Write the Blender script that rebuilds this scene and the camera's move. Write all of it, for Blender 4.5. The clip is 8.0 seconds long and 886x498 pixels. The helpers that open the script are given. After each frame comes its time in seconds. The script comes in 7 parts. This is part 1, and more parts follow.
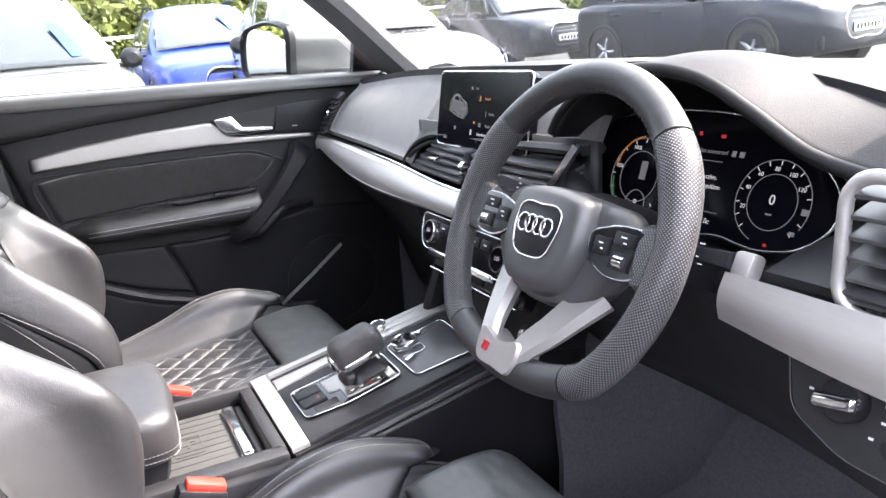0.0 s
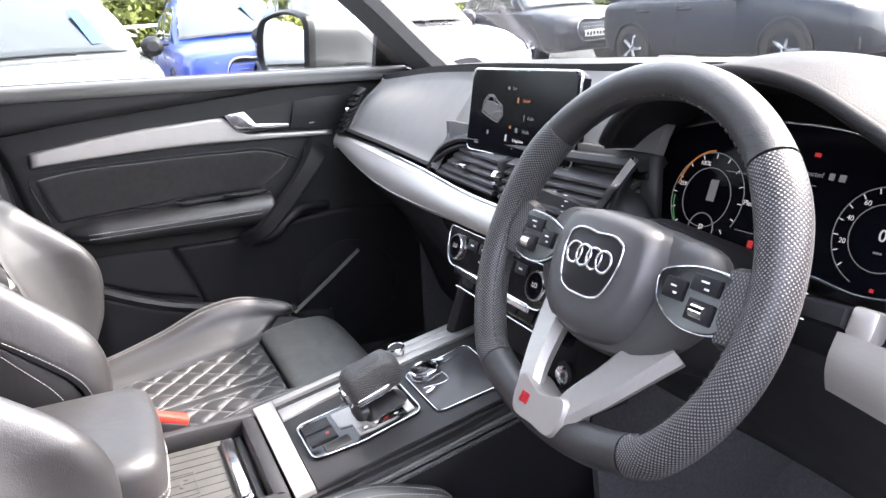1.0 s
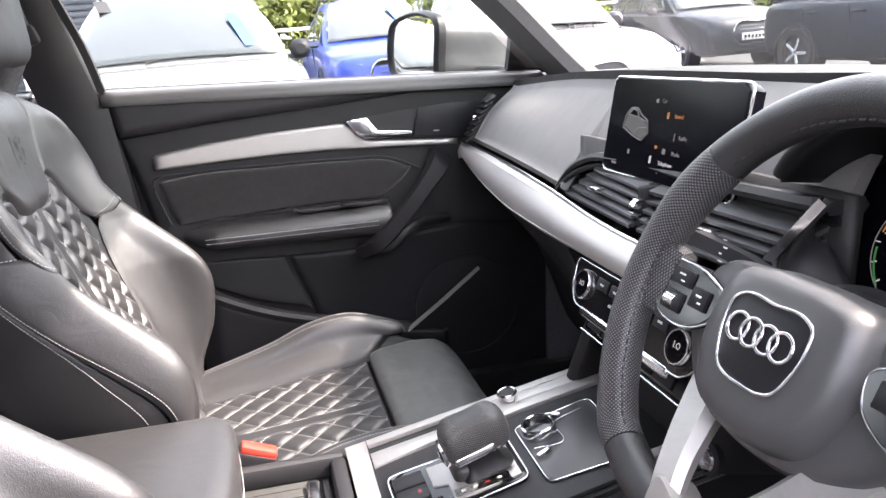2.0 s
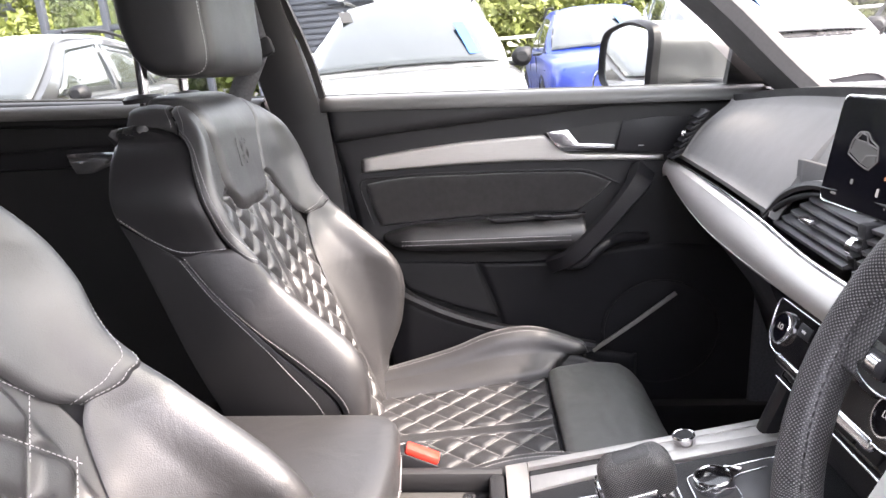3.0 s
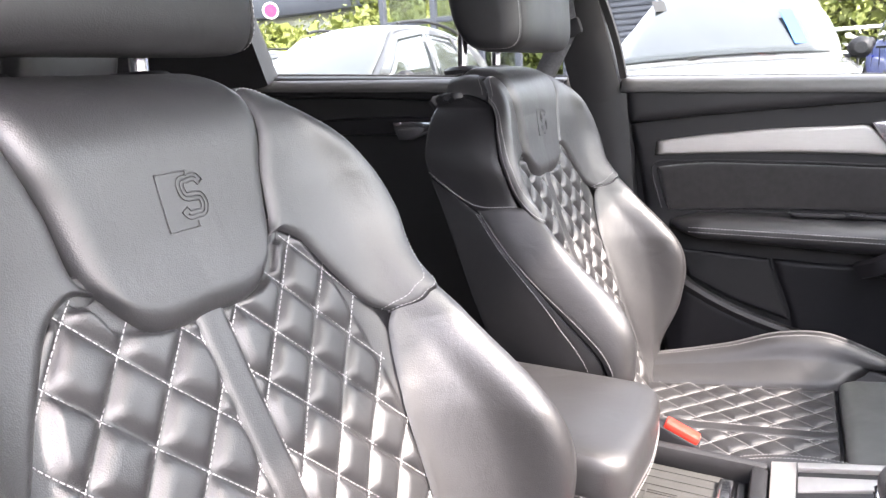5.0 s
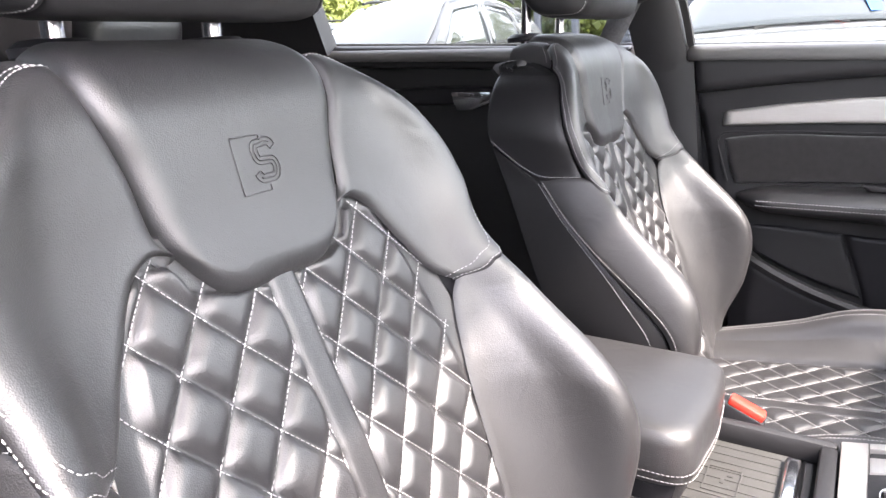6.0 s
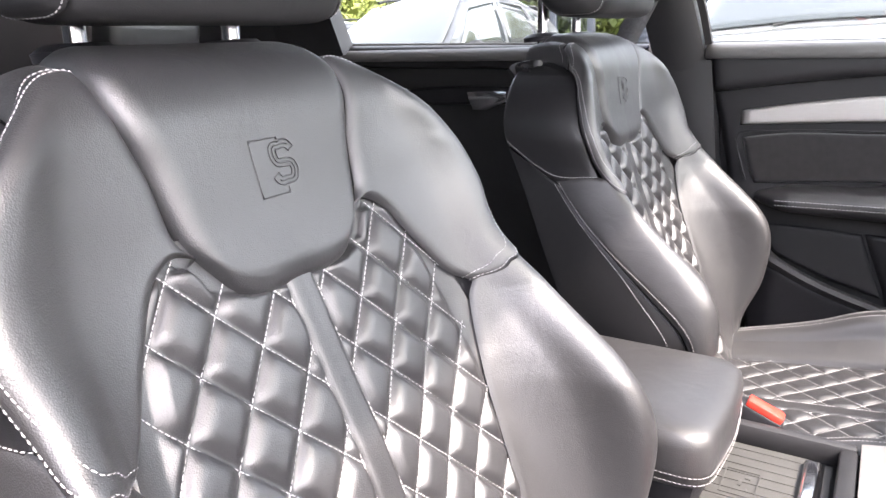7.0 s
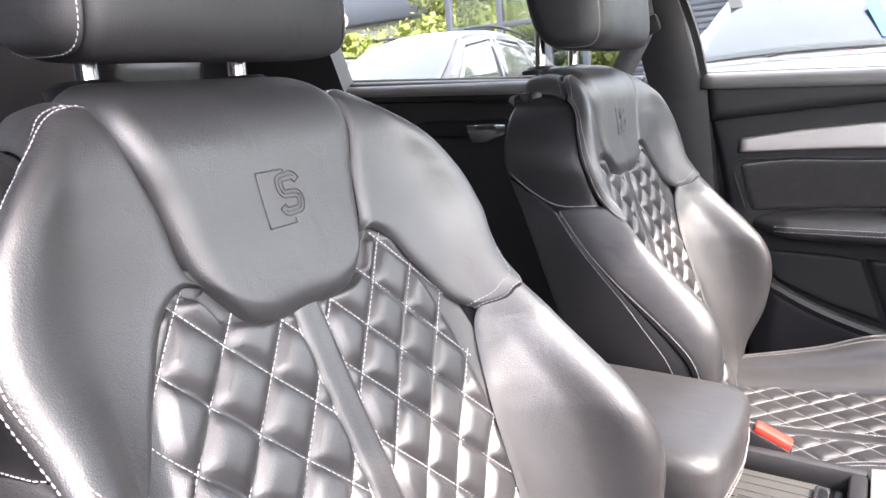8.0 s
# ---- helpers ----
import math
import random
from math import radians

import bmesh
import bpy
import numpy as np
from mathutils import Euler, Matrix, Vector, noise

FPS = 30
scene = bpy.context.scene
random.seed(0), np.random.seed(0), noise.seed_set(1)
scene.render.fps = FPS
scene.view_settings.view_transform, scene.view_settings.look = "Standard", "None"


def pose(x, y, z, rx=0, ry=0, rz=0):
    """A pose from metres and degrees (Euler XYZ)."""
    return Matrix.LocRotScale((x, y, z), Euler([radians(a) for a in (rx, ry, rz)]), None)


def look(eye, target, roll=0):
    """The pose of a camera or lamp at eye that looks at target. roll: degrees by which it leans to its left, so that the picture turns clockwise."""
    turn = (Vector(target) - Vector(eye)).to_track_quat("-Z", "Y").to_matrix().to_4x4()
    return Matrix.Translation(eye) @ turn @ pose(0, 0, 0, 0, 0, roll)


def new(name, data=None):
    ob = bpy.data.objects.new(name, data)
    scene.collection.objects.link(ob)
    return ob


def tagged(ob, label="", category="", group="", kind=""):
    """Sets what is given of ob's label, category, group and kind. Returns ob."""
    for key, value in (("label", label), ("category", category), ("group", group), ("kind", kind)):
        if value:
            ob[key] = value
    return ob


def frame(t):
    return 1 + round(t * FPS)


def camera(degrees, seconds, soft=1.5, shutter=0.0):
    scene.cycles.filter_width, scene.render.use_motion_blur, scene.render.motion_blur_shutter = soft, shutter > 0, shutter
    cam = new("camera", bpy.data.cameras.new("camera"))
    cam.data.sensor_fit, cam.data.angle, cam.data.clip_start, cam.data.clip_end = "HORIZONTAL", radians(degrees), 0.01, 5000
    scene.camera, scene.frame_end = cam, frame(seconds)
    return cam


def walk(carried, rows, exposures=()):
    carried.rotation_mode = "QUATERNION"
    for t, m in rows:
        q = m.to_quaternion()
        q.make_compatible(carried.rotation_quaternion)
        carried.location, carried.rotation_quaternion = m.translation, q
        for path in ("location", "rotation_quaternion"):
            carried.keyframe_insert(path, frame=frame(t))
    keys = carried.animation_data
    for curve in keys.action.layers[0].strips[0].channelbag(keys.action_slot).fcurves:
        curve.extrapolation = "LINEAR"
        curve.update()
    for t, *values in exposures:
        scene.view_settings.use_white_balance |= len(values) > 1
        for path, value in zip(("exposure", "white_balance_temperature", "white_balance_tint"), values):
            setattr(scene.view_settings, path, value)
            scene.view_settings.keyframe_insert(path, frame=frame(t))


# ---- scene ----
cam = camera(63.6, 8.0)
PATH = [
    (0, (0.941, 0.217, 1.152), (-0.777, 1.083, 0.609), -3.6),
    (0.5, (0.889, 0.236, 1.15), (-0.828, 1.097, 0.592), -3.1),
    (1, (0.825, 0.261, 1.153), (-0.912, 1.08, 0.597), -2.6),
    (1.2, (0.797, 0.274, 1.154), (-0.958, 1.057, 0.599), -2.4),
    (2.5, (0.688, 0.353, 1.152), (-1.235, 0.551, 0.639), -2.3),
    (3, (0.691, 0.368, 1.158), (-1.245, 0.271, 0.663), -1.9),
    (3.5, (0.7, 0.378, 1.155), (-1.207, 0.01, 0.678), -1.6),
    (4, (0.708, 0.387, 1.15), (-1.147, -0.191, 0.678), -1.2),
    (4.5, (0.729, 0.393, 1.144), (-1.067, -0.346, 0.664), -1.0),
    (5, (0.744, 0.384, 1.134), (-0.996, -0.468, 0.639), -1.0),
    (6.5, (0.749, 0.37, 1.128), (-0.888, -0.624, 0.551), -1.5),
    (7, (0.75, 0.37, 1.131), (-0.883, -0.635, 0.564), -1.6),
    (7.5, (0.755, 0.373, 1.131), (-0.889, -0.635, 0.603), -2.1),
    (8, (0.758, 0.371, 1.128), (-0.897, -0.646, 0.653), -2.5),
]
walk(cam, [(t, look(eye, target, roll)) for t, eye, target, roll in PATH], [(0, 3.93, 6850, 18), (1.2, 3.93, 6850, 18), (2.5, 3.86, 7350, 21), (4.5, 3.95, 7100, 20), (8, 3.92, 7000, 20)])

# world and sun: bright hazy day
world = bpy.data.worlds.new("sky")
scene.world = world
world.use_nodes = True
wn = world.node_tree
sky = wn.nodes.new("ShaderNodeTexSky")
sky.sky_type, sky.sun_disc = "NISHITA", False
SUN_EL, SUN_AZ = 50.0, 12.0      # azimuth from the car's nose towards the driver's side
sky.sun_elevation, sky.sun_rotation = radians(SUN_EL), radians(SUN_AZ)
sky.dust_density, sky.ozone_density = 2.2, 1.0
haze = wn.nodes.new("ShaderNodeHueSaturation")
haze.inputs["Saturation"].default_value = 0.45
wn.links.new(sky.outputs[0], haze.inputs["Color"])
wn.links.new(haze.outputs[0], wn.nodes["Background"].inputs[0])
wn.nodes["Background"].inputs[1].default_value = 0.21
sun = new("sun", bpy.data.lights.new("sun", "SUN"))
sun.data.energy, sun.data.angle, sun.data.color = 1.4, radians(2.0), (1.0, 0.96, 0.91)
sun_way = Vector((math.sin(radians(SUN_AZ)) * math.cos(radians(SUN_EL)), math.cos(radians(SUN_AZ)) * math.cos(radians(SUN_EL)), math.sin(radians(SUN_EL))))
sun.matrix_world = look(sun_way * 50, (0, 0, 0))

# ---- materials ----
def mat(name, color, rough=0.5, metal=0.0, var=0.15, scale=30.0, bump=0.0, bscale=400.0, spec=0.5, coat=0.0, rvar=0.1, sheen=0.0, stretch=(1, 1, 1), crease=0.0):
    """A material with two scales of colour and gloss variation and a fine bump."""
    m = bpy.data.materials.new(name)
    m.use_nodes = True
    nt = m.node_tree
    b = nt.nodes["Principled BSDF"]
    tc = nt.nodes.new("ShaderNodeTexCoord")
    mp = nt.nodes.new("ShaderNodeMapping")
    mp.inputs["Scale"].default_value = stretch
    nt.links.new(tc.outputs["Object"], mp.inputs[0])
    n1 = nt.nodes.new("ShaderNodeTexNoise")
    n1.inputs["Scale"].default_value, n1.inputs["Detail"].default_value = scale, 6
    nt.links.new(mp.outputs[0], n1.inputs[0])
    ramp = nt.nodes.new("ShaderNodeMix")
    ramp.data_type = "RGBA"
    c = Vector(color)
    lo, hi = c * (1 - var), c * (1 + var)
    ramp.inputs[6].default_value, ramp.inputs[7].default_value = (*lo, 1), (*[min(v, 1) for v in hi], 1)
    nt.links.new(n1.outputs[0], ramp.inputs[0])
    nt.links.new(ramp.outputs[2], b.inputs["Base Color"])
    mr = nt.nodes.new("ShaderNodeMapRange")
    mr.inputs[1].default_value, mr.inputs[2].default_value = 0.3, 0.7
    mr.inputs[3].default_value, mr.inputs[4].default_value = max(0.02, rough * (1 - rvar)), min(1, rough * (1 + rvar))
    n2 = nt.nodes.new("ShaderNodeTexNoise")
    n2.inputs["Scale"].default_value, n2.inputs["Detail"].default_value = scale * 0.3, 4
    nt.links.new(mp.outputs[0], n2.inputs[0])
    nt.links.new(n2.outputs[0], mr.inputs[0])
    nt.links.new(mr.outputs[0], b.inputs["Roughness"])
    b.inputs["Metallic"].default_value = metal
    b.inputs["Specular IOR Level"].default_value = spec
    b.inputs["Coat Weight"].default_value = coat
    b.inputs["Coat Roughness"].default_value = 0.05
    b.inputs["Sheen Weight"].default_value = sheen
    if bump:
        v = nt.nodes.new("ShaderNodeTexVoronoi")
        v.inputs["Scale"].default_value = bscale
        nt.links.new(mp.outputs[0], v.inputs[0])
        bn = nt.nodes.new("ShaderNodeBump")
        bn.inputs["Strength"].default_value, bn.inputs["Distance"].default_value = bump, 0.0006
        nt.links.new(v.outputs[0], bn.inputs["Height"])
        nt.links.new(bn.outputs[0], b.inputs["Normal"])
        if crease:
            n3 = nt.nodes.new("ShaderNodeTexNoise")
            n3.inputs["Scale"].default_value, n3.inputs["Detail"].default_value, n3.inputs["Distortion"].default_value = 26.0, 3.0, 1.2
            nt.links.new(mp.outputs[0], n3.inputs[0])
            b3 = nt.nodes.new("ShaderNodeBump")
            b3.inputs["Strength"].default_value, b3.inputs["Distance"].default_value = crease, 0.004
            nt.links.new(n3.outputs[0], b3.inputs["Height"])
            nt.links.new(b3.outputs[0], bn.inputs["Normal"])
    return m


def glow(name, color, strength):
    m = bpy.data.materials.new(name)
    m.use_nodes = True
    b = m.node_tree.nodes["Principled BSDF"]
    b.inputs["Base Color"].default_value = (0.01, 0.01, 0.01, 1)
    b.inputs["Emission Color"].default_value, b.inputs["Emission Strength"].default_value = (*color, 1), strength
    return m


def clear_glass(name, tint=(1, 1, 1), rough=0.0):
    m = bpy.data.materials.new(name)
    m.use_nodes = True
    nt = m.node_tree
    nt.nodes.remove(nt.nodes["Principled BSDF"])
    t, g, f, mx = (nt.nodes.new("ShaderNode" + k) for k in ("BsdfTransparent", "BsdfGlossy", "LayerWeight", "MixShader"))
    pw = nt.nodes.new("ShaderNodeMath")
    pw.operation, pw.inputs[1].default_value = "POWER", 5.0
    mr = nt.nodes.new("ShaderNodeMapRange")
    mr.inputs[3].default_value, mr.inputs[4].default_value = 0.025, 0.7
    t.inputs[0].default_value = (*tint, 1)
    g.inputs["Roughness"].default_value = rough
    nt.links.new(f.outputs["Facing"], pw.inputs[0])
    nt.links.new(pw.outputs[0], mr.inputs[0])
    nt.links.new(mr.outputs[0], mx.inputs[0])
    nt.links.new(t.outputs[0], mx.inputs[1])
    nt.links.new(g.outputs[0], mx.inputs[2])
    nt.links.new(mx.outputs[0], nt.nodes["Material Output"].inputs[0])
    return m


LEATHER = mat("black_leather", (0.016, 0.016, 0.0172), 0.47, crease=0.2, spec=0.85, var=0.25, scale=18, bump=0.26, bscale=900, rvar=0.2)
# lit copy of the black leather: daylight on the thigh support raises its colour
LEATHER_THIGH_LIT = mat("black_grained_leather_lit", (0.08, 0.084, 0.081), 0.42, spec=0.9, var=0.25, scale=25, bump=0.4, bscale=700)
# matt headrest leather, also darkened to stand in for the roof's shade
LEATHER_HEAD_SHADED = mat("matt_black_leather_shaded", (0.012, 0.012, 0.013), 0.55, spec=0.5, var=0.35, scale=14, bump=0.15, bscale=900, rvar=0.25, crease=0.1)
# leatherette darkened below the leather, so the shade on seat sides is in its colour
LEATHERETTE_SHADED = mat("black_leatherette_shaded", (0.009, 0.009, 0.010), 0.45, spec=0.45, var=0.2, scale=18, bump=0.12, bscale=1300, crease=0.12)
SHELL = mat("dark_seat_shell", (0.012, 0.012, 0.014), 0.55, bump=0.2, bscale=800)
THREAD = mat("light_grey_thread", (0.30, 0.295, 0.30), 0.8, scale=300)
SOFT = mat("dark_soft_touch_plastic", (0.015, 0.015, 0.0165), 0.5, spec=0.4, var=0.15, scale=40, bump=0.35, bscale=900)
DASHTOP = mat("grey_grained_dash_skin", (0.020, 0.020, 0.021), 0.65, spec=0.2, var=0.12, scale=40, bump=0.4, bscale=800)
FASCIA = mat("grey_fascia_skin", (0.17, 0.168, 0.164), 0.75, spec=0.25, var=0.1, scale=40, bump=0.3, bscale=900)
SATIN = mat("satin_dark_plastic", (0.05, 0.05, 0.052), 0.42, var=0.12, scale=40, bump=0.15, bscale=1200, spec=0.7)
DARK = mat("black_hard_plastic", (0.010, 0.010, 0.012), 0.5, spec=0.3, bump=0.15, bscale=1000)
PIANO = mat("gloss_black_trim", (0.005, 0.005, 0.006), 0.16, var=0.3, rvar=0.4)
ALU = mat("brushed_aluminium", (0.47, 0.455, 0.435), 0.5, 0.8, var=0.06, scale=60, stretch=(1, 1, 12), bump=0.1, bscale=500)
CHROME = mat("satin_chrome", (0.75, 0.75, 0.77), 0.14, 1.0, var=0.04)
ALCANTARA = mat("dark_grey_suede", (0.022, 0.021, 0.022), 0.95, var=0.3, scale=90, bump=0.4, bscale=1500, sheen=0.25, spec=0.2)
CARPET = mat("black_carpet", (0.10, 0.10, 0.109), 0.95, var=0.4, scale=200, bump=0.8, bscale=900, spec=0.15)
HEADLINE = mat("grey_headliner_cloth", (0.07, 0.07, 0.072), 0.95, scale=200, bump=0.4, bscale=1500, spec=0.2)
RUBBER = mat("black_rubber", (0.016, 0.016, 0.017), 0.7, bump=0.2)
RED = mat("red_buckle_plastic", (0.62, 0.045, 0.03), 0.3)
REDMARK = mat("red_enamel", (0.4, 0.012, 0.02), 0.3)
GLASS = clear_glass("window_glass", (0.76, 0.79, 0.78))
CAR_GLASS = clear_glass("parked_car_glass", (0.30, 0.33, 0.33), 0.02)
SCREEN = mat("glossy_black_screen", (0.003, 0.003, 0.005), 0.15, var=0.0, spec=0.06)
UI_WHITE = glow("display_white", (0.9, 0.93, 1.0), 0.04)
UI_DIM = glow("display_grey", (0.6, 0.63, 0.7), 0.016)
UI_FAINT = glow("display_faint", (0.6, 0.62, 0.66), 0.006)
UI_RED = glow("display_red", (1.0, 0.05, 0.06), 0.03)
UI_AMBER = glow("display_amber", (1.0, 0.35, 0.05), 0.026)
UI_GREEN = glow("display_green", (0.15, 0.9, 0.25), 0.012)
PRINT = mat("white_print", (0.75, 0.75, 0.75), 0.5)


def perforated():
    """Dotted leather: rows of small dents, each with a painted pale glint, laid out in the mesh's own flat coordinates,
    in metres.
    """
    m = mat("perforated_leather", (0.026, 0.026, 0.028), 0.42, scale=30, bump=0.0)
    nt = m.node_tree
    b = nt.nodes["Principled BSDF"]
    uv, mp, v, r, bn, mx = (nt.nodes.new("ShaderNode" + k) for k in ("UVMap", "Mapping", "TexVoronoi", "MapRange", "Bump", "Mix"))
    mp.inputs["Rotation"].default_value = (0, 0, radians(45))
    v.voronoi_dimensions, v.inputs["Scale"].default_value, v.inputs["Randomness"].default_value = "2D", 420.0, 0.0
    nt.links.new(uv.outputs[0], mp.inputs[0])
    nt.links.new(mp.outputs[0], v.inputs["Vector"])
    nt.links.new(v.outputs["Distance"], r.inputs[0])
    r.inputs[1].default_value, r.inputs[2].default_value = 0.18, 0.36
    bn.inputs["Strength"].default_value, bn.inputs["Distance"].default_value = 0.9, 0.0009
    nt.links.new(r.outputs[0], bn.inputs["Height"])
    nt.links.new(bn.outputs[0], b.inputs["Normal"])
    old = b.inputs["Base Color"].links[0].from_socket
    mx.data_type = "RGBA"
    # pale dot colour paints the light that each dent reflects
    mx.inputs[6].default_value = (0.19, 0.19, 0.19, 1)
    nt.links.new(r.outputs[0], mx.inputs[0])
    nt.links.new(old, mx.inputs[7])
    nt.links.new(mx.outputs[2], b.inputs["Base Color"])
    return m


PERF = perforated()


# ---- mesh tools ----
def mesh_ob(name, verts, faces, material, parent=None, label="", smooth=True, auto=None):
    me = bpy.data.meshes.new(name)
    me.from_pydata([tuple(map(float, v)) for v in verts], [], faces)
    me.validate()
    bm = bmesh.new()
    bm.from_mesh(me)
    bmesh.ops.recalc_face_normals(bm, faces=bm.faces)
    bm.to_mesh(me)
    bm.free()
    me.materials.append(material)
    if smooth:
        me.shade_smooth()
        if auto:
            me.set_sharp_from_angle(angle=radians(auto))
    ob = new(name, me)
    if parent:
        ob.parent = parent
    if label:
        tagged(ob, label)
    return ob


def empty(name, label, category, group="", at=(0, 0, 0)):
    ob = new(name)
    ob.location = at
    ob.empty_display_size = 0.05
    return tagged(ob, label, category, group)


def curve1(xk, yk):
    """A smooth function through knots."""
    xk, yk = np.array(xk, float), np.array(yk, float)
    m = np.gradient(yk, xk)

    def f(x):
        x = np.clip(np.asarray(x, float), xk[0], xk[-1])
        i = np.clip(np.searchsorted(xk, x) - 1, 0, len(xk) - 2)
        h = xk[i + 1] - xk[i]
        t = (x - xk[i]) / h
        return (2 * t**3 - 3 * t**2 + 1) * yk[i] + (t**3 - 2 * t**2 + t) * h * m[i] + (-2 * t**3 + 3 * t**2) * yk[i + 1] + (t**3 - t**2) * h * m[i + 1]

    return f


def smooth_line(pts, n, straight=False):
    """n points evenly spread along a smooth line through pts."""
    pts = np.array(pts, float)
    if len(pts) == 2:
        straight = True
    k = np.concatenate([[0], np.cumsum(np.maximum(np.linalg.norm(np.diff(pts, axis=0), axis=1), 1e-9))])
    x = np.linspace(0, k[-1], max(n * 4, 40))
    d = np.stack([np.interp(x, k, pts[:, j]) if straight else curve1(k, pts[:, j])(x) for j in range(pts.shape[1])], 1)
    s = np.concatenate([[0], np.cumsum(np.linalg.norm(np.diff(d, axis=0), axis=1))])
    y = np.linspace(0, s[-1], n)
    return np.stack([np.interp(y, s, d[:, j]) for j in range(pts.shape[1])], 1)


def coons(bottom, right, top, left, nu, nv):
    """A four-sided patch between lines: bottom and top run left to right, left and right run upwards."""
    b, t = smooth_line(bottom, nu), smooth_line(top, nu)
    l, r = smooth_line(left, nv), smooth_line(right, nv)
    s, v = np.linspace(0, 1, nu)[:, None, None], np.linspace(0, 1, nv)[None, :, None]
    c = (1 - v) * b[:, None] + v * t[:, None] + (1 - s) * l[None] + s * r[None]
    return c - ((1 - s) * (1 - v) * b[0] + s * (1 - v) * b[-1] + (1 - s) * v * t[0] + s * v * t[-1])


def edge_distance(P):
    """For each point of a grid, roughly its distance to the patch's edge."""
    du = np.concatenate([np.zeros((1, P.shape[1])), np.cumsum(np.linalg.norm(np.diff(P, axis=0), axis=2), 0)])
    dv = np.concatenate([np.zeros((P.shape[0], 1)), np.cumsum(np.linalg.norm(np.diff(P, axis=1), axis=2), 1)], 1)
    a, b = np.minimum(du, du[-1:] - du), np.minimum(dv, dv[:, -1:] - dv)
    return a, b


def grid_normals(P):
    gu, gv = np.gradient(P, axis=0), np.gradient(P, axis=1)
    n = np.cross(gu, gv)
    return n / np.maximum(np.linalg.norm(n, axis=2, keepdims=True), 1e-9)


def puff(P, high, reach, sink=0.0, sign=1.0):
    """Cushions a grid outwards: high in the middle, falling to -sink within reach of the edge."""
    a, b = edge_distance(P)
    fa, fb = np.clip(a / reach, 0, 1), np.clip(b / reach, 0, 1)
    w = np.sqrt(np.maximum(0, 1 - (1 - fa) ** 2)) * np.sqrt(np.maximum(0, 1 - (1 - fb) ** 2))
    return P + sign * grid_normals(P) * ((high + sink) * w - sink)[..., None]


def slab(P, thick, sign=1.0):
    """Vertices and faces of a grid given a thickness behind it."""
    nu, nv = P.shape[:2]
    B = P - sign * grid_normals(P) * thick
    verts = np.concatenate([P.reshape(-1, 3), B.reshape(-1, 3)])
    idx = np.arange(nu * nv).reshape(nu, nv)
    f = [(idx[i, j], idx[i + 1, j], idx[i + 1, j + 1], idx[i, j + 1]) for i in range(nu - 1) for j in range(nv - 1)]
    o = nu * nv
    f += [(o + a, o + d, o + c, o + b) for a, b, c, d in f[: (nu - 1) * (nv - 1)]]
    ring = list(idx[:, 0]) + list(idx[-1, 1:]) + list(idx[-2::-1, -1]) + list(idx[0, -2:0:-1])
    f += [(ring[k], ring[(k + 1) % len(ring)], o + ring[(k + 1) % len(ring)], o + ring[k]) for k in range(len(ring))]
    return verts, [tuple(int(q) for q in x) for x in f]


def loft(rings, cap=True, closed=True):
    """Joins rings of equally many points."""
    n = len(rings[0])
    verts = [p for r in rings for p in r]
    f = []
    for k in range(len(rings) - 1):
        for i in range(n if closed else n - 1):
            j = (i + 1) % n
            f.append((k * n + i, k * n + j, (k + 1) * n + j, (k + 1) * n + i))
    if cap:
        f += [tuple(range(n))[::-1], tuple((len(rings) - 1) * n + i for i in range(n))]
    return verts, f


def sweep(path, shape, up=(0, 0, 1), scale=None, closed=False):
    """Sweeps a flat outline (side, up) along a path of points."""
    path = np.array(path, float)
    t = np.gradient(path, axis=0)
    if closed:
        t = np.roll(path, -1, 0) - np.roll(path, 1, 0)
    t /= np.linalg.norm(t, axis=1, keepdims=True)
    rings = []
    for i, p in enumerate(path):
        u = np.array(up[i] if len(np.shape(up)) == 2 else up, float)
        s = np.cross(t[i], u)
        s /= max(np.linalg.norm(s), 1e-9)
        w = np.cross(s, t[i])
        k = 1 if scale is None else scale[i]
        rings.append([p + k * (a * s + b * w) for a, b in shape])
    if closed:
        v, f = loft(rings + [rings[0]], cap=False)
        n = len(shape)
        m = len(rings) * n
        return v[:m], [tuple(q % m for q in x) for x in f]
    return loft(rings)


def closed_line(pts, n):
    """n points round a smooth closed line through pts."""
    pts = np.array(pts, float)
    m = len(pts)
    q = smooth_line(np.concatenate([pts[-3:], pts, pts[:3]]), 40 * (m + 6), m > 16)
    a = int(np.argmin(np.linalg.norm(q[: len(q) // 2] - pts[0], axis=1)))
    b = len(q) // 2 + int(np.argmin(np.linalg.norm(q[len(q) // 2 :] - pts[0], axis=1)))
    q = q[a : b + 1]
    s = np.concatenate([[0], np.cumsum(np.linalg.norm(np.diff(q, axis=0), axis=1))])
    y = np.linspace(0, s[-1], n + 1)[:-1]
    return np.stack([np.interp(y, s, q[:, j]) for j in range(q.shape[1])], 1)


def stack(name, levels, material, parent=None, label="", n=48, m=None):
    """Closed outlines (x, y) at heights, joined into a solid."""
    rings = []
    for outline, h in levels:
        q = closed_line(outline, n)
        rings.append([tuple((m or Matrix()) @ Vector((a, b, h))) for a, b in q])
    v, f = loft(rings)
    return mesh_ob(name, v, f, material, parent, label, auto=40)


def rrect(w, h, r, n=6):
    """A rectangle's outline with rounded corners."""
    return [(sx * (w / 2 - r) + r * math.cos(a), sy * (h / 2 - r) + r * math.sin(a)) for sx, sy, a0 in ((1, 1, 0), (-1, 1, 90), (-1, -1, 180), (1, -1, 270)) for a in np.radians(np.linspace(a0, a0 + 90, n))]


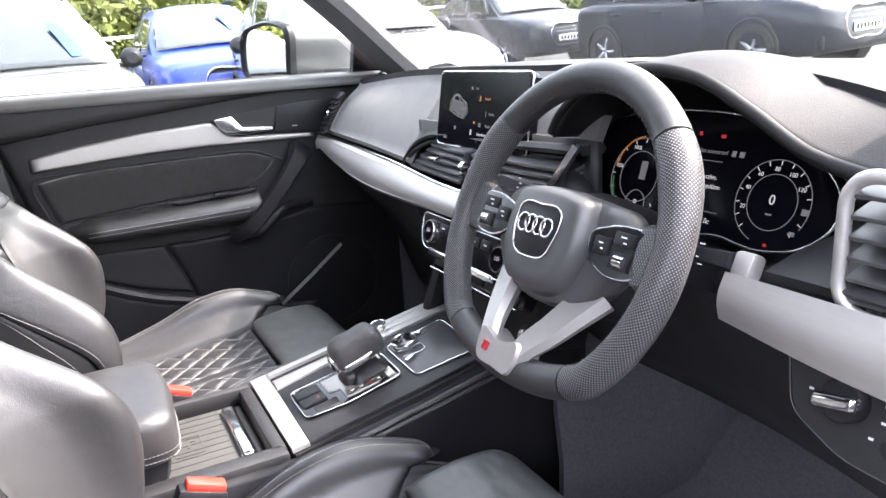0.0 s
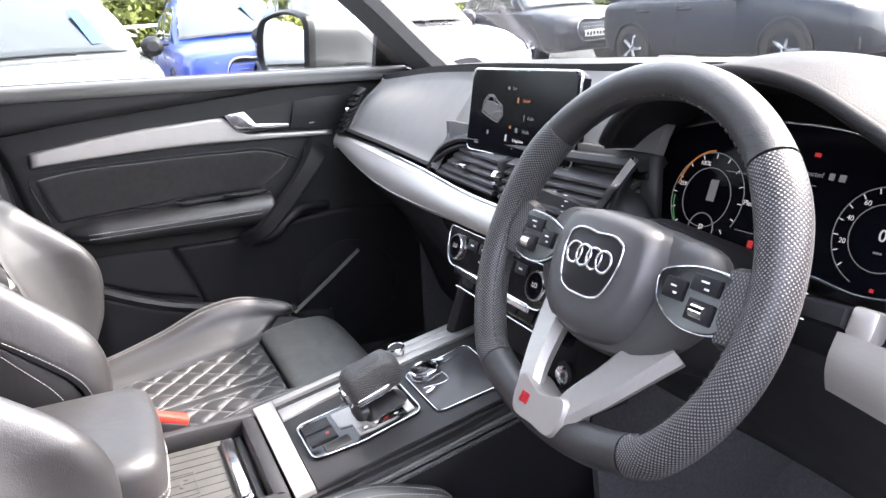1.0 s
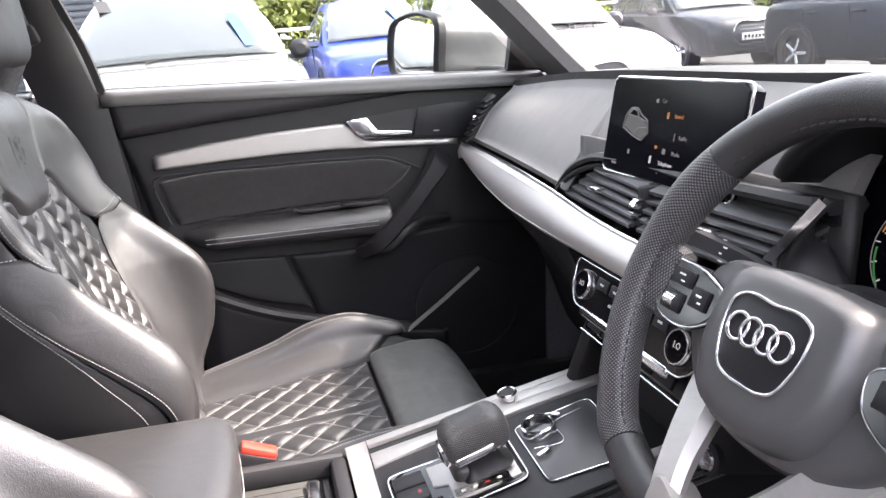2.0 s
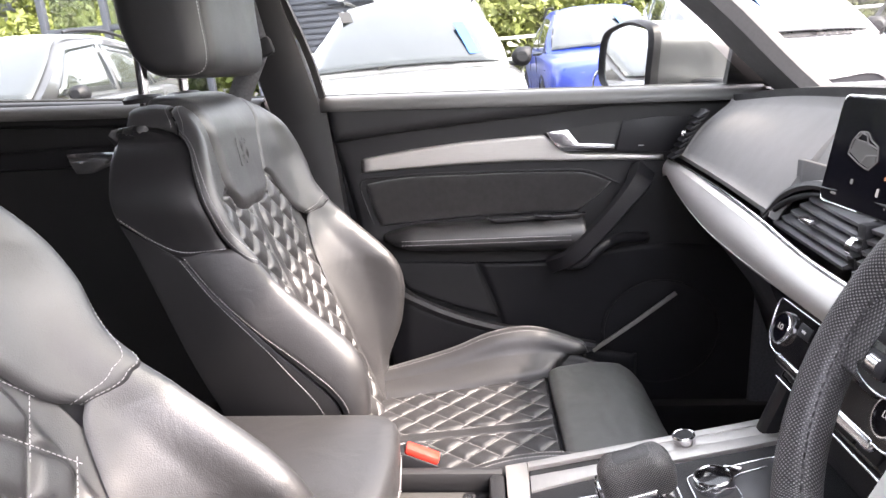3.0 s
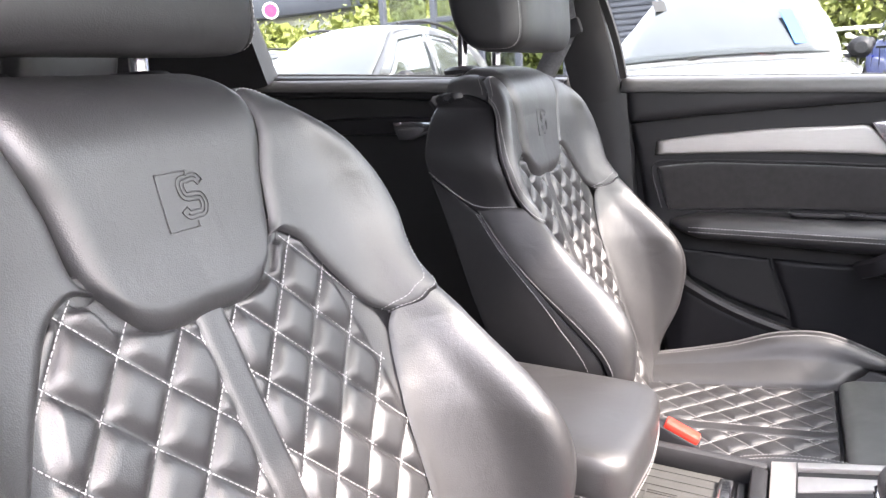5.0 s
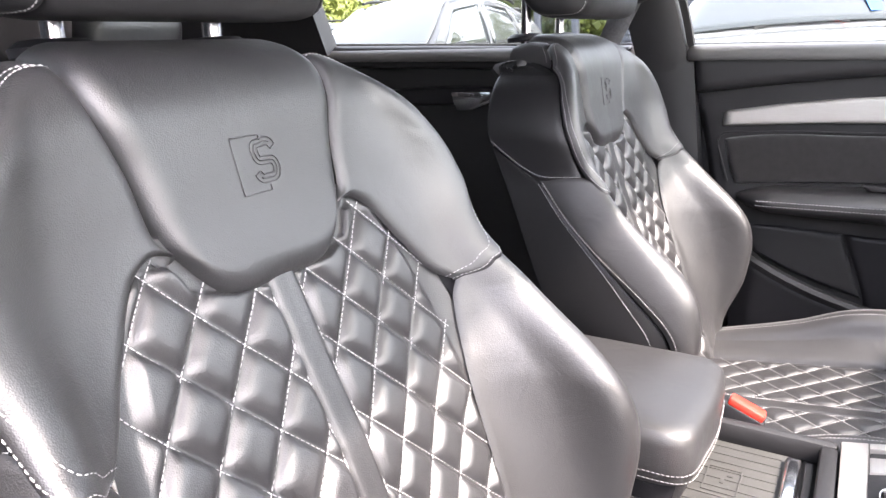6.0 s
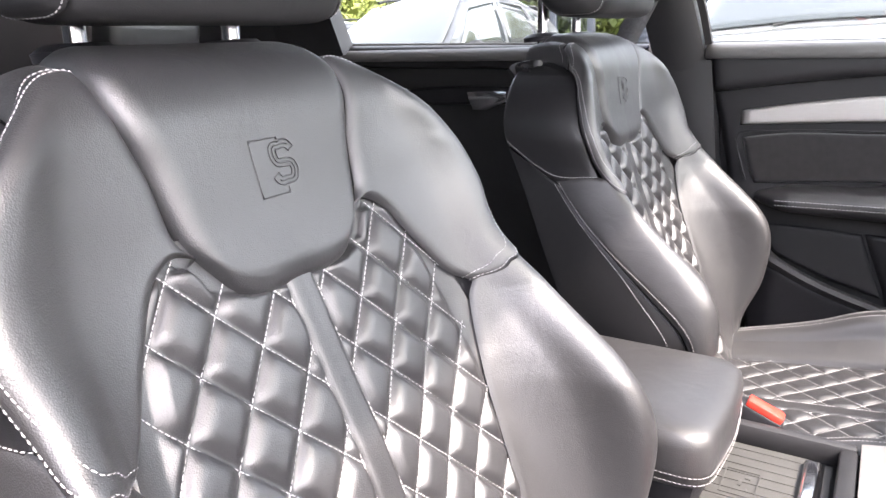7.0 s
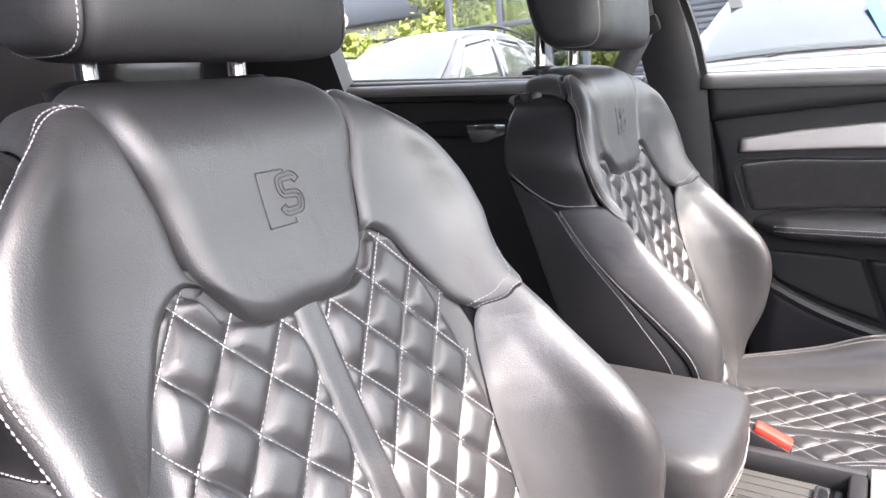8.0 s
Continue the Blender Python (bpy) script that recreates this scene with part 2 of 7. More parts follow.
def corners(pts, r, n=5):
    """An outline with straight sides and rounded corners."""
    pts = [np.array(q, float) for q in pts]
    out = []
    for i, c in enumerate(pts):
        a, b = pts[i - 1] - c, pts[(i + 1) % len(pts)] - c
        da, db = min(r, 0.45 * np.linalg.norm(a)), min(r, 0.45 * np.linalg.norm(b))
        a, b = c + a / np.linalg.norm(a) * da, c + b / np.linalg.norm(b) * db
        for t in np.linspace(0, 1, n):
            out.append(tuple((1 - t) ** 2 * a + 2 * t * (1 - t) * c + t * t * b))
    return out


def scaled(outline, k, dx=0.0, dy=0.0):
    c = np.mean(np.array(outline), 0)
    return [tuple(c + k * (np.array(p) - c) + np.array((dx, dy))) for p in outline]


def flat_uv(ob, nu, nv, lu, lv):
    """Gives a swept mesh flat coordinates in metres from its ring order: nu rings of nv points."""
    uv = ob.data.uv_layers.new(name="UVMap")
    for poly in ob.data.polygons:
        js = [ob.data.loops[l].vertex_index % nv for l in poly.loop_indices]
        wrap = max(js) - min(js) > nv / 2
        for l, j in zip(poly.loop_indices, js):
            i = ob.data.loops[l].vertex_index // nv
            uv.data[l].uv = (lu * i / max(nu - 1, 1), lv * ((j + nv) if wrap and j < nv / 2 else j) / nv)


def round_shape(r, n=8, sx=1.0):
    return [(sx * r * math.cos(2 * math.pi * i / n), r * math.sin(2 * math.pi * i / n)) for i in range(n)]


def tube(name, path, r, material, parent=None, label="", n=8, up=(0, 0, 1), closed=False):
    v, f = sweep(path, round_shape(r, n), up, closed=closed)
    return mesh_ob(name, v, f, material, parent, label, auto=50)


def rbox_data(size, bevel=0.003, seg=2, m=None):
    bm = bmesh.new()
    bmesh.ops.create_cube(bm, size=1.0)
    bmesh.ops.scale(bm, vec=size, verts=bm.verts)
    if bevel:
        bmesh.ops.bevel(bm, geom=bm.edges[:] + bm.verts[:], offset=min(bevel, 0.49 * min(size)), segments=seg, affect="EDGES", profile=0.5)
    if m is not None:
        bmesh.ops.transform(bm, matrix=m, verts=bm.verts)
    return bm


def bm_ob(name, bm, material, parent=None, label="", auto=40):
    me = bpy.data.meshes.new(name)
    bm.to_mesh(me)
    bm.free()
    me.materials.append(material)
    me.shade_smooth()
    if auto:
        me.set_sharp_from_angle(angle=radians(auto))
    ob = new(name, me)
    if parent:
        ob.parent = parent
    if label:
        tagged(ob, label)
    return ob


def rbox(name, size, at, material, parent=None, label="", bevel=0.003, rot=(0, 0, 0), seg=2):
    return bm_ob(name, rbox_data(size, bevel, seg, pose(*at, *rot)), material, parent, label)


def lathe(name, profile, m, material, parent=None, label="", n=32):
    """Turns (radius, height) points about z, then places the result by m."""
    rings = [[tuple(m @ Vector((r * math.cos(2 * math.pi * i / n), r * math.sin(2 * math.pi * i / n), h))) for i in range(n)] for r, h in profile]
    v, f = loft(rings)
    return mesh_ob(name, v, f, material, parent, label, auto=35)


def prism(outline, depth, m, bevel=0.0):
    """A flat outline (x, y) given depth along z, then placed by m: a bmesh."""
    bm = bmesh.new()
    vs = [bm.verts.new((x, y, 0)) for x, y in outline]
    face = bm.faces.new(vs)
    r = bmesh.ops.extrude_face_region(bm, geom=[face])
    bmesh.ops.translate(bm, vec=(0, 0, depth), verts=[v for v in r["geom"] if isinstance(v, bmesh.types.BMVert)])
    bmesh.ops.recalc_face_normals(bm, faces=bm.faces)
    if bevel:
        top = [e for e in bm.edges if all(abs(v.co.z - depth) < 1e-6 for v in e.verts)]
        bmesh.ops.bevel(bm, geom=top, offset=bevel, segments=2, affect="EDGES", profile=0.5)
    bmesh.ops.transform(bm, matrix=m, verts=bm.verts)
    return bm


def stitches(name, lines, normals, parent, length=0.0042, gap=0.0026, r=0.0007, material=None):
    """Short threads along lines that lie on a surface: one mesh of kind stuff."""
    verts, faces = [], []
    for line, nor in zip(lines, normals):
        line, nor = np.array(line), np.array(nor)
        s = np.concatenate([[0], np.cumsum(np.linalg.norm(np.diff(line, axis=0), axis=1))])
        k = int(s[-1] / (length + gap))
        for i in range(k):
            a, b = i * (length + gap), i * (length + gap) + length
            pa, pm, pb = (np.array([np.interp(x, s, line[:, j]) for j in range(3)]) for x in (a, (a + b) / 2, b))
            n = np.array([np.interp((a + b) / 2, s, nor[:, j]) for j in range(3)])
            n /= max(np.linalg.norm(n), 1e-9)
            t = pb - pa
            side = np.cross(t, n)
            side /= max(np.linalg.norm(side), 1e-9)
            o = len(verts)
            for p, h in ((pa, 0.2), (pm, 1.0), (pb, 0.2)):
                verts += [p + side * r - n * r, p + n * (1.2 * r * h), p - side * r - n * r]
            for q in (0, 3):
                faces += [(o + q, o + q + 1, o + q + 4, o + q + 3), (o + q + 1, o + q + 2, o + q + 5, o + q + 4)]
    ob = mesh_ob(name, verts, faces, material or THREAD, parent, "pale grey contrast stitching")
    ob["kind"] = "stuff"
    return ob


def words(name, text, size, m, material, parent=None, depth=0.0004, align="CENTER"):
    """Lettering in the built-in font, as a mesh."""
    cu = bpy.data.curves.new(name, "FONT")
    cu.body, cu.size, cu.extrude, cu.align_x, cu.align_y = text, size, depth, align, "CENTER"
    tmp = bpy.data.objects.new(name, cu)
    me = bpy.data.meshes.new_from_object(tmp)
    bpy.data.objects.remove(tmp)
    me.transform(m)
    me.materials.append(material)
    ob = new(name, me)
    if parent:
        ob.parent = parent
    return ob


# ---- front seats ----
ZK = [0.50, 0.60, 0.70, 0.80, 0.90, 0.95, 1.0, 1.06, 1.10, 1.13, 1.155, 1.18, 1.205]
back_h = curve1(ZK, [0.50, 0.60, 0.70, 0.80, 0.90, 0.95, 1.0, 1.053, 1.087, 1.105, 1.114, 1.118, 1.114])
back_y = curve1(ZK, [0.205, 0.165, 0.125, 0.085, 0.045, 0.027, 0.010, 0.0, -0.006, -0.018, -0.036, -0.060, -0.088])
back_p = curve1(ZK, [0.0, 0.02, 0.09, 0.125, 0.072, 0.045, 0.042, 0.036, 0.028, 0.020, 0.013, 0.007, 0.002])
back_q = curve1(ZK, [0.15, 0.15, 0.158, 0.162, 0.155, 0.143, 0.122, 0.108, 0.106, 0.105, 0.103, 0.101, 0.100])
back_w = curve1(ZK, [0.235, 0.245, 0.252, 0.249, 0.234, 0.222, 0.228, 0.213, 0.190, 0.169, 0.155, 0.148, 0.145])
back_b = curve1(ZK, [0.13, 0.09, 0.05, 0.0, -0.045, -0.07, -0.085, -0.090, -0.094, -0.098, -0.100, -0.102, -0.104])
UK = np.array([0, 0.30, 0.42, 0.56, 0.66, 0.74, 1.0])


def knots_to(u, xs, ys):
    """Smooth blend over the knots UK of arrays, one per knot."""
    m = []
    for k in range(len(UK)):
        a, b = max(k - 1, 0), min(k + 1, len(UK) - 1)
        m.append(((xs[b] - xs[a]) / (UK[b] - UK[a]), (ys[b] - ys[a]) / (UK[b] - UK[a])))
    u = np.clip(u, 0, 1)
    i = np.clip(np.searchsorted(UK, u) - 1, 0, len(UK) - 2)
    h = (UK[1:] - UK[:-1])[i]
    t = (u - UK[i]) / h
    X, Y, MX, MY = (np.stack(q) for q in (xs, ys, [p[0] for p in m], [p[1] for p in m]))
    pick = lambda A, k: np.take_along_axis(A, k[None], 0)[0]
    h00, h10, h01, h11 = 2 * t**3 - 3 * t**2 + 1, t**3 - 2 * t**2 + t, -2 * t**3 + 3 * t**2, t**3 - t**2
    return (h00 * pick(X, i) + h10 * h * pick(MX, i) + h01 * pick(X, i + 1) + h11 * h * pick(MX, i + 1),
            h00 * pick(Y, i) + h10 * h * pick(MY, i) + h01 * pick(Y, i + 1) + h11 * h * pick(MY, i + 1))


def upright_back(uz):
    """Points of the backrest for a grid of (u, z): u 0 centre, 0.3 quilt edge, 0.66 ridge, 1 rear edge; minus is the other side."""
    u, z = uz[..., 0], uz[..., 1]
    a = np.abs(u)
    y, p, q, w, b = (f(z) for f in (back_y, back_p, back_q, back_w, back_b))
    k = np.clip((0.90 - z) / 0.08, 0, 1)       # rounder ridge on the lower bolsters
    d = np.minimum(1, (w - q) / 0.07)
    xs = [0 * z, q, q + 0.5 * (w - q), w - (0.012 + 0.018 * k) * d, w - (0.001 + 0.005 * k) * d, w + 0.002 * d, w - 0.012]
    ys = [y, y + 0.004, y + (0.48 - 0.12 * (1 - k)) * p, y + (0.98 - 0.08 * (1 - k)) * p, y + 0.95 * p - 0.006 * d, y + 0.55 * p - 0.030 * d, b]
    X, Y = knots_to(a, xs, ys)
    return np.stack([np.sign(u) * X + 0 * z, Y, back_h(z) - 0.032 * np.clip((a - 0.34) / 0.34, 0, 1) ** 1.7 * np.clip((z - 0.99) / 0.14, 0, 1)], -1)


YK = [0.12, 0.20, 0.26, 0.32, 0.40, 0.47, 0.53, 0.58, 0.63, 0.665]
cush_z = curve1(YK, [0.550, 0.556, 0.562, 0.568, 0.577, 0.585, 0.598, 0.604, 0.596, 0.560])
cush_p = curve1(YK, [0.010, 0.028, 0.038, 0.05, 0.072, 0.072, 0.045, 0.022, 0.008, 0.0])
cush_q = curve1(YK, [0.15, 0.155, 0.16, 0.162, 0.165, 0.165, 0.170, 0.172, 0.170, 0.155])
cush_w = curve1(YK, [0.235, 0.245, 0.25, 0.255, 0.26, 0.26, 0.250, 0.235, 0.21, 0.18])


def cushion_surface(uy):
    u, v = uy[..., 0], uy[..., 1]
    a = np.abs(u)
    z, p, q, w = (f(v) for f in (cush_z, cush_p, cush_q, cush_w))
    xs = [0 * v, q, q + 0.45 * (w - q), w - 0.035, w - 0.008, w + 0.003, w - 0.01]
    zs = [z, z + 0.002, z + 0.45 * p, z + 0.95 * p, z + 0.93 * p - 0.006, z + 0.6 * p - 0.03, z * 0 + 0.43]
    X, Z = knots_to(a, xs, zs)
    return np.stack([np.sign(u) * X + 0 * v, v, Z], -1)


def box_grid(u0, u1, v0, v1, nu, nv):
    u, v = np.meshgrid(np.linspace(u0, u1, nu), np.linspace(v0, v1, nv), indexing="ij")
    return np.stack([u, v], -1)


def flipped(P, side):
    """Keeps a mirrored grid's normals outward."""
    return P if side > 0 else P[::-1]


PITCH_X, PITCH_V = 0.054, 0.058      # the diamonds' width and height
STRIP = 0.0135                       # half the plain strip's width


def quilt(P, X, V, high, fade=None):
    """Diamond pillows on a grid whose flat coordinates are X and V."""
    a, b = X / PITCH_X + V / PITCH_V, X / PITCH_X - V / PITCH_V
    sa, sb = np.abs(np.sin(np.pi * a)), np.abs(np.sin(np.pi * b))
    w = (1 - (1 - sa) ** 2.4) * (1 - (1 - sb) ** 2.4)
    soft = np.array([[noise.noise((x * 18, v * 18, 0.3)) for x, v in zip(rx, rv)] for rx, rv in zip(X, V)])
    h = high * w * (1 + 0.16 * soft) * np.clip((np.abs(X) - STRIP) / 0.007, 0, 1) ** 0.5
    if fade is not None:
        h = h * fade
    h = np.where(np.abs(X) < STRIP, high * 0.6 * np.sqrt(np.clip(1 - (np.abs(X) / STRIP) ** 6, 0, 1)), h)
    return P + grid_normals(P) * h[..., None]


def quilt_lines(surface, half, v0, v1, zero):
    """The quilt's stitch lines as points on the surface; surface takes flat (X, V)."""
    out = []
    for sgn in (1, -1):
        for k in range(-16, 17):
            for lo, hi in ((STRIP, half), (-half, -STRIP)):
                x = np.linspace(lo, hi, 60)
                v = zero + sgn * (k - x / PITCH_X) * PITCH_V
                keep = (v > v0) & (v < v1)
                if keep.sum() > 4:
                    out.append(surface(np.stack([x[keep], v[keep]], -1)[None])[0])
    for x in (-STRIP - 0.0012, STRIP + 0.0012):
        v = np.linspace(v0, v1, 100)
        out.append(surface(np.stack([x + 0 * v, v], -1)[None])[0])
    return out


def s_emblem(surface, seat):
    """Pressed emblem: an open square and a double-curved stroke, as fine raised lines on the panel."""
    def on(pts, n):
        q = smooth_line(pts, n) if len(pts) > 2 else smooth_line(pts, n, True)
        return surface(q - np.array([0.019, 0]))
    lines = [on([(0.036, 1.071), (0.036, 1.025)], 12), on([(0.036, 1.071), (0.008, 1.071)], 10), on([(0.036, 1.025), (0.008, 1.025)], 10),
             on([(0.008, 1.071), (0.008, 1.0665)], 4), on([(0.008, 1.025), (0.008, 1.0295)], 4)]
    mid = smooth_line([(-0.0155, 1.0565), (-0.012, 1.0600), (-0.001, 1.0600), (0.0055, 1.0585), (0.0065, 1.0545), (0.0045, 1.0490), (-0.004, 1.0478), (-0.0125, 1.0465),
                       (-0.0145, 1.0415), (-0.012, 1.0365), (-0.003, 1.0355), (0.005, 1.0358), (0.0085, 1.0395)], 60)
    mid = np.array([-0.0125, 1.050]) + (mid - np.array([-0.004, 1.0478])) * np.array([0.86, 1.18])
    t = np.gradient(mid, axis=0)
    nn = np.stack([-t[:, 1], t[:, 0]], 1) / np.linalg.norm(t, axis=1)[:, None]
    ring = np.concatenate([mid + 0.0034 * nn, (mid - 0.0034 * nn)[::-1]])
    lines.append(surface(np.concatenate([ring, ring[:1]])))
    lines.append(surface(mid[3:57]))
    verts, faces = [], []
    for q in lines:
        v, f = sweep(q, round_shape(0.00055, 6), (0, 1, 0.1))
        o = len(verts)
        verts += list(v)
        faces += [tuple(o + i for i in x) for x in f]
    mesh_ob("pressed_emblem", verts, faces, LEATHER, seat, "pressed emblem in the leather")


def make_seat(name, label, xc, drop, lean, forward, thread, stretch):
    seat = empty(name, label, "car seat", "front seats", (xc, 0, 0))
    seams, seam_n = [], []

    def back_surface(uz):
        P = upright_back(uz)
        P[..., 1] -= lean * np.clip(P[..., 2] - 0.84, 0, 1)
        return P

    def panel(pname, surf, dom, high, reach, sink, thick, material, flip, label="", rows=()):
        P = surf(dom)
        if flip:
            P = P[::-1]
        P = puff(P, high, reach, sink)
        N = grid_normals(P)
        v, f = slab(P, thick)
        mesh_ob(pname, v, f, material, seat, label, auto=55)
        if flip:
            P, N = P[::-1], N[::-1]
        for axis, k in rows:
            seams.append((P[k, :] if axis == 0 else P[:, k]) + 0.0003 * (N[k, :] if axis == 0 else N[:, k]))
            seam_n.append(N[k, :] if axis == 0 else N[:, k])
        return P, N

    # shell behind the pads
    rings = []
    zs = np.linspace(0.47, 1.20, 36)
    uu, vv = np.meshgrid(np.linspace(1, -1, 41), np.maximum(zs, 0.5), indexing="ij")
    shell_n = grid_normals(back_surface(np.stack([uu, vv], -1)))[::-1].transpose(1, 0, 2)
    for z in zs:
        zz = max(z, 0.5)
        u = np.linspace(-1, 1, 41)
        p = back_surface(np.stack([u, 0 * u + zz], -1)[None])[0]
        p[:, 2] = z if z < 0.5 else p[:, 2] - 0.008
        front = p - 0.016 * shell_n[len(rings)]
        w, b = float(back_w(zz)), float(back_b(zz))
        rear = [(0.93 * x * (w - 0.012), b - lean * max(0.0, p[0, 2] - 0.84) - 0.035 * (1 - x**4) * min(1, max(0, (1.20 - z) / 0.1) + 0.1), p[0, 2]) for x in np.linspace(0.9, -0.9, 12)]
        rings.append([tuple(q) for q in front] + rear)
    v, f = loft(rings)
    mesh_ob("backrest_shell", v, f, SHELL, seat, "smooth dark backrest shell")

    # quilted middle of the backrest
    P = back_surface(box_grid(0.36, -0.36, 0.53, 1.005, 201, 301))
    ax = np.abs(P[..., 0])
    end = np.interp(ax, [0, 0.05, 0.08, 0.09, 0.11, 0.14, 0.17, 0.2], [0.956, 0.960, 0.970, 0.988, 0.992, 0.974, 0.930, 0.895])
    fade = np.clip((end + 0.005 - P[..., 2]) / 0.004, 0, 1) * np.clip((back_q(P[..., 2]) - ax) / 0.010, 0, 1)
    v, f = slab(quilt(P, P[..., 0], P[..., 2] - 0.931, 0.0078, fade), 0.008)
    mesh_ob("quilted_back_panel", v, f, LEATHER, seat, "diamond-quilted black leather back panel with a plain middle strip")
    flat = lambda q: back_surface(np.stack([0.3 * q[..., 0] / back_q(q[..., 1]), q[..., 1]], -1))
    ql = [q + np.array([0, 0.0016, 0.0006]) for q in quilt_lines(flat, 0.165, 0.55, 1.0, 0.931)]
    qn = [np.tile((0, 0.93, 0.36), (len(q), 1)) for q in ql]

    # middle panel of the shoulders
    dom = coons([(-0.17, 0.985), (-0.12, 0.966), (0, 0.960), (0.12, 0.966), (0.17, 0.985)],
                [(0.17, 0.985), (0.225, 1.01), (0.275, 1.06), (0.325, 1.13), (0.33, 1.20)],
                [(-0.33, 1.20), (0, 1.20), (0.33, 1.20)],
                [(-0.17, 0.985), (-0.225, 1.01), (-0.275, 1.06), (-0.325, 1.13), (-0.33, 1.20)], 70, 60)
    panel("shoulder_panel", back_surface, dom, 0.014, 0.022, 0.003, 0.012, LEATHER, True, "smooth black leather upper panel")
    s_emblem(lambda q: back_surface(np.stack([0.3 * q[..., 0] / back_q(q[..., 1]), q[..., 1]], -1)) + np.array([0, 0.0146, 0.0018]), seat)

    for side in (1, -1):
        S = np.array([side, 1])
        wing = coons([(0.195, 0.996), (0.25, 1.0), (0.285, 0.988), (0.305, 0.955), (0.335, 0.925), (0.40, 0.908)],
                     [(0.40, 0.908), (0.55, 0.920), (0.66, 0.940), (0.672, 1.0), (0.672, 1.05), (0.668, 1.09), (0.64, 1.138)],
                     [(0.331, 1.152), (0.45, 1.152), (0.64, 1.138)],
                     [(0.195, 0.996), (0.235, 1.01), (0.278, 1.06), (0.318, 1.11), (0.331, 1.152)], 60, 80) * S
        panel("shoulder_wing", back_surface, wing, 0.0095, 0.011, -0.003, 0.012, LEATHER, side > 0, "", [(0, -3), (0, -7), (1, -4)])
        cap = coons([(0.339, 1.155), (0.45, 1.155), (0.641, 1.142)], [(0.641, 1.142), (0.636, 1.17), (0.63, 1.204)],
                    [(0.337, 1.204), (0.5, 1.204), (0.63, 1.204)], [(0.339, 1.155), (0.338, 1.18), (0.337, 1.204)], 30, 24) * S
        panel("shoulder_cap", back_surface, cap, 0.0035, 0.006, -0.0025, 0.006, LEATHER, side > 0, "", [(1, 3)])
        bol = coons([(0.29, 0.53), (0.48, 0.53), (0.675, 0.53)], [(0.675, 0.53), (0.675, 0.65), (0.68, 0.74), (0.715, 0.80), (0.74, 0.84), (0.785, 0.90), (0.81, 0.939)],
                    [(0.415, 0.914), (0.55, 0.927), (0.665, 0.947), (0.81, 0.939)], [(0.29, 0.53), (0.29, 0.75), (0.31, 0.84), (0.355, 0.890), (0.415, 0.914)], 50, 90) * S
        panel("side_bolster", back_surface, bol, 0.006, 0.010, -0.003, 0.012, LEATHER, side > 0, "", [(0, -2)])
        ws = coons([(0.677, 0.939), (0.81, 0.938), (0.985, 0.985)], [(0.985, 0.985), (0.985, 1.10), (0.965, 1.160)], [(0.642, 1.204), (0.82, 1.192), (0.965, 1.160)],
                   [(0.677, 0.939), (0.677, 1.0), (0.676, 1.05), (0.673, 1.09), (0.653, 1.142), (0.648, 1.17), (0.642, 1.204)], 30, 60) * S
        panel("wing_side", back_surface, ws, 0.004, 0.006, -0.002, 0.008, LEATHERETTE_SHADED, side > 0, "smooth black leather side of the wing, shade put into its colour", [(1, 2)])
        sd = coons([(0.679, 0.53), (0.985, 0.53)], [(0.985, 0.53), (0.985, 0.98)], [(0.813, 0.934), (0.985, 0.98)],
                   [(0.679, 0.53), (0.679, 0.65), (0.684, 0.74), (0.719, 0.80), (0.744, 0.84), (0.789, 0.90), (0.813, 0.934)], 30, 80) * S
        panel("backrest_side", back_surface, sd, 0.003, 0.004, -0.002, 0.008, LEATHERETTE_SHADED, side > 0, "", [(0, 2)])
        cb = coons([(0.30, 0.14), (0.5, 0.14), (0.70, 0.14)], [(0.70, 0.14), (0.70, 0.35), (0.70, 0.575)],
                   [(0.31, 0.50), (0.5, 0.565), (0.70, 0.575)], [(0.30, 0.14), (0.30, 0.3), (0.305, 0.44), (0.31, 0.50)], 40, 80) * S
        panel("cushion_bolster", cushion_surface, cb, 0.012, 0.025, 0.003, 0.012, LEATHER, side < 0, "", [(0, 26), (0, 29)])
        sd = box_grid(0.715, 0.99, 0.14, 0.62, 16, 60) * S
        panel("cushion_side", cushion_surface, sd, 0.004, 0.015, 0.003, 0.008, LEATHER, side < 0, "", [(0, 2)])

    # quilted cushion
    P = cushion_surface(box_grid(-0.32, 0.32, 0.13, 0.487, 181, 201))
    v, f = slab(quilt(P, P[..., 0], P[..., 1] - 0.487, 0.005, np.clip((cush_q(P[..., 1]) - np.abs(P[..., 0])) / 0.010, 0, 1)), 0.008)
    mesh_ob("quilted_seat_panel", v, f, LEATHER, seat, "diamond-quilted black leather seat panel with a plain middle strip")
    flat = lambda q: cushion_surface(np.stack([0.3 * q[..., 0] / cush_q(q[..., 1]), q[..., 1]], -1))
    cl = [q + np.array([0, 0, 0.0016]) for q in quilt_lines(flat, 0.17, 0.15, 0.485, 0.487)]
    ql += cl
    qn += [np.tile((0, 0, 1.0), (len(q), 1)) for q in cl]
    stitches("quilt_stitching", ql, qn, seat, 0.0034, 0.0014, 0.86 * thread)
    # thigh support, slightly creased
    th = box_grid(-0.345, 0.345, 0.492, 0.663, 80, 50)
    P = puff(cushion_surface(th), 0.014, 0.022, 0.006)
    crease = np.array([[0.0012 * noise.noise((p[0] * 22, p[1] * 60, 0.7)) + 0.0006 * noise.noise((p[0] * 60, p[1] * 120, 2.0)) for p in r] for r in P])
    P[..., 2] += crease + 0.4 * stretch
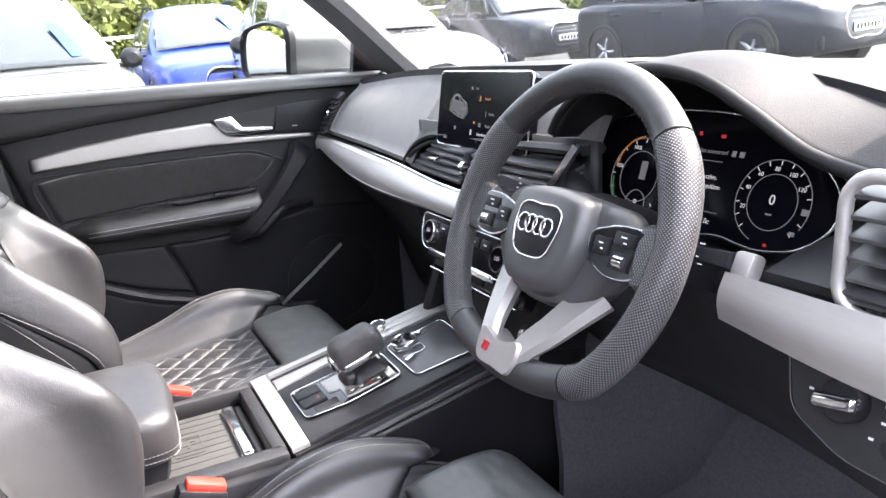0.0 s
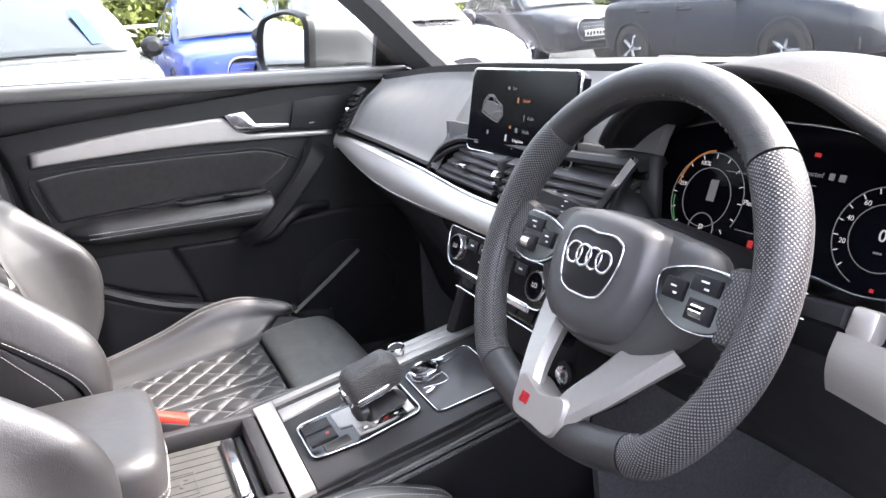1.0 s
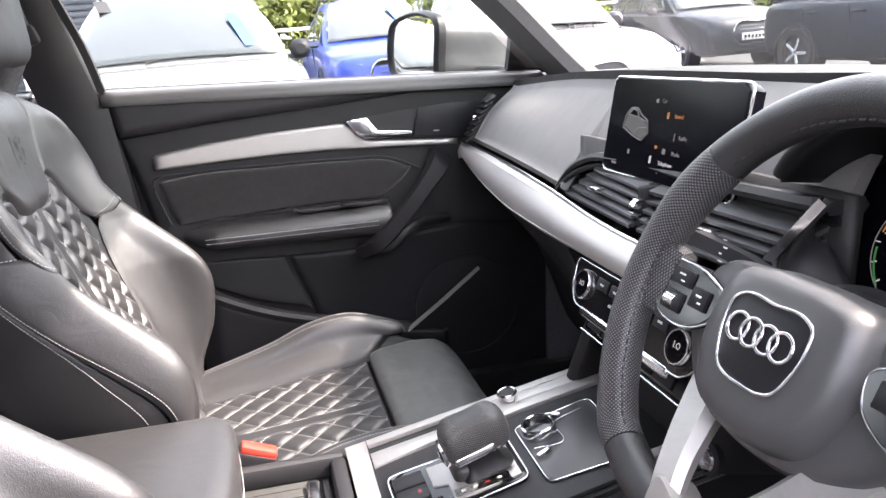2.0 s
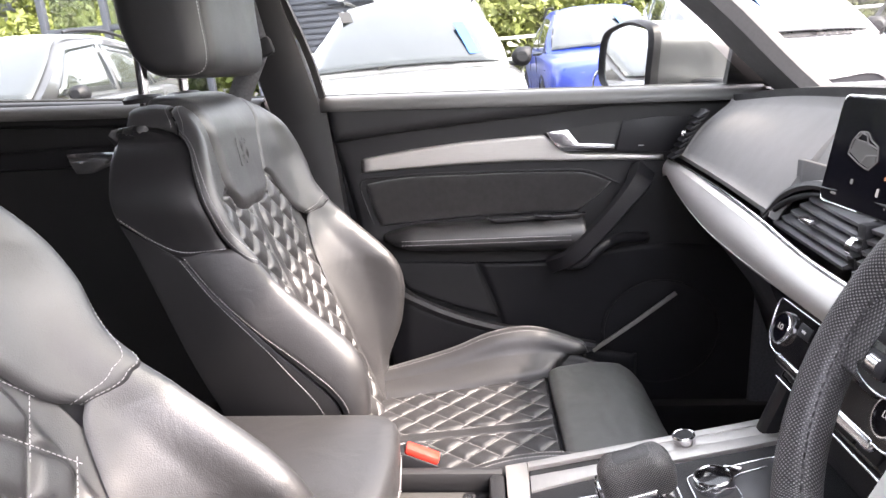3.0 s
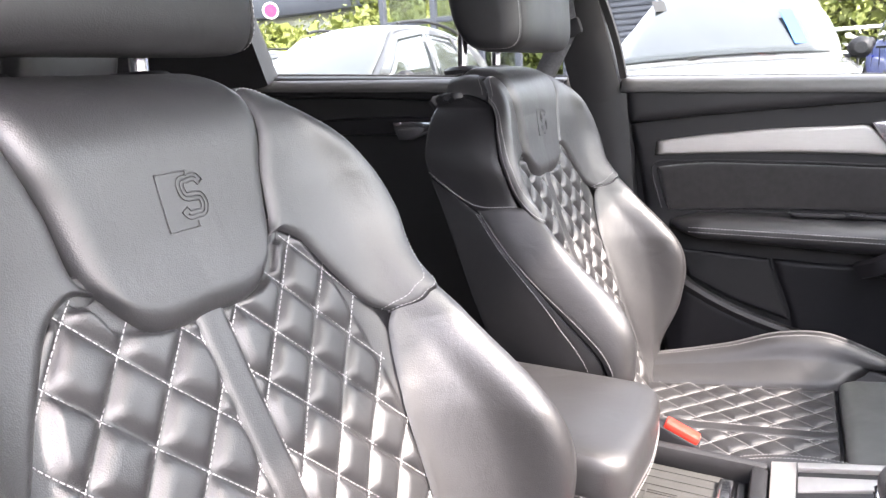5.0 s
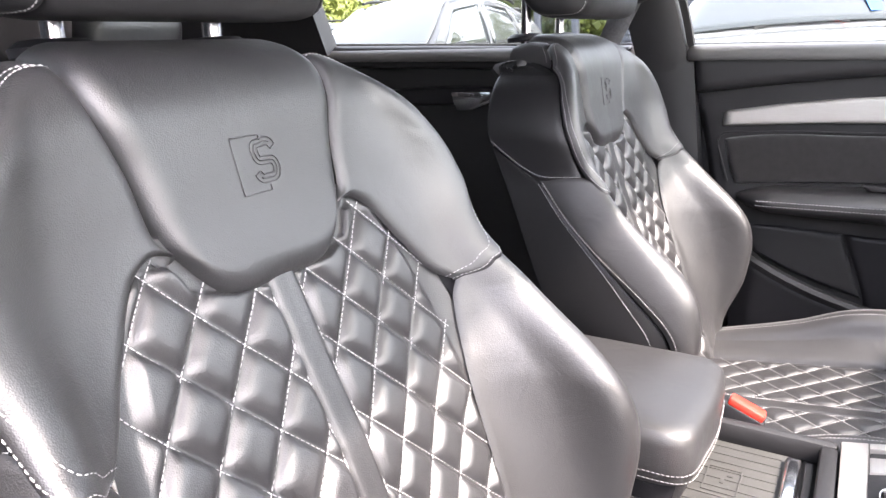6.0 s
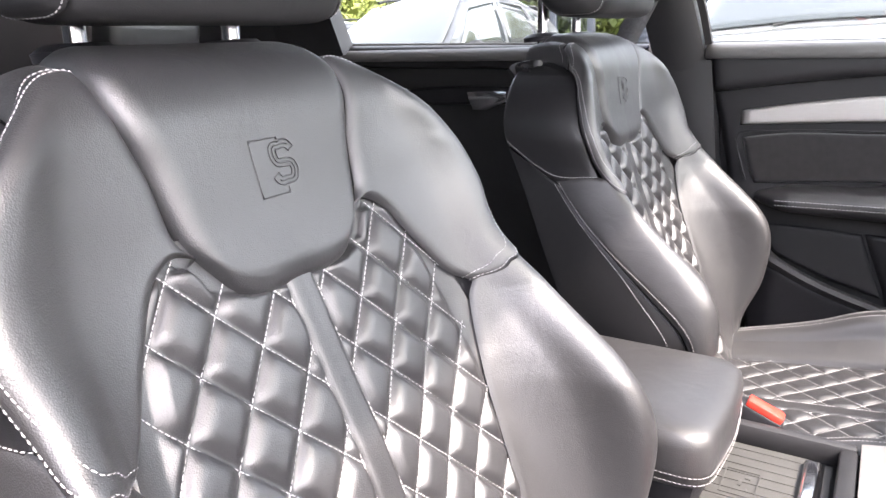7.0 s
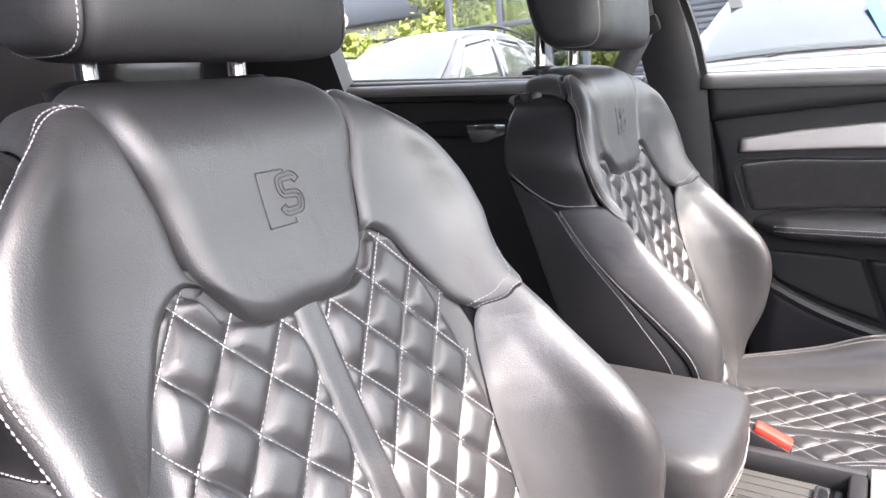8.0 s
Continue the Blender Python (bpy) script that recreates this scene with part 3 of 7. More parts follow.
    P[..., 1] += stretch
    v, f = slab(P, 0.03)
    mesh_ob("thigh_support", v, f, LEATHER_THIGH_LIT, seat, "grained black leather thigh support, daylight put into its colour, light creases")
    # seat base
    rings = []
    for y in np.linspace(0.10, 0.650, 24):
        u = np.linspace(-1, 1, 31)
        p = cushion_surface(np.stack([u, 0 * u + max(y, 0.12)], -1)[None])[0]
        p[:, 1] = y
        p[:, 2] = np.maximum(p[:, 2] - 0.014, 0.40)
        p[:, 0] *= 0.965
        rings.append([tuple(q) for q in p] + [(x, y, 0.40) for x in np.linspace(0.2, -0.2, 8)])
    v, f = loft(rings)
    mesh_ob("seat_base", v, f, SHELL, seat)
    for x in (-0.2, 0.2):
        rbox("seat_rail", (0.04, 0.55, 0.06), (x, 0.36, 0.372), DARK, seat, "", 0.006)

    # headrest: a front roll between two side pads, with a seam at each corner
    HW, HS = 0.136, 0.118

    def head_ring(x, grow=0.0):
        e = min(abs(x) / HW, 1)
        s = max((1 - e**9) ** 0.5, 0.12)
        ring = []
        for i in range(44):
            a = 2 * math.pi * i / 44
            ca, sa = math.cos(a), math.sin(a)
            yy = -0.052 + forward + (0.062 * (0.35 + 0.65 * s) + grow) * np.sign(ca) * abs(ca) ** 0.55 - 0.020 * sa - 0.45 * x * x
            zz = 1.258 - drop + (0.105 * (0.80 + 0.20 * s) + grow) * np.sign(sa) * abs(sa) ** 0.55
            ring.append((x, yy, zz))
        return ring
    for lo, hi, nm in ((-HW, -HS - 0.0005, "headrest_cap"), (-HS, HS, "headrest"), (HS + 0.0005, HW, "headrest_cap")):
        xs = np.linspace(lo, hi, 18 if hi - lo < 0.1 else 34)
        rr = [head_ring(x, -0.0025 if abs(abs(x) - HS) < 0.0015 else 0.0) for x in xs]
        v, f = loft(rr)
        mesh_ob(nm, v, f, LEATHER_HEAD_SHADED, seat, "rounded matt black leather headrest, roof shade put into its colour" if nm == "headrest" else "")
    for x in (-HS - 0.004, HS + 0.004):
        q = np.array(head_ring(x, 0.0004) + [head_ring(x, 0.0004)[0]])
        seams.append(q)
        c = q.mean(0)
        seam_n.append((q - c) / np.linalg.norm(q - c, axis=1)[:, None])
    for x in (-0.070, 0.070):
        py = -0.090 - 0.18 * lean
        lathe("headrest_post", [(0.0078, 0), (0.0078, 0.11)], pose(x, py, 1.10, 0), CHROME, seat, "polished steel post", 20)
        lathe("post_collar", [(0.001, 0.0), (0.028, 0.0), (0.029, 0.006), (0.022, 0.011), (0.009, 0.012)], pose(x, py, 1.122, 4), DARK, seat, "", 24)
    stitches("seam_stitching", seams, seam_n, seat, 0.0030, 0.0014, thread)
    return seat


def make_buckle(name, x, y, z, tilt):
    b = empty(name, "red-buttoned seat belt buckle beside the seat", "seat belt buckle", "belt buckles", (x, y, z))
    b.rotation_euler = (radians(tilt), 0, 0)
    rbox("housing", (0.026, 0.058, 0.10), (0, 0, -0.05), DARK, b, "", 0.006)
    rbox("release_button", (0.020, 0.046, 0.012), (0, 0.002, 0.002), RED, b, "bright red release button", 0.003)
    tube("strap", [(0, 0, -0.09), (0, 0.0, -0.16), (0, 0.01, -0.24)], 0.008, DARK, b)
    return b


driver_seat = make_seat("car_seat", "black quilted leather sports seat behind the steering wheel", 0.375, 0.009, 0.10, -0.028, 0.00046, 0.026)
passenger_seat = make_seat("car_seat", "black quilted leather sports seat beside the passenger door", -0.375, 0.0, 0.0, 0.022, 0.0005, 0.0)
make_buckle("driver_belt_buckle", 0.152, 0.282, 0.675, -22)
make_buckle("passenger_belt_buckle", -0.138, 0.288, 0.672, -22)

# ---- dashboard ----
dash = empty("dashboard", "dark grey dashboard with a broad aluminium strip and air vents", "dashboard")


def band_grid(sections, n=70, sub=8):
    """A grid across the car: sections are (x, [(y, z), ...]) with equally many points."""
    xs = [s[0] for s in sections]
    k = len(sections[0][1])
    x = np.linspace(xs[0], xs[-1], n)
    P = np.stack([np.stack([x, *(curve1(xs, [s[1][j][c] for s in sections])(x) for c in (0, 1))], -1) for j in range(k)], 1)
    return np.stack([smooth_line(P[i], (k - 1) * sub) for i in range(n)])


def dash_band(name, sections, material, thick=0.01, label="", n=70, sub=8, parent=None, high=0.0, reach=0.02, sink=0.0):
    Q = band_grid(sections, n, sub)
    if high or sink:
        Q = puff(Q[::-1], high, reach, sink)[::-1]
    v, f = slab(Q, thick, -1)
    return mesh_ob(name, v, f, material, parent or dash, label, auto=50)


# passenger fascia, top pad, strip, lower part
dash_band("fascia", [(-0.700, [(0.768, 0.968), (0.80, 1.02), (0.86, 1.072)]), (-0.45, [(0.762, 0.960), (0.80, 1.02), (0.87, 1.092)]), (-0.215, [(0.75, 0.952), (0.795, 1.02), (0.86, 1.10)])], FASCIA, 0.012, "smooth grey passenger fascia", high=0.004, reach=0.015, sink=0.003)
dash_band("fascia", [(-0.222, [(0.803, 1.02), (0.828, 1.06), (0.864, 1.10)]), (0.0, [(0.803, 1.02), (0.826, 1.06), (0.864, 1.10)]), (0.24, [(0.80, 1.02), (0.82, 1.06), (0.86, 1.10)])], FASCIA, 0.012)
dash_band("top_pad", [(-0.745, [(0.868, 1.072), (0.95, 1.080), (1.38, 1.055)]), (-0.45, [(0.868, 1.094), (0.95, 1.096), (1.42, 1.065)]), (0.0, [(0.855, 1.102), (0.95, 1.104), (1.45, 1.068)]), (0.45, [(0.868, 1.094), (0.95, 1.096), (1.42, 1.065)]), (0.745, [(0.80, 1.04), (0.95, 1.075), (1.38, 1.055)])], DASHTOP, 0.015, "grained dark dashboard top")
dash_band("aluminium_strip", [(-0.735, [(0.752, 0.936), (0.750, 0.949), (0.757, 0.961)]), (-0.60, [(0.742, 0.912), (0.741, 0.936), (0.755, 0.959)]), (-0.45, [(0.735, 0.894), (0.735, 0.923), (0.75, 0.954)]), (-0.25, [(0.722, 0.893), (0.722, 0.919), (0.738, 0.948)]), (-0.05, [(0.710, 0.902), (0.708, 0.920), (0.722, 0.940)]), (0.27, [(0.710, 0.902), (0.708, 0.920), (0.722, 0.940)])], ALU, 0.012, "broad brushed aluminium strip", high=0.002, reach=0.008, sink=0.003)
# thin bright line above the strip
tube("chrome_line", band_grid([(-0.735, [(0.758, 0.964), (0.76, 0.97)]), (-0.45, [(0.751, 0.957), (0.76, 0.97)]), (-0.25, [(0.739, 0.951), (0.75, 0.97)]), (-0.05, [(0.723, 0.943), (0.74, 0.96)]), (0.27, [(0.723, 0.943), (0.74, 0.96)])])[:, 0], 0.0028, CHROME, dash, "thin chrome line")
dash_band("lower_panel", [(-0.735, [(1.00, 0.55), (0.90, 0.78), (0.764, 0.940)]), (-0.60, [(0.98, 0.55), (0.88, 0.76), (0.752, 0.918)]), (-0.40, [(0.95, 0.55), (0.86, 0.74), (0.744, 0.900)]), (-0.13, [(0.90, 0.60), (0.80, 0.74), (0.722, 0.902)])], DARK, 0.012, "black glovebox and lower dashboard")
dash_band("knee_panel", [(0.15, [(0.90, 0.70), (0.82, 0.775), (0.74, 0.86)]), (0.45, [(0.90, 0.70), (0.82, 0.78), (0.715, 0.918)]), (0.745, [(0.88, 0.67), (0.80, 0.77), (0.700, 0.914)])], SOFT, 0.012, "dark knee panel below the column")
tube("glovebox_joint", [(-0.68, 0.893, 0.79), (-0.42, 0.86, 0.745), (-0.40, 0.80, 0.81)], 0.0015, RUBBER, dash)


def air_vent(name, label, x0, x1, z0, z1, y0, y1, slats, parent, tilt=0.0, shear=0.0):
    """A slatted outlet between x0 and x1: a dark back, each slat, a tab, a frame."""
    vent = empty(name, label, "air vent", "air vents")
    w = x1 - x0
    rbox("backing", (w, 0.008, z1 - z0), ((x0 + x1) / 2, (y0 + y1) / 2 + 0.045, (z0 + z1) / 2), RUBBER, vent, "", 0.001)
    for k in range(slats):
        f = (k + 0.5) / slats
        z = z0 + f * (z1 - z0)
        xa, xb = x0 + shear * f, x1 + 0.0 * f
        P = np.stack([np.stack([np.linspace(xa, xb, 12), np.linspace(y0, y1, 12) + 0.018 * f, np.full(12, z)], -1) + np.array([0, d, 0.35 * d]) for d in (0.0, 0.03)], 1)
        v, f2 = slab(P, 0.0045)
        mesh_ob("slat", v, f2, SATIN, vent, "", auto=30)
    rbox("tab", (0.026, 0.014, 0.006), ((x0 + x1) / 2, (y0 + y1) / 2 + 0.008, (z0 + z1) / 2 + 0.002), CHROME, vent, "bright adjusting tab", 0.002)
    return vent


vent_a = air_vent("centre_air_vent", "black slatted air vent below the display", -0.222, -0.006, 0.948, 1.000, 0.742, 0.726, 5, dash, shear=0.075)
vent_b = air_vent("centre_air_vent", "black slatted air vent below the display", 0.012, 0.238, 0.948, 1.000, 0.726, 0.738, 5, dash)
rbox("vent_divider", (0.016, 0.04, 0.050), (0.003, 0.757, 0.974), DARK, dash, "", 0.004)
lathe("thumb_wheel", [(0.001, -0.005), (0.011, -0.005), (0.011, 0.005), (0.001, 0.005)], pose(0.003, 0.737, 0.974, 0, 90, 0), CHROME, dash, "ribbed bright thumb wheel")
# rounded hood over the vents
hood = smooth_line([(-0.243, 0.750, 0.957), (-0.218, 0.760, 0.984), (-0.165, 0.772, 1.008), (-0.10, 0.782, 1.014), (0.05, 0.784, 1.014), (0.25, 0.784, 1.020)], 60)
v, f = sweep(hood, [(-0.012, -0.006), (0.022, -0.006), (0.026, 0.0), (0.022, 0.006), (-0.012, 0.006), (-0.016, 0.0)], (0, 0, 1), np.concatenate([np.linspace(0.45, 1, 20), np.ones(40)]))
mesh_ob("vent_hood", v, f, SOFT, dash, "dark rounded hood over the vents", auto=40)
hood2 = hood + np.array([0.0, -0.010, -0.012])
tube("vent_edge", hood2, 0.004, DARK, dash)
v, f = slab(np.stack([np.stack([np.linspace(-0.23, 0.26, 30), np.full(30, 0.775), np.full(30, z)], -1) for z in (0.94, 1.03)], 1), 0.01)
mesh_ob("vent_recess", v, f, RUBBER, dash)

# end vent by the passenger door
end_vent = empty("side_air_vent", "black slatted side vent at the end of the dashboard", "air vent", "air vents")
v, f = slab(coons([(-0.735, 0.972), (-0.708, 0.972)], [(-0.708, 0.972), (-0.690, 1.062)], [(-0.735, 1.062), (-0.690, 1.062)], [(-0.735, 0.972), (-0.735, 1.062)], 6, 12) @ np.array([[1, 0, 0], [0, 0.55, 1]]) + np.array([0, 0.245, 0]), 0.006, -1)
mesh_ob("backing", v, f, RUBBER, end_vent)
for k in range(8):
    z = 0.978 + 0.011 * k
    rbox("slat", (0.036 + 0.001 * k, 0.022, 0.0045), (-0.716 + 0.0012 * k, 0.770 + 0.55 * (z - 0.972), z), DARK, end_vent, "", 0.0012, (30, 0, 0))
rbox("tab", (0.012, 0.014, 0.012), (-0.716, 0.790, 1.018), CHROME, end_vent, "small chrome tab", 0.003)

end_vent.location = (0.006, -0.022, 0.0)

# driver side: end vent with silver frame, strip, light switch
drv = empty("driver_air_vent", "silver-framed slatted vent on the driver side", "air vent", "air vents")
outline = [(0.686 + a, 0.997 + b) for a, b in rrect(0.116, 0.104, 0.022)]
q = closed_line([(a, 0.70, b) for a, b in outline], 80)
tube("frame", q, 0.0055, ALU, drv, "satin silver frame", closed=True, up=(0, -1, 0))
rbox("backing", (0.11, 0.006, 0.10), (0.684, 0.745, 0.998), RUBBER, drv, "", 0.001)
for k in range(6):
    rbox("slat", (0.104, 0.028, 0.004), (0.685, 0.712, 0.960 + 0.0155 * k), SATIN, drv, "", 0.001, (18, 0, 0))
dash_band("aluminium_strip", [(0.540, [(0.692, 0.918), (0.689, 0.934), (0.696, 0.951)]), (0.65, [(0.681, 0.910), (0.680, 0.931), (0.690, 0.953)]), (0.745, [(0.679, 0.905), (0.679, 0.929), (0.690, 0.952)])], ALU, 0.014, "broad brushed aluminium strip")
dash_band("driver_fascia", [(0.565, [(0.702, 0.950), (0.74, 0.958), (0.80, 0.965)]), (0.62, [(0.702, 0.953), (0.74, 0.975), (0.80, 1.01)]), (0.745, [(0.702, 0.952), (0.72, 1.0), (0.79, 1.045)])], SOFT, 0.01)
lights = empty("light_switch_panel", "black light switch panel with a chrome rotary knob", "switch panel")
LS = pose(0.655, 0.696, 0.884, 90 - 14, 0, 0)
plate = corners([(-0.062, 0.030), (0.085, 0.012), (0.085, -0.050), (0.0, -0.046), (-0.046, -0.026)], 0.012)
stack("plate", [(plate, -0.02), (plate, 0.004), (scaled(plate, 0.97), 0.006)], SOFT, lights, m=LS)
tube("rim_line", [tuple(LS @ Vector((a, b, 0.0062))) for a, b in closed_line(plate, 70)], 0.0005, SATIN, lights, closed=True, up=tuple((LS.to_3x3() @ Vector((0, 0, 1)))))
lathe("knob", [(0.017, 0.004), (0.0165, 0.016), (0.015, 0.018), (0.001, 0.018)], LS @ pose(-0.004, -0.002, 0), DARK, lights, "", 32)
bm_ob("grip", rbox_data((0.034, 0.011, 0.014), 0.004, 3, LS @ pose(-0.004, -0.002, 0.022, 0, 0, 12)), CHROME, lights, "chrome grip bar")
for a, b in ((-0.034, 0.014), (-0.033, -0.004), (-0.018, 0.014), (0.003, 0.019), (0.015, 0.014), (0.024, 0.004), (0.024, -0.008), (0.018, -0.022)):
    bm_ob("symbol", rbox_data((0.0036, 0.0018, 0.0006), 0.0, 1, LS @ pose(a, b, 0.0065)), PRINT, lights)
words("lettering", "AUTO", 0.004, LS @ pose(0.013, 0.0095, 0.0065), PRINT, lights)
lathe("push_button", [(0.0075, 0.004), (0.007, 0.008), (0.001, 0.0085)], LS @ pose(0.033, -0.024, 0), DARK, lights, "", 24)

# standing display
display = empty("display_screen", "standing glossy display with a silver rim, switched on", "display", at=(0.0, 0.770, 1.056))
display.rotation_euler = (radians(-9), 0, radians(1.5))
panel_outline = rrect(0.25, 0.114, 0.007)
M = pose(0, 0, 0, 90, 0, 0)
stack("body", [(panel_outline, -0.014), (scaled(panel_outline, 1.0), 0.002), (scaled(panel_outline, 0.985), 0.004)], SCREEN, display, "glossy black glass", m=M)
tube("silver_rim", [tuple(M @ Vector((a * 1.008, b * 1.015, 0.0005))) for a, b in closed_line(panel_outline, 120)], 0.0017, CHROME, display, closed=True, up=(0, -1, 0), label="bright silver rim")
rbox("foot", (0.10, 0.03, 0.03), (0, 0.012, -0.06), DARK, display, "", 0.004)


def ui_bar(name, x, z, w, h, material, parent, M, rot=0.0):
    return bm_ob(name, rbox_data((w, h, 0.0006), 0.0, 1, M @ pose(x, z, 0.0046, 0, 0, rot)), material, parent)


# small car picture on the display: outline strokes of a car
for pts in ([(-0.086, -0.002), (-0.084, 0.012), (-0.074, 0.022), (-0.060, 0.023), (-0.050, 0.015), (-0.036, 0.010), (-0.032, -0.004), (-0.044, -0.014), (-0.062, -0.010), (-0.086, -0.002)],
            [(-0.078, 0.014), (-0.070, 0.021), (-0.060, 0.020), (-0.055, 0.012), (-0.078, 0.014)], [(-0.055, 0.012), (-0.036, 0.008)], [(-0.060, -0.010), (-0.052, 0.0), (-0.034, 0.002)]):
    q = smooth_line(pts, 30, True)
    tube("car_picture", [tuple(M @ Vector((a, b, 0.0046))) for a, b in q], 0.0009, UI_DIM, display, up=(0, -1, 0), n=5)
bm = prism([(-0.084, 0.0), (-0.080, 0.013), (-0.058, 0.012), (-0.037, 0.006), (-0.035, -0.005), (-0.045, -0.012), (-0.062, -0.008)], 0.0005, M @ pose(0, 0, 0.0042))
bm_ob("car_picture", bm, UI_FAINT, display)
for text, x, z, mt in (("Car", -0.008, 0.033, UI_DIM), ("Sound", 0.023, 0.018, UI_AMBER), ("Radio", 0.036, -0.004, UI_DIM), ("Media", 0.028, -0.022, UI_DIM), ("Telephone", 0.012, -0.035, UI_WHITE)):
    words("menu_word", text, 0.0062, M @ pose(x, z, 0.0046), mt, display, 0.0002)
for x, z, w, h, mt in ((-0.022, 0.033, 0.008, 0.007, UI_DIM), (0.003, 0.018, 0.006, 0.012, UI_AMBER), (0.021, -0.004, 0.002, 0.014, UI_DIM), (0.006, -0.021, 0.009, 0.010, UI_DIM), (-0.018, -0.033, 0.006, 0.014, UI_WHITE), (-0.010, -0.018, 0.008, 0.006, UI_AMBER), (-0.066, -0.029, 0.007, 0.009, UI_DIM), (-0.095, -0.046, 0.018, 0.004, UI_DIM), (0.0, -0.046, 0.003, 0.003, UI_DIM)):
    ui_bar("menu_symbol", x, z, 0.6 * w, 0.6 * h, mt, display, M)

# air conditioning panel and switch rows
ac = empty("climate_panel", "gloss black climate panel with two chrome-ringed dials", "control panel")
AC = pose(0.055, 0.699, 0.872, 90 - 20, 0, 0)
pl = corners([(-0.140, 0.026), (0.140, 0.026), (0.132, -0.010), (0.115, -0.027), (-0.115, -0.027), (-0.132, -0.010)], 0.010)
stack("plate", [(pl, -0.03), (pl, 0.0), (scaled(pl, 0.975), 0.003)], PIANO, ac, m=AC, n=80)
tube("rim_line", [tuple(AC @ Vector((a, b, 0.002))) for a, b in closed_line(pl, 120)], 0.0013, CHROME, ac, closed=True, up=(0, -1, 0))
for x in (-0.102, 0.102):
    lathe("dial", [(0.0185, 0.003), (0.0185, 0.007), (0.0172, 0.009), (0.0158, 0.009), (0.0155, 0.004)], AC @ pose(x, 0, 0), CHROME, ac, "chrome-ringed dial", 40)
    lathe("dial_face", [(0.0158, 0.004), (0.0158, 0.0078), (0.001, 0.0080)], AC @ pose(x, 0, 0), SCREEN, ac, "", 32)
    words("dial_letters", "LO", 0.0085, AC @ pose(x, 0.001, 0.0083), UI_WHITE, ac, 0.0002)
for k in range(5):
    bm_ob("key", rbox_data((0.026, 0.014, 0.004), 0.0015, 2, AC @ pose(-0.062 + 0.031 * k, 0.011, 0.003)), DARK, ac)
    bm_ob("key_symbol", rbox_data((0.008, 0.0025, 0.0005), 0, 1, AC @ pose(-0.062 + 0.031 * k, 0.011, 0.0054)), PRINT, ac)
words("lettering", "A/C ON", 0.005, AC @ pose(-0.03, -0.006, 0.0035), PRINT, ac)
bm_ob("chrome_bar", rbox_data((0.19, 0.012, 0.010), 0.004, 3, AC @ pose(0.0, -0.030, 0.0)), CHROME, ac, "bright bar")
sw = empty("switch_row", "row of black push switches below the climate panel", "switch row")
SWM = pose(0.06, 0.712, 0.822, 90 - 30, 0, 0)
bm_ob("housing", rbox_data((0.25, 0.030, 0.03), 0.005, 2, SWM @ pose(0, 0, -0.012)), PIANO, sw)
for k in range(6):
    bm_ob("switch", rbox_data((0.034, 0.020, 0.005), 0.0015, 2, SWM @ pose(-0.095 + 0.038 * k, 0, 0.005)), DARK, sw)
bm_ob("warning_mark", rbox_data((0.006, 0.003, 0.0008), 0, 1, SWM @ pose(-0.05, 0.004, 0.0078)), UI_RED, sw)
tube("edge_line", [tuple(SWM @ Vector((x, -0.017, 0.004))) for x in np.linspace(-0.125, 0.125, 8)], 0.0016, CHROME, sw)
rbox("stack_core", (0.25, 0.10, 0.16), (0.045, 0.80, 0.80), DARK, dash, "", 0.01, (-12, 0, 0))
rbox("stack_cheek", (0.03, 0.12, 0.20), (-0.095, 0.782, 0.785), DARK, dash, "", 0.01, (-20, 0, 0))
# open cubby ahead of the selector
rbox("cubby", (0.20, 0.05, 0.05), (0.04, 0.80, 0.745), RUBBER, dash, "dark open cubby", 0.01, (-12, 0, 0))

# instrument binnacle
cl = empty("instrument_cluster", "digital instrument cluster showing dials and messages", "instrument cluster", at=(0.362, 0.815, 1.0))
CM = pose(0, 0, 0, 90 - 18, 0, 0)
shape = [(-0.178, -0.04), (-0.185, -0.005), (-0.165, 0.035), (-0.10, 0.060), (0.0, 0.070), (0.09, 0.062), (0.15, 0.035), (0.186, 0.0), (0.188, -0.022), (0.16, -0.052), (0.12, -0.062), (0.06, -0.058), (0.02, -0.066), (-0.05, -0.070), (-0.13, -0.066)]
stack("glass", [(shape, -0.02), (shape, 0.0), (scaled(shape, 0.99), 0.001)], SCREEN, cl, "glossy black glass", m=CM, n=90)
tube("bright_edge", [tuple(CM @ Vector((a * 1.01, b * 1.01, 0.002))) for a, b in closed_line(shape, 120)], 0.0016, CHROME, cl, closed=True, up=(0, -1, 0))

def dial(cx, cy, r, marks, parent, num=(), red=False):
    def ring(rr, mt, a0=-30, a1=250, w=0.0005):
        pts = [tuple(CM @ Vector((cx + rr * math.cos(radians(a)), cy + rr * math.sin(radians(a)), 0.0018))) for a in np.linspace(a0, a1, 60)]
        tube("dial_ring", pts, w, mt, parent, up=(0, -1, 0), n=5)
    ring(r, UI_DIM)
    ring(r * 0.66, UI_DIM, 0, 360)
    for k in range(marks):
        a = radians(225 - 270 * k / (marks - 1))
        bm_ob("dial_mark", rbox_data((0.0045, 0.0009, 0.0005), 0, 1, CM @ pose(cx + 0.93 * r * math.cos(a), cy + 0.93 * r * math.sin(a), 0.0018, 0, 0, math.degrees(a))), UI_WHITE, parent)
    for text, a in num:
        a = radians(a)
        words("dial_number", text, 0.0062, CM @ pose(cx + 0.78 * r * math.cos(a), cy + 0.78 * r * math.sin(a), 0.0018), UI_WHITE, parent, 0.0002)


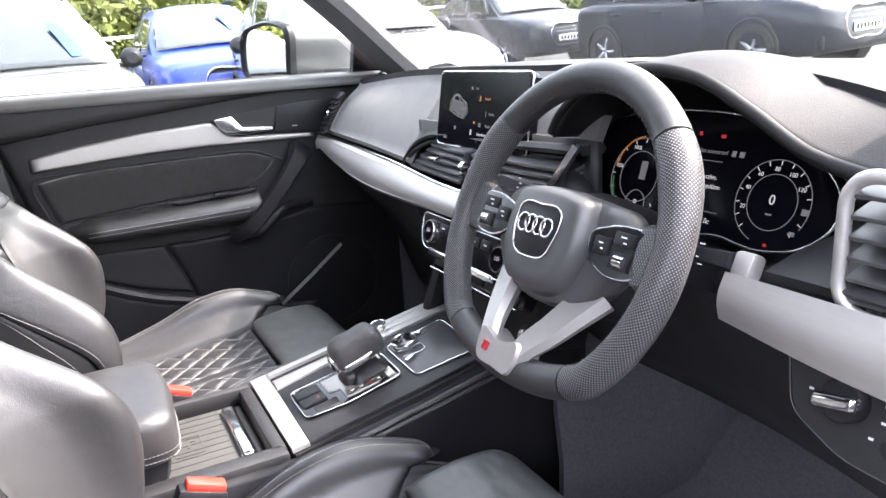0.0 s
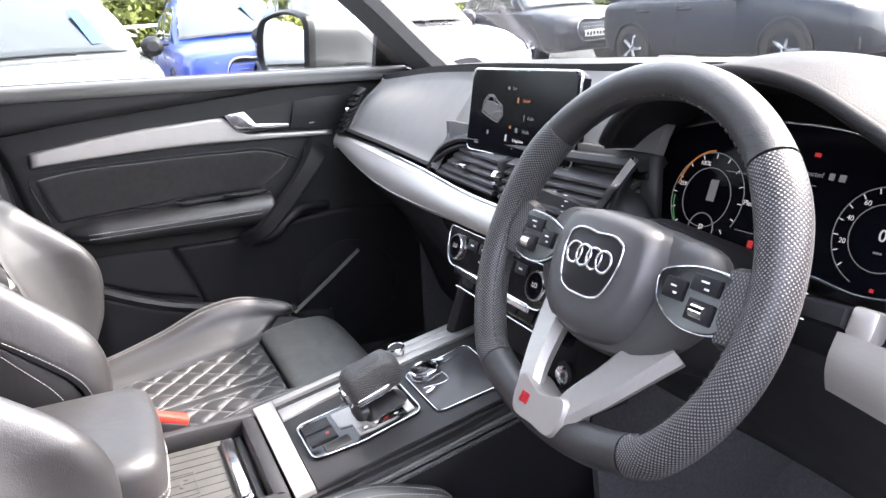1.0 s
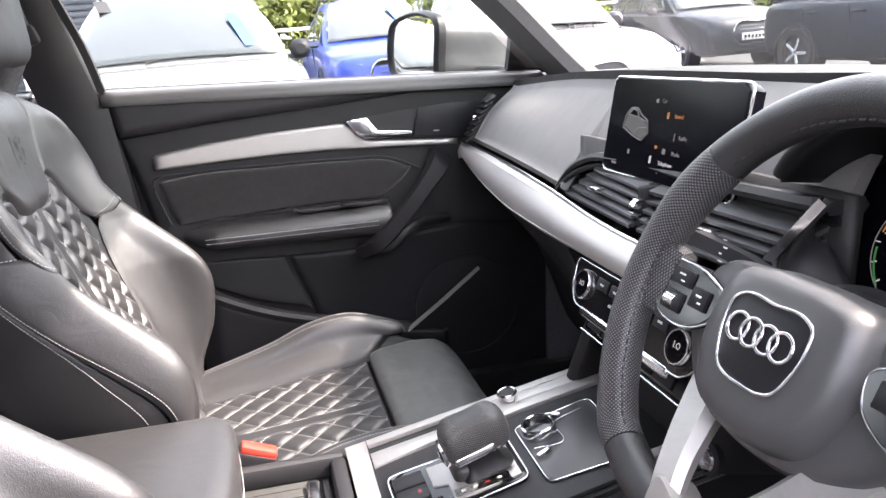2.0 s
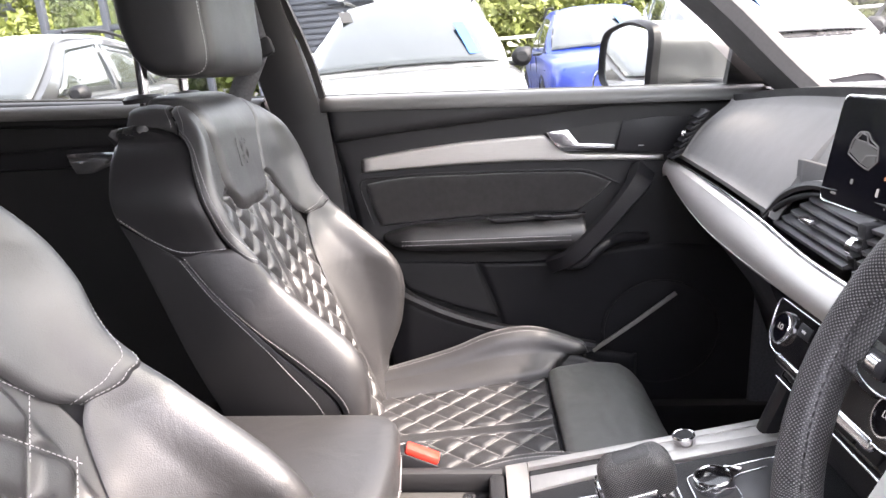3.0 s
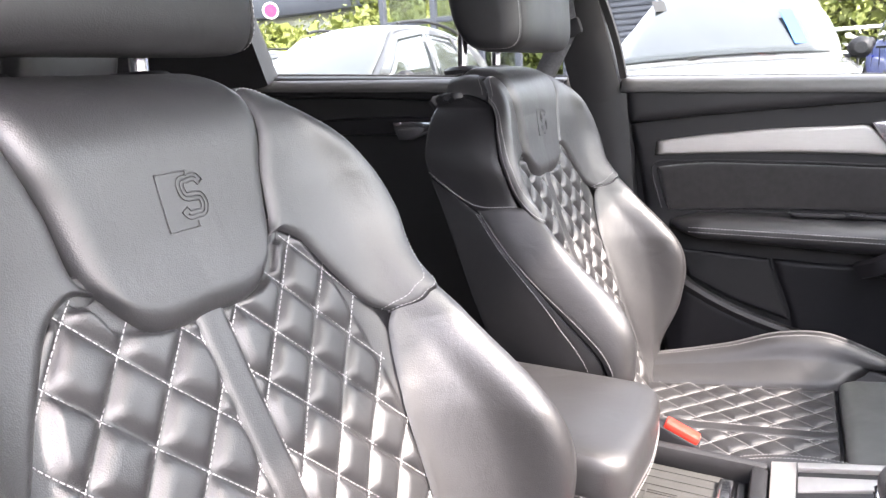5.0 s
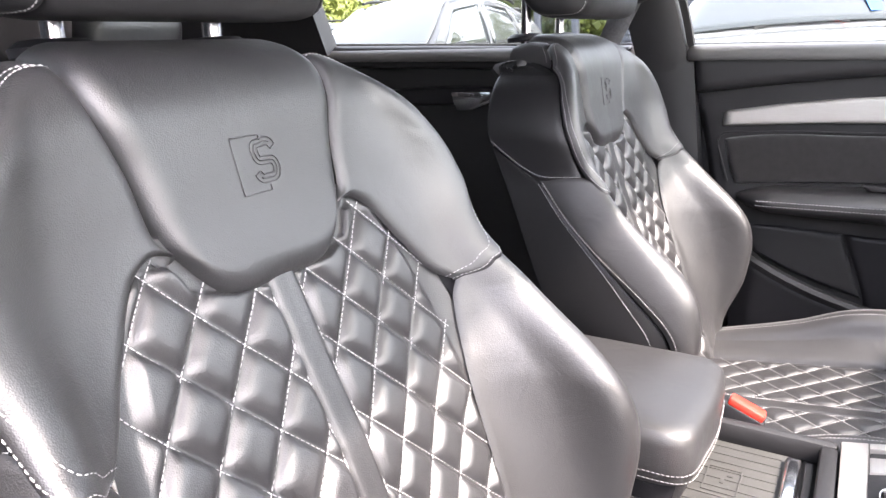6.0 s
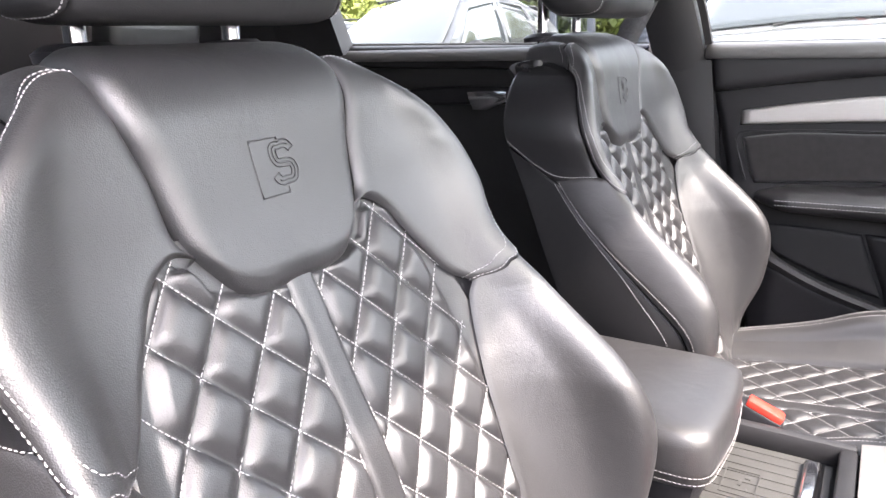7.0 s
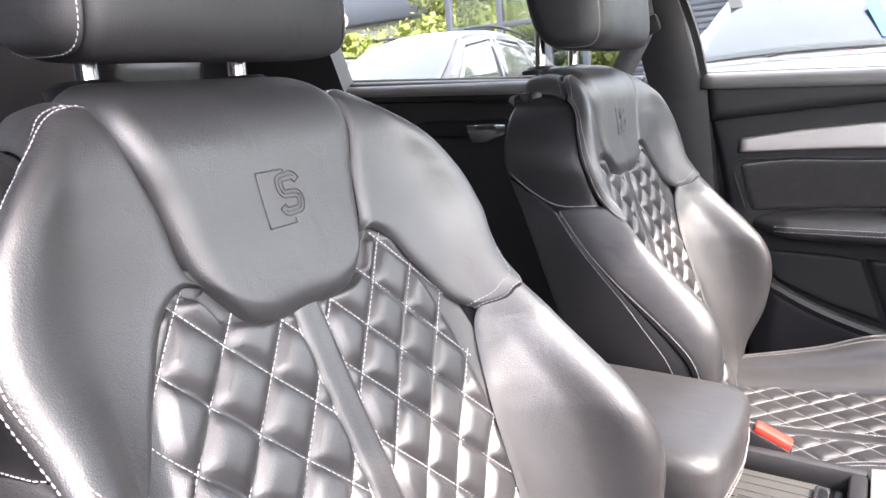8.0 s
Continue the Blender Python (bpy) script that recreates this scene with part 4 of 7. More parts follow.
dial(0.120, -0.014, 0.042, 15, cl, [("20", 195), ("40", 160), ("60", 128), ("80", 95), ("100", 62), ("120", 30)])
words("speed_zero", "0", 0.014, CM @ pose(0.120, -0.012, 0.0018), UI_WHITE, cl, 0.0003)
bm_ob("unit_mark", rbox_data((0.007, 0.0018, 0.0004), 0, 1, CM @ pose(0.120, -0.026, 0.0018)), UI_DIM, cl)
dial(-0.066, -0.012, 0.046, 13, cl, [("25%", 165), ("105%", 110)])
tube("power_arc", [tuple(CM @ Vector((-0.066 + 0.042 * math.cos(radians(a)), -0.012 + 0.048 * math.sin(radians(a)), 0.002))) for a in np.linspace(170, 95, 20)], 0.0008, UI_AMBER, cl, up=(0, -1, 0), n=5)
tube("charge_arc", [tuple(CM @ Vector((-0.066 + 0.042 * math.cos(radians(a)), -0.012 + 0.048 * math.sin(radians(a)), 0.002))) for a in np.linspace(185, 225, 14)], 0.0008, UI_GREEN, cl, up=(0, -1, 0), n=5)
tube("gear_ring", [tuple(CM @ Vector((-0.062 + 0.016 * math.cos(a), -0.044 + 0.016 * math.sin(a), 0.002))) for a in np.linspace(0, 2 * math.pi, 40)], 0.0006, UI_DIM, cl, up=(0, -1, 0), n=5)
words("gear_letter", "P", 0.012, CM @ pose(-0.062, -0.044, 0.0018), UI_WHITE, cl, 0.0003)
bm_ob("car_mark", rbox_data((0.010, 0.022, 0.0005), 0.0, 1, CM @ pose(-0.060, -0.004, 0.0018)), UI_DIM, cl)
words("message", "Not connected", 0.0065, CM @ pose(0.034, 0.028, 0.0018), UI_DIM, cl, 0.0002)
words("message", "Drive system active.", 0.0075, CM @ pose(0.018, 0.001, 0.0018), UI_WHITE, cl, 0.0002)
words("message", "Please switch off ignition", 0.0075, CM @ pose(0.018, -0.009, 0.0018), UI_WHITE, cl, 0.0002)
words("message", "+17.0c", 0.008, CM @ pose(0.042, -0.046, 0.0018), UI_WHITE, cl, 0.0002)
for x, y, w, h, mt in ((0.012, 0.046, 0.004, 0.004, UI_RED), (0.043, 0.045, 0.006, 0.0035, UI_RED), (0.002, -0.046, 0.006, 0.007, UI_RED), (0.012, -0.045, 0.009, 0.006, UI_AMBER), (0.020, -0.045, 0.007, 0.006, UI_AMBER), (0.125, -0.056, 0.0035, 0.003, UI_RED), (0.158, -0.018, 0.008, 0.006, UI_DIM), (0.150, -0.040, 0.006, 0.004, UI_DIM), (0.0, 0.018, 0.10, 0.0008, UI_DIM), (0.02, -0.036, 0.08, 0.0008, UI_DIM), (-0.158, 0.012, 0.009, 0.006, UI_DIM), (-0.004, 0.028, 0.006, 0.006, UI_DIM), (0.062, 0.028, 0.005, 0.006, UI_DIM), (0.072, 0.028, 0.006, 0.006, UI_DIM)):
    bm_ob("telltale", rbox_data((w, h, 0.0006), 0, 1, CM @ pose(x, y, 0.0018)), mt, cl)
for k in range(6):
    bm_ob("fuel_mark", rbox_data((0.006 if k % 3 == 0 else 0.004, 0.0012, 0.0006), 0, 1, CM @ pose(-0.166 + 0.001 * k, -0.002 - 0.008 * k, 0.0018)), UI_DIM, cl)
binn = empty("instrument_hood", "grained hood arching over the instrument cluster", "instrument hood")
A = smooth_line([(0.196, 0.757, 1.040), (0.208, 0.755, 1.055), (0.235, 0.752, 1.076), (0.30, 0.75, 1.108), (0.375, 0.75, 1.119), (0.44, 0.75, 1.110), (0.50, 0.75, 1.082), (0.56, 0.75, 1.050), (0.62, 0.75, 1.036), (0.75, 0.745, 1.032)], 80)
B = A + np.array([0, 0.16, 0.004])
B[:, 2] = np.maximum(B[:, 2], 1.088)
Pm = np.stack([A + (B - A) * t + np.array([0, 0, 0.010 * math.sin(math.pi * t)]) for t in np.linspace(0, 1, 14)], 1)
v, f = slab(Pm, 0.008)
mesh_ob("hood_skin", v, f, DASHTOP, binn, "grained grey hood")
v, f = sweep(A, round_shape(0.006, 8), (0, 1, 0))
mesh_ob("hood_edge", v, f, DASHTOP, binn)
C = np.array([np.array((0.362, 0.83, 1.0)) + (p - np.array((0.362, 0.75, 1.0))) * np.array([0.93, 1, 0.86]) for p in A])
Pm = np.stack([A + (C - A) * t + np.array([0, 0, -0.004]) for t in np.linspace(0.0, 1, 10)], 1)
v, f = slab(Pm, 0.004)
mesh_ob("hood_lining", v, f, DARK, binn, "black lining under the hood")
rbox("cluster_surround", (0.46, 0.03, 0.09), (0.365, 0.80, 0.882), DARK, dash, "", 0.01, (-18, 0, 0))
v, f = sweep([(0.205, 0.722, 0.945), (0.262, 0.745, 1.03)], [(-0.004, -0.004), (0.004, -0.004), (0.004, 0.004), (-0.004, 0.004)], (0, 0, 1))
mesh_ob("silver_spear", v, f, CHROME, dash, "slim silver spear beside the cluster", auto=30)
P = coons([(0.215, 0.725, 0.94), (0.30, 0.76, 0.945)], [(0.30, 0.76, 0.945), (0.19, 0.79, 1.02)], [(0.268, 0.748, 1.03), (0.19, 0.79, 1.02)], [(0.215, 0.725, 0.94), (0.268, 0.748, 1.03)], 8, 8)
v, f = slab(P, 0.006)
mesh_ob("cluster_cheek", v, f, SOFT, dash)

# ---- steering wheel ----
wheel = empty("steering_wheel", "flat-bottomed steering wheel in black perforated leather", "steering wheel", at=(0.355, 0.636, 0.962))
wheel.rotation_euler = (radians(90 - 24), 0, 0)


def rim_point(a):
    x, y = 0.166 * math.cos(a), 0.166 * math.sin(a)
    if y < -0.118:
        y = -0.118 - 0.55 * (-0.118 - y)
    return (x, y, 0.0)


for name, a0, a1, material, label in (("rim_top", 41.5, 138.5, LEATHER, "smooth leather rim top"), ("rim_left", 139.2, 233, PERF, "dotted leather grip"), ("rim_bottom", 233.7, 306.3, LEATHER, "smooth leather flat bottom"), ("rim_right", 307, 400.8, PERF, "dotted leather grip")):
    aa = np.radians(np.linspace(a0, a1, 60))
    path = [rim_point(a) for a in aa]
    thick = [1.0 + 0.13 * math.exp(-(((math.degrees(a) % 360) - c) / 14) ** 2) for a in aa for c in ((30 if math.cos(a) > 0 else 150),)]
    v, f = sweep(path, round_shape(0.0168, 20, 1.0), (0, 0, 1), thick)
    ob = mesh_ob(name, v, f, material, wheel, label, auto=60)
    if material is PERF:
        flat_uv(ob, 60, 20, 0.166 * radians(a1 - a0), 2 * math.pi * 0.0168)
inner_seam = [np.array([np.array(rim_point(a)) * np.array([0.905, 0.905, 1]) + np.array([0, 0, 0.008]) for a in np.radians(np.linspace(a0, a1, 90))]) for a0, a1 in ((42, 138), (140, 232), (308, 400))]
stitches("rim_stitching", inner_seam, [np.tile((0, 0, 1.0), (90, 1)) for _ in inner_seam], wheel, 0.0045, 0.003, 0.0009, LEATHER)

hub = [(-0.050, 0.036), (-0.028, 0.042), (0, 0.043), (0.028, 0.042), (0.050, 0.036), (0.058, 0.010), (0.056, -0.020), (0.040, -0.050), (0.020, -0.058), (0, -0.060), (-0.020, -0.058), (-0.040, -0.050), (-0.056, -0.020), (-0.058, 0.010)]
back = [(-0.10, 0.034), (-0.05, 0.046), (0, 0.048), (0.05, 0.046), (0.10, 0.034), (0.108, 0.0), (0.09, -0.035), (0.06, -0.062), (0.03, -0.070), (0, -0.072), (-0.03, -0.070), (-0.06, -0.062), (-0.09, -0.035), (-0.108, 0.0)]
stack("hub_back", [(scaled(back, 0.9), -0.045), (back, -0.03), (back, -0.016), (scaled(back, 0.94), -0.008), (scaled(back, 0.8), -0.004)], SATIN, wheel, "", 80)
stack("airbag_cover", [(scaled(hub, 1.12), -0.012), (scaled(hub, 1.06), 0.004), (scaled(hub, 0.99), 0.012), (scaled(hub, 0.90), 0.0155), (scaled(hub, 0.75), 0.017), (scaled(hub, 0.4), 0.0175)], SATIN, wheel, "domed dark airbag cover", 80)
badge = [(-0.034, 0.020), (-0.028, 0.024), (0, 0.025), (0.028, 0.024), (0.034, 0.020), (0.036, 0.010), (0.033, -0.010), (0.024, -0.026), (0.016, -0.029), (0, -0.030), (-0.016, -0.029), (-0.024, -0.026), (-0.033, -0.010), (-0.036, 0.010)]
stack("badge_plate", [(badge, 0.012), (badge, 0.0182), (scaled(badge, 0.97), 0.0188)], DARK, wheel, "", 60)
tube("badge_outline", [(a, b, 0.0188) for a, b in closed_line(badge, 80)], 0.0013, CHROME, wheel, closed=True, label="chrome outline")
for k in range(4):
    cx = -0.0198 + 0.0132 * k
    tube("badge_ring", [(cx + 0.0092 * math.cos(a), 0.003 + 0.0092 * math.sin(a), 0.0204 + 0.0004 * (k % 2)) for a in np.linspace(0, 2 * math.pi, 41)[:-1]], 0.0014, CHROME, wheel, closed=True, label="chrome ring")
for s in (1, -1):
    pod = [(s * x, y) for x, y in ((0.064, 0.012), (0.085, 0.022), (0.110, 0.026), (0.136, 0.022), (0.143, 0.006), (0.136, -0.014), (0.110, -0.022), (0.085, -0.018), (0.068, -0.006))]
    stack("button_pod", [(scaled(pod, 1.0), -0.03), (pod, -0.002), (scaled(pod, 0.95), 0.003)], PIANO, wheel, "gloss black button pod", 50)
    tube("pod_edge", [(a, b, 0.001) for a, b in closed_line(pod, 60)][: 60], 0.0011, CHROME, wheel, closed=True, label="thin chrome edge")
    for x, y, w, h in ((0.085, 0.004, 0.020, 0.016), (0.112, 0.014, 0.026, 0.013), (0.114, -0.006, 0.024, 0.016)):
        bm_ob("button", rbox_data((w, h, 0.004), 0.0012, 2, pose(s * x, y, 0.0035)), DARK, wheel)
        bm_ob("button_symbol", rbox_data((w * 0.28, 0.0014, 0.0006), 0, 1, pose(s * x, y + 0.002, 0.0058)), PRINT, wheel)
        bm_ob("button_symbol", rbox_data((w * 0.16, 0.0014, 0.0006), 0, 1, pose(s * x + 0.003, y - 0.003, 0.0058)), PRINT, wheel)
    lathe("scroll_wheel", [(0.001, -0.006), (0.006, -0.006), (0.006, 0.006), (0.001, 0.006)], pose(s * 0.114, -0.006, 0.003, 0, 90, 0), CHROME, wheel, "ribbed scroll wheel", 20)
    # arm from pod to rim, dotted leather
    v, f = sweep([(s * 0.13, 0.004, -0.006), (s * 0.148, 0.006, -0.004), (s * 0.163, 0.008, 0.0)], [(0.0, -0.010), (0.026, -0.008), (0.030, 0.0), (0.026, 0.008), (0.0, 0.010), (-0.026, 0.008), (-0.030, 0.0), (-0.026, -0.008)], (0, 0, 1))
    ob = mesh_ob("side_arm", v, f, PERF, wheel, "", auto=50)
    flat_uv(ob, 3, 8, 0.034, 0.14)
    # lower spoke
    q = smooth_line([(s * 0.070, -0.040, -0.028), (s * 0.060, -0.062, -0.017), (s * 0.046, -0.092, -0.003), (s * 0.029, -0.122, 0.010), (s * 0.023, -0.136, 0.012)], 24)
    v, f = sweep(q, [(-0.013, -0.006), (0.013, -0.006), (0.015, 0.0), (0.010, 0.006), (-0.010, 0.006), (-0.015, 0.0)], (0, 0, 1), np.linspace(1.55, 0.9, 24))
    mesh_ob("lower_spoke", v, f, ALU, wheel, "satin aluminium spoke", auto=35)
plate = [(-0.034, -0.116), (0, -0.122), (0.034, -0.116), (0.036, -0.132), (0.031, -0.147), (0, -0.150), (-0.031, -0.147), (-0.036, -0.132)]
stack("spoke_plate", [(plate, -0.010), (plate, 0.0165), (scaled(plate, 0.94), 0.0195)], ALU, wheel, "satin aluminium lower plate", 50)
for x, w in ((-0.021, 0.0035), (-0.015, 0.006)):
    bm_ob("red_mark", rbox_data((w, 0.010, 0.0008), 0, 1, pose(x, -0.133, 0.0199, 0, 0, -8)), REDMARK, wheel, "small red enamel mark")
column = empty("steering_column", "black column shroud with two stalks", "steering column", at=(0.355, 0.636, 0.962))
column.rotation_euler = (radians(90 - 24), 0, 0)
sh = [(-0.07, 0.03), (-0.04, 0.05), (0.04, 0.05), (0.07, 0.03), (0.075, -0.03), (0.05, -0.06), (-0.05, -0.06), (-0.075, -0.03)]
stack("shroud", [(sh, -0.20), (sh, -0.06), (scaled(sh, 0.9), -0.045)], DARK, column, "", 40)
for s, z in ((-1, 0.040), (1, 0.020)):
    q = smooth_line([(s * 0.06, z - 0.012, -0.075), (s * 0.12, z, -0.065), (s * 0.188, z + 0.004, -0.055)], 20)
    v, f = sweep(q, [(-0.006, -0.013), (0.006, -0.013), (0.009, 0.0), (0.006, 0.013), (-0.006, 0.013), (-0.009, 0.0)], (0, 0, 1), np.linspace(0.7, 1.05, 20))
    mesh_ob("stalk", v, f, DARK, column, "black stalk", auto=40)
    if s > 0:
        bm_ob("stalk_end", rbox_data((0.020, 0.022, 0.018), 0.004, 2, pose(0.197, z + 0.004, -0.054)), ALU, column, "silver stalk end")
    for k in range(4):
        bm_ob("stalk_symbol", rbox_data((0.005, 0.0012, 0.0006), 0, 1, pose(s * 0.150 + 0.004 * (k % 2), z + 0.012 - 0.006 * k, -0.0482)), PRINT, column)

# ---- centre console ----
console = empty("centre_console", "centre console with dark top, aluminium edge bars and leather sides", "centre console")
K = pose(0, 0.40, 0.662, math.degrees(math.atan(0.2)), 0, 0)
top = [(-0.122, 0.0), (-0.122, 0.20), (-0.118, 0.37), (0.118, 0.37), (0.125, 0.2), (0.122, 0.0)]
bm_ob("body", prism(top, 0.055, K @ pose(0, 0, -0.058)), SOFT, console)
bm_ob("dark_top", prism([(-0.055, 0.024), (-0.060, 0.10), (-0.062, 0.35), (0.116, 0.35), (0.118, 0.2), (0.116, 0.024)], 0.005, K @ pose(0, 0, -0.002), 0.0015), SOFT, console, "dark satin console top")
bm_ob("aluminium_bar", prism([(-0.118, -0.002), (-0.118, 0.026), (0.118, 0.022), (0.117, -0.002)], 0.008, K @ pose(0, 0, -0.002), 0.002), ALU, console, "brushed aluminium cross bar")
bm_ob("aluminium_bar", prism([(-0.118, 0.0265), (-0.118, 0.36), (-0.105, 0.36), (-0.105, 0.0265)], 0.008, K @ pose(0, 0, -0.002), 0.002), ALU, console, "brushed aluminium edge bar")
bm_ob("aluminium_bar", prism([(-0.085, 0.0265), (-0.085, 0.36), (-0.066, 0.36), (-0.062, 0.10), (-0.052, 0.0265)], 0.008, K @ pose(0, 0, -0.002), 0.002), ALU, console, "brushed aluminium edge bar")
bm_ob("aluminium_bar", prism([(-0.1045, 0.142), (-0.1045, 0.36), (-0.0855, 0.36), (-0.0855, 0.142)], 0.0072, K @ pose(0, 0, -0.002), 0.001), ALU, console)
bm_ob("slot", prism([(-0.1045, 0.027), (-0.1045, 0.1415), (-0.0855, 0.1415), (-0.0855, 0.027)], 0.002, K @ pose(0, 0, -0.002)), RUBBER, console, "narrow black slot")
bm_ob("aluminium_bar", prism([(0.098, 0.30), (0.098, 0.36), (0.112, 0.36), (0.112, 0.30)], 0.009, K @ pose(0, 0, -0.002), 0.002), ALU, console)
# leather sides with a stitched roll
for s in (1, -1):
    P = np.stack([np.stack([np.full(40, s * (0.121 + dx)), np.linspace(-0.03, 0.86, 40), 0.0 * np.linspace(0, 1, 40) + zz], -1) for dx, zz in ((0.0, 0.0), (0.006, -0.010), (0.010, -0.05), (0.004, -0.16), (-0.005, -0.29))], 1)
    P[..., 2] += 0.655 + 0.2 * np.maximum(P[..., 1] - 0.40, 0)
    P[..., 2] = np.where(P[..., 2] < 0.40, 0.36, P[..., 2])
    if s < 0:
        P = P[::-1]
    v, f = slab(P, 0.01, -1)
    mesh_ob("side_panel", v, f, DARK, console, "dark leather console side")
    for dz in (-0.012, -0.022):
        q = np.array([(s * 0.1295, y, 0.655 + dz + 0.2 * (y - 0.40)) for y in np.linspace(0.40, 0.78, 60)])
        tube("leather_roll", q, 0.0045, LEATHER, console)
    q = [np.array([(s * 0.1345, y, 0.655 + dz + 0.2 * (y - 0.40)) for y in np.linspace(0.40, 0.78, 90)]) for dz in (-0.012, -0.022)]
    stitches("side_stitching", q, [np.tile((s, 0, 0.3), (90, 1))] * 2, console, 0.003, 0.002, 0.0004)
# storage box behind the bar: rim, tray, mat, silver slider
for nm, sx, sy, x, y, z, h in (("box_rim", 0.018, 0.42, -0.113, 0.185, 0.650, 0.03), ("box_rim", 0.030, 0.42, 0.105, 0.185, 0.650, 0.03), ("box_rim", 0.21, 0.020, 0.0, 0.386, 0.650, 0.03)):
    rbox(nm, (sx, sy, h), (x, y, z), SOFT, console, "", 0.006)
rbox("box_body", (0.236, 0.42, 0.24), (0, 0.185, 0.518), DARK, console, "", 0.006)
mat_box = empty("phone_tray", "grey ribbed rubber phone tray with a silver slider", "phone tray")
TRAY = mat("grey_rubber_mat", (0.036, 0.036, 0.034), 0.7, scale=60, bump=0.3, bscale=600)
rbox("tray_mat", (0.170, 0.118, 0.006), (-0.008, 0.288, 0.643), TRAY, mat_box, "grey rubber mat", 0.002)
for k in range(9):
    rbox("rib", (0.0012, 0.10, 0.0012), (-0.078 + 0.0175 * k, 0.290, 0.6465), TRAY, mat_box, "", 0.0003)
for dx, dy, sx, sy in ((0, 0.018, 0.05, 0.0015), (0, -0.018, 0.05, 0.0015), (0.025, 0, 0.0015, 0.036), (-0.025, 0, 0.0015, 0.036), (0, 0, 0.012, 0.004), (0.012, 0.008, 0.006, 0.003), (-0.012, 0.007, 0.005, 0.006)):
    rbox("pressed_mark", (sx, sy, 0.001), (-0.005 + dx, 0.285 + dy, 0.6468), TRAY, mat_box, "", 0.0002)
rbox("slider", (0.150, 0.018, 0.014), (-0.004, 0.352, 0.648), CHROME, mat_box, "satin silver slider bar", 0.005, seg=3)
rbox("slider_groove", (0.165, 0.008, 0.006), (-0.006, 0.368, 0.642), RUBBER, mat_box, "", 0.001)

# centre armrest
arm = empty("console_lid", "smooth black leather centre armrest with stitched front edge", "armrest")
ao = corners([(-0.104, -0.16), (-0.104, 0.268), (0.0, 0.276), (0.104, 0.268), (0.104, -0.16)], 0.028)
stack("pad", [(scaled(ao, 0.97), 0.690), (scaled(ao, 0.995), 0.697), (ao, 0.712), (ao, 0.734), (scaled(ao, 0.985), 0.743), (scaled(ao, 0.95), 0.749), (scaled(ao, 0.85), 0.752), (scaled(ao, 0.4), 0.754)], LEATHER, arm, "", 90)
stack("underside", [(scaled(ao, 0.90), 0.655), (scaled(ao, 0.94), 0.688)], DARK, arm, "", 60)
q = np.array([(a, b, 0.7045) for a, b in closed_line(scaled(ao, 1.006), 200)])
c = q.mean(0)
nn = (q - c) / np.linalg.norm(q - c, axis=1)[:, None]
stitches("armrest_stitching", [q, q + np.array([0, 0, -0.008])], [nn, nn], arm, 0.003, 0.0018, 0.00042)

# gear selector
gear = empty("gear_selector", "leather-topped gear selector in a silver-framed gate", "gear selector")
go = corners([(-0.020, 0.036), (-0.020, 0.185), (0.070, 0.183), (0.076, 0.095), (0.066, 0.036)], 0.012)
stack("gate_frame", [(go, 0.0), (go, 0.006), (scaled(go, 0.97), 0.0075)], PIANO, gear, "gloss black gate surround", 60, m=K)
tube("gate_line", [tuple(K @ Vector((a, b, 0.0072))) for a, b in closed_line(go, 90)], 0.0012, CHROME, gear, closed=True)
bm_ob("gate_plate", prism([(-0.008, 0.082), (-0.008, 0.178), (0.062, 0.176), (0.066, 0.12), (0.064, 0.098), (0.035, 0.098), (0.03, 0.082)], 0.004, K @ pose(0, 0, 0.006), 0.001), ALU, gear, "bright silver gate plate")
bm_ob("boot", rbox_data((0.040, 0.058, 0.03), 0.010, 3, K @ pose(0.022, 0.135, 0.012)), LEATHER, gear, "pleated leather boot")
for k in range(4):
    bm_ob("gate_mark", rbox_data((0.0035, 0.005, 0.0006), 0, 1, K @ pose(0.056, 0.110 + 0.014 * k, 0.0105)), UI_RED if k == 2 else PRINT, gear)
bm_ob("gate_strip", rbox_data((0.016, 0.066, 0.003), 0.001, 1, K @ pose(0.056, 0.132, 0.0085)), PIANO, gear)
for k in range(2):
    bm_ob("gate_button", rbox_data((0.024, 0.036, 0.006), 0.002, 2, K @ pose(0.004 + 0.027 * k, 0.058, 0.008)), SOFT, gear)
bm_ob("cubby", rbox_data((0.022, 0.036, 0.004), 0.002, 1, K @ pose(0.058, 0.070, 0.007)), RUBBER, gear)
bm_ob("button_symbol", rbox_data((0.006, 0.004, 0.0006), 0, 1, K @ pose(0.031, 0.066, 0.0113)), REDMARK, gear)
kn = [(-0.024, -0.040), (-0.026, 0.0), (-0.024, 0.040), (0, 0.046), (0.024, 0.040), (0.026, 0.0), (0.024, -0.040), (0, -0.046)]
KM = K @ pose(0.030, 0.146, 0.0, 6, 0, 0) @ Matrix.Diagonal((0.86, 0.82, 0.80, 1))
stack("knob", [(scaled(kn, 0.80), 0.050), (scaled(kn, 1.0), 0.056), (scaled(kn, 1.06), 0.072), (scaled(kn, 1.0), 0.088), (scaled(kn, 0.86), 0.097), (scaled(kn, 0.5), 0.102)], PERF, gear, "rounded dotted leather knob", 60, m=KM)
kob = gear.children[-1]
flat_uv(kob, 6, 60, 0.08, 0.24)
stack("knob_base", [(scaled(kn, 0.60), 0.046), (scaled(kn, 0.84), 0.049), (scaled(kn, 0.92), 0.054), (scaled(kn, 0.8), 0.056)], CHROME, gear, "bright knob collar", 40, m=KM)
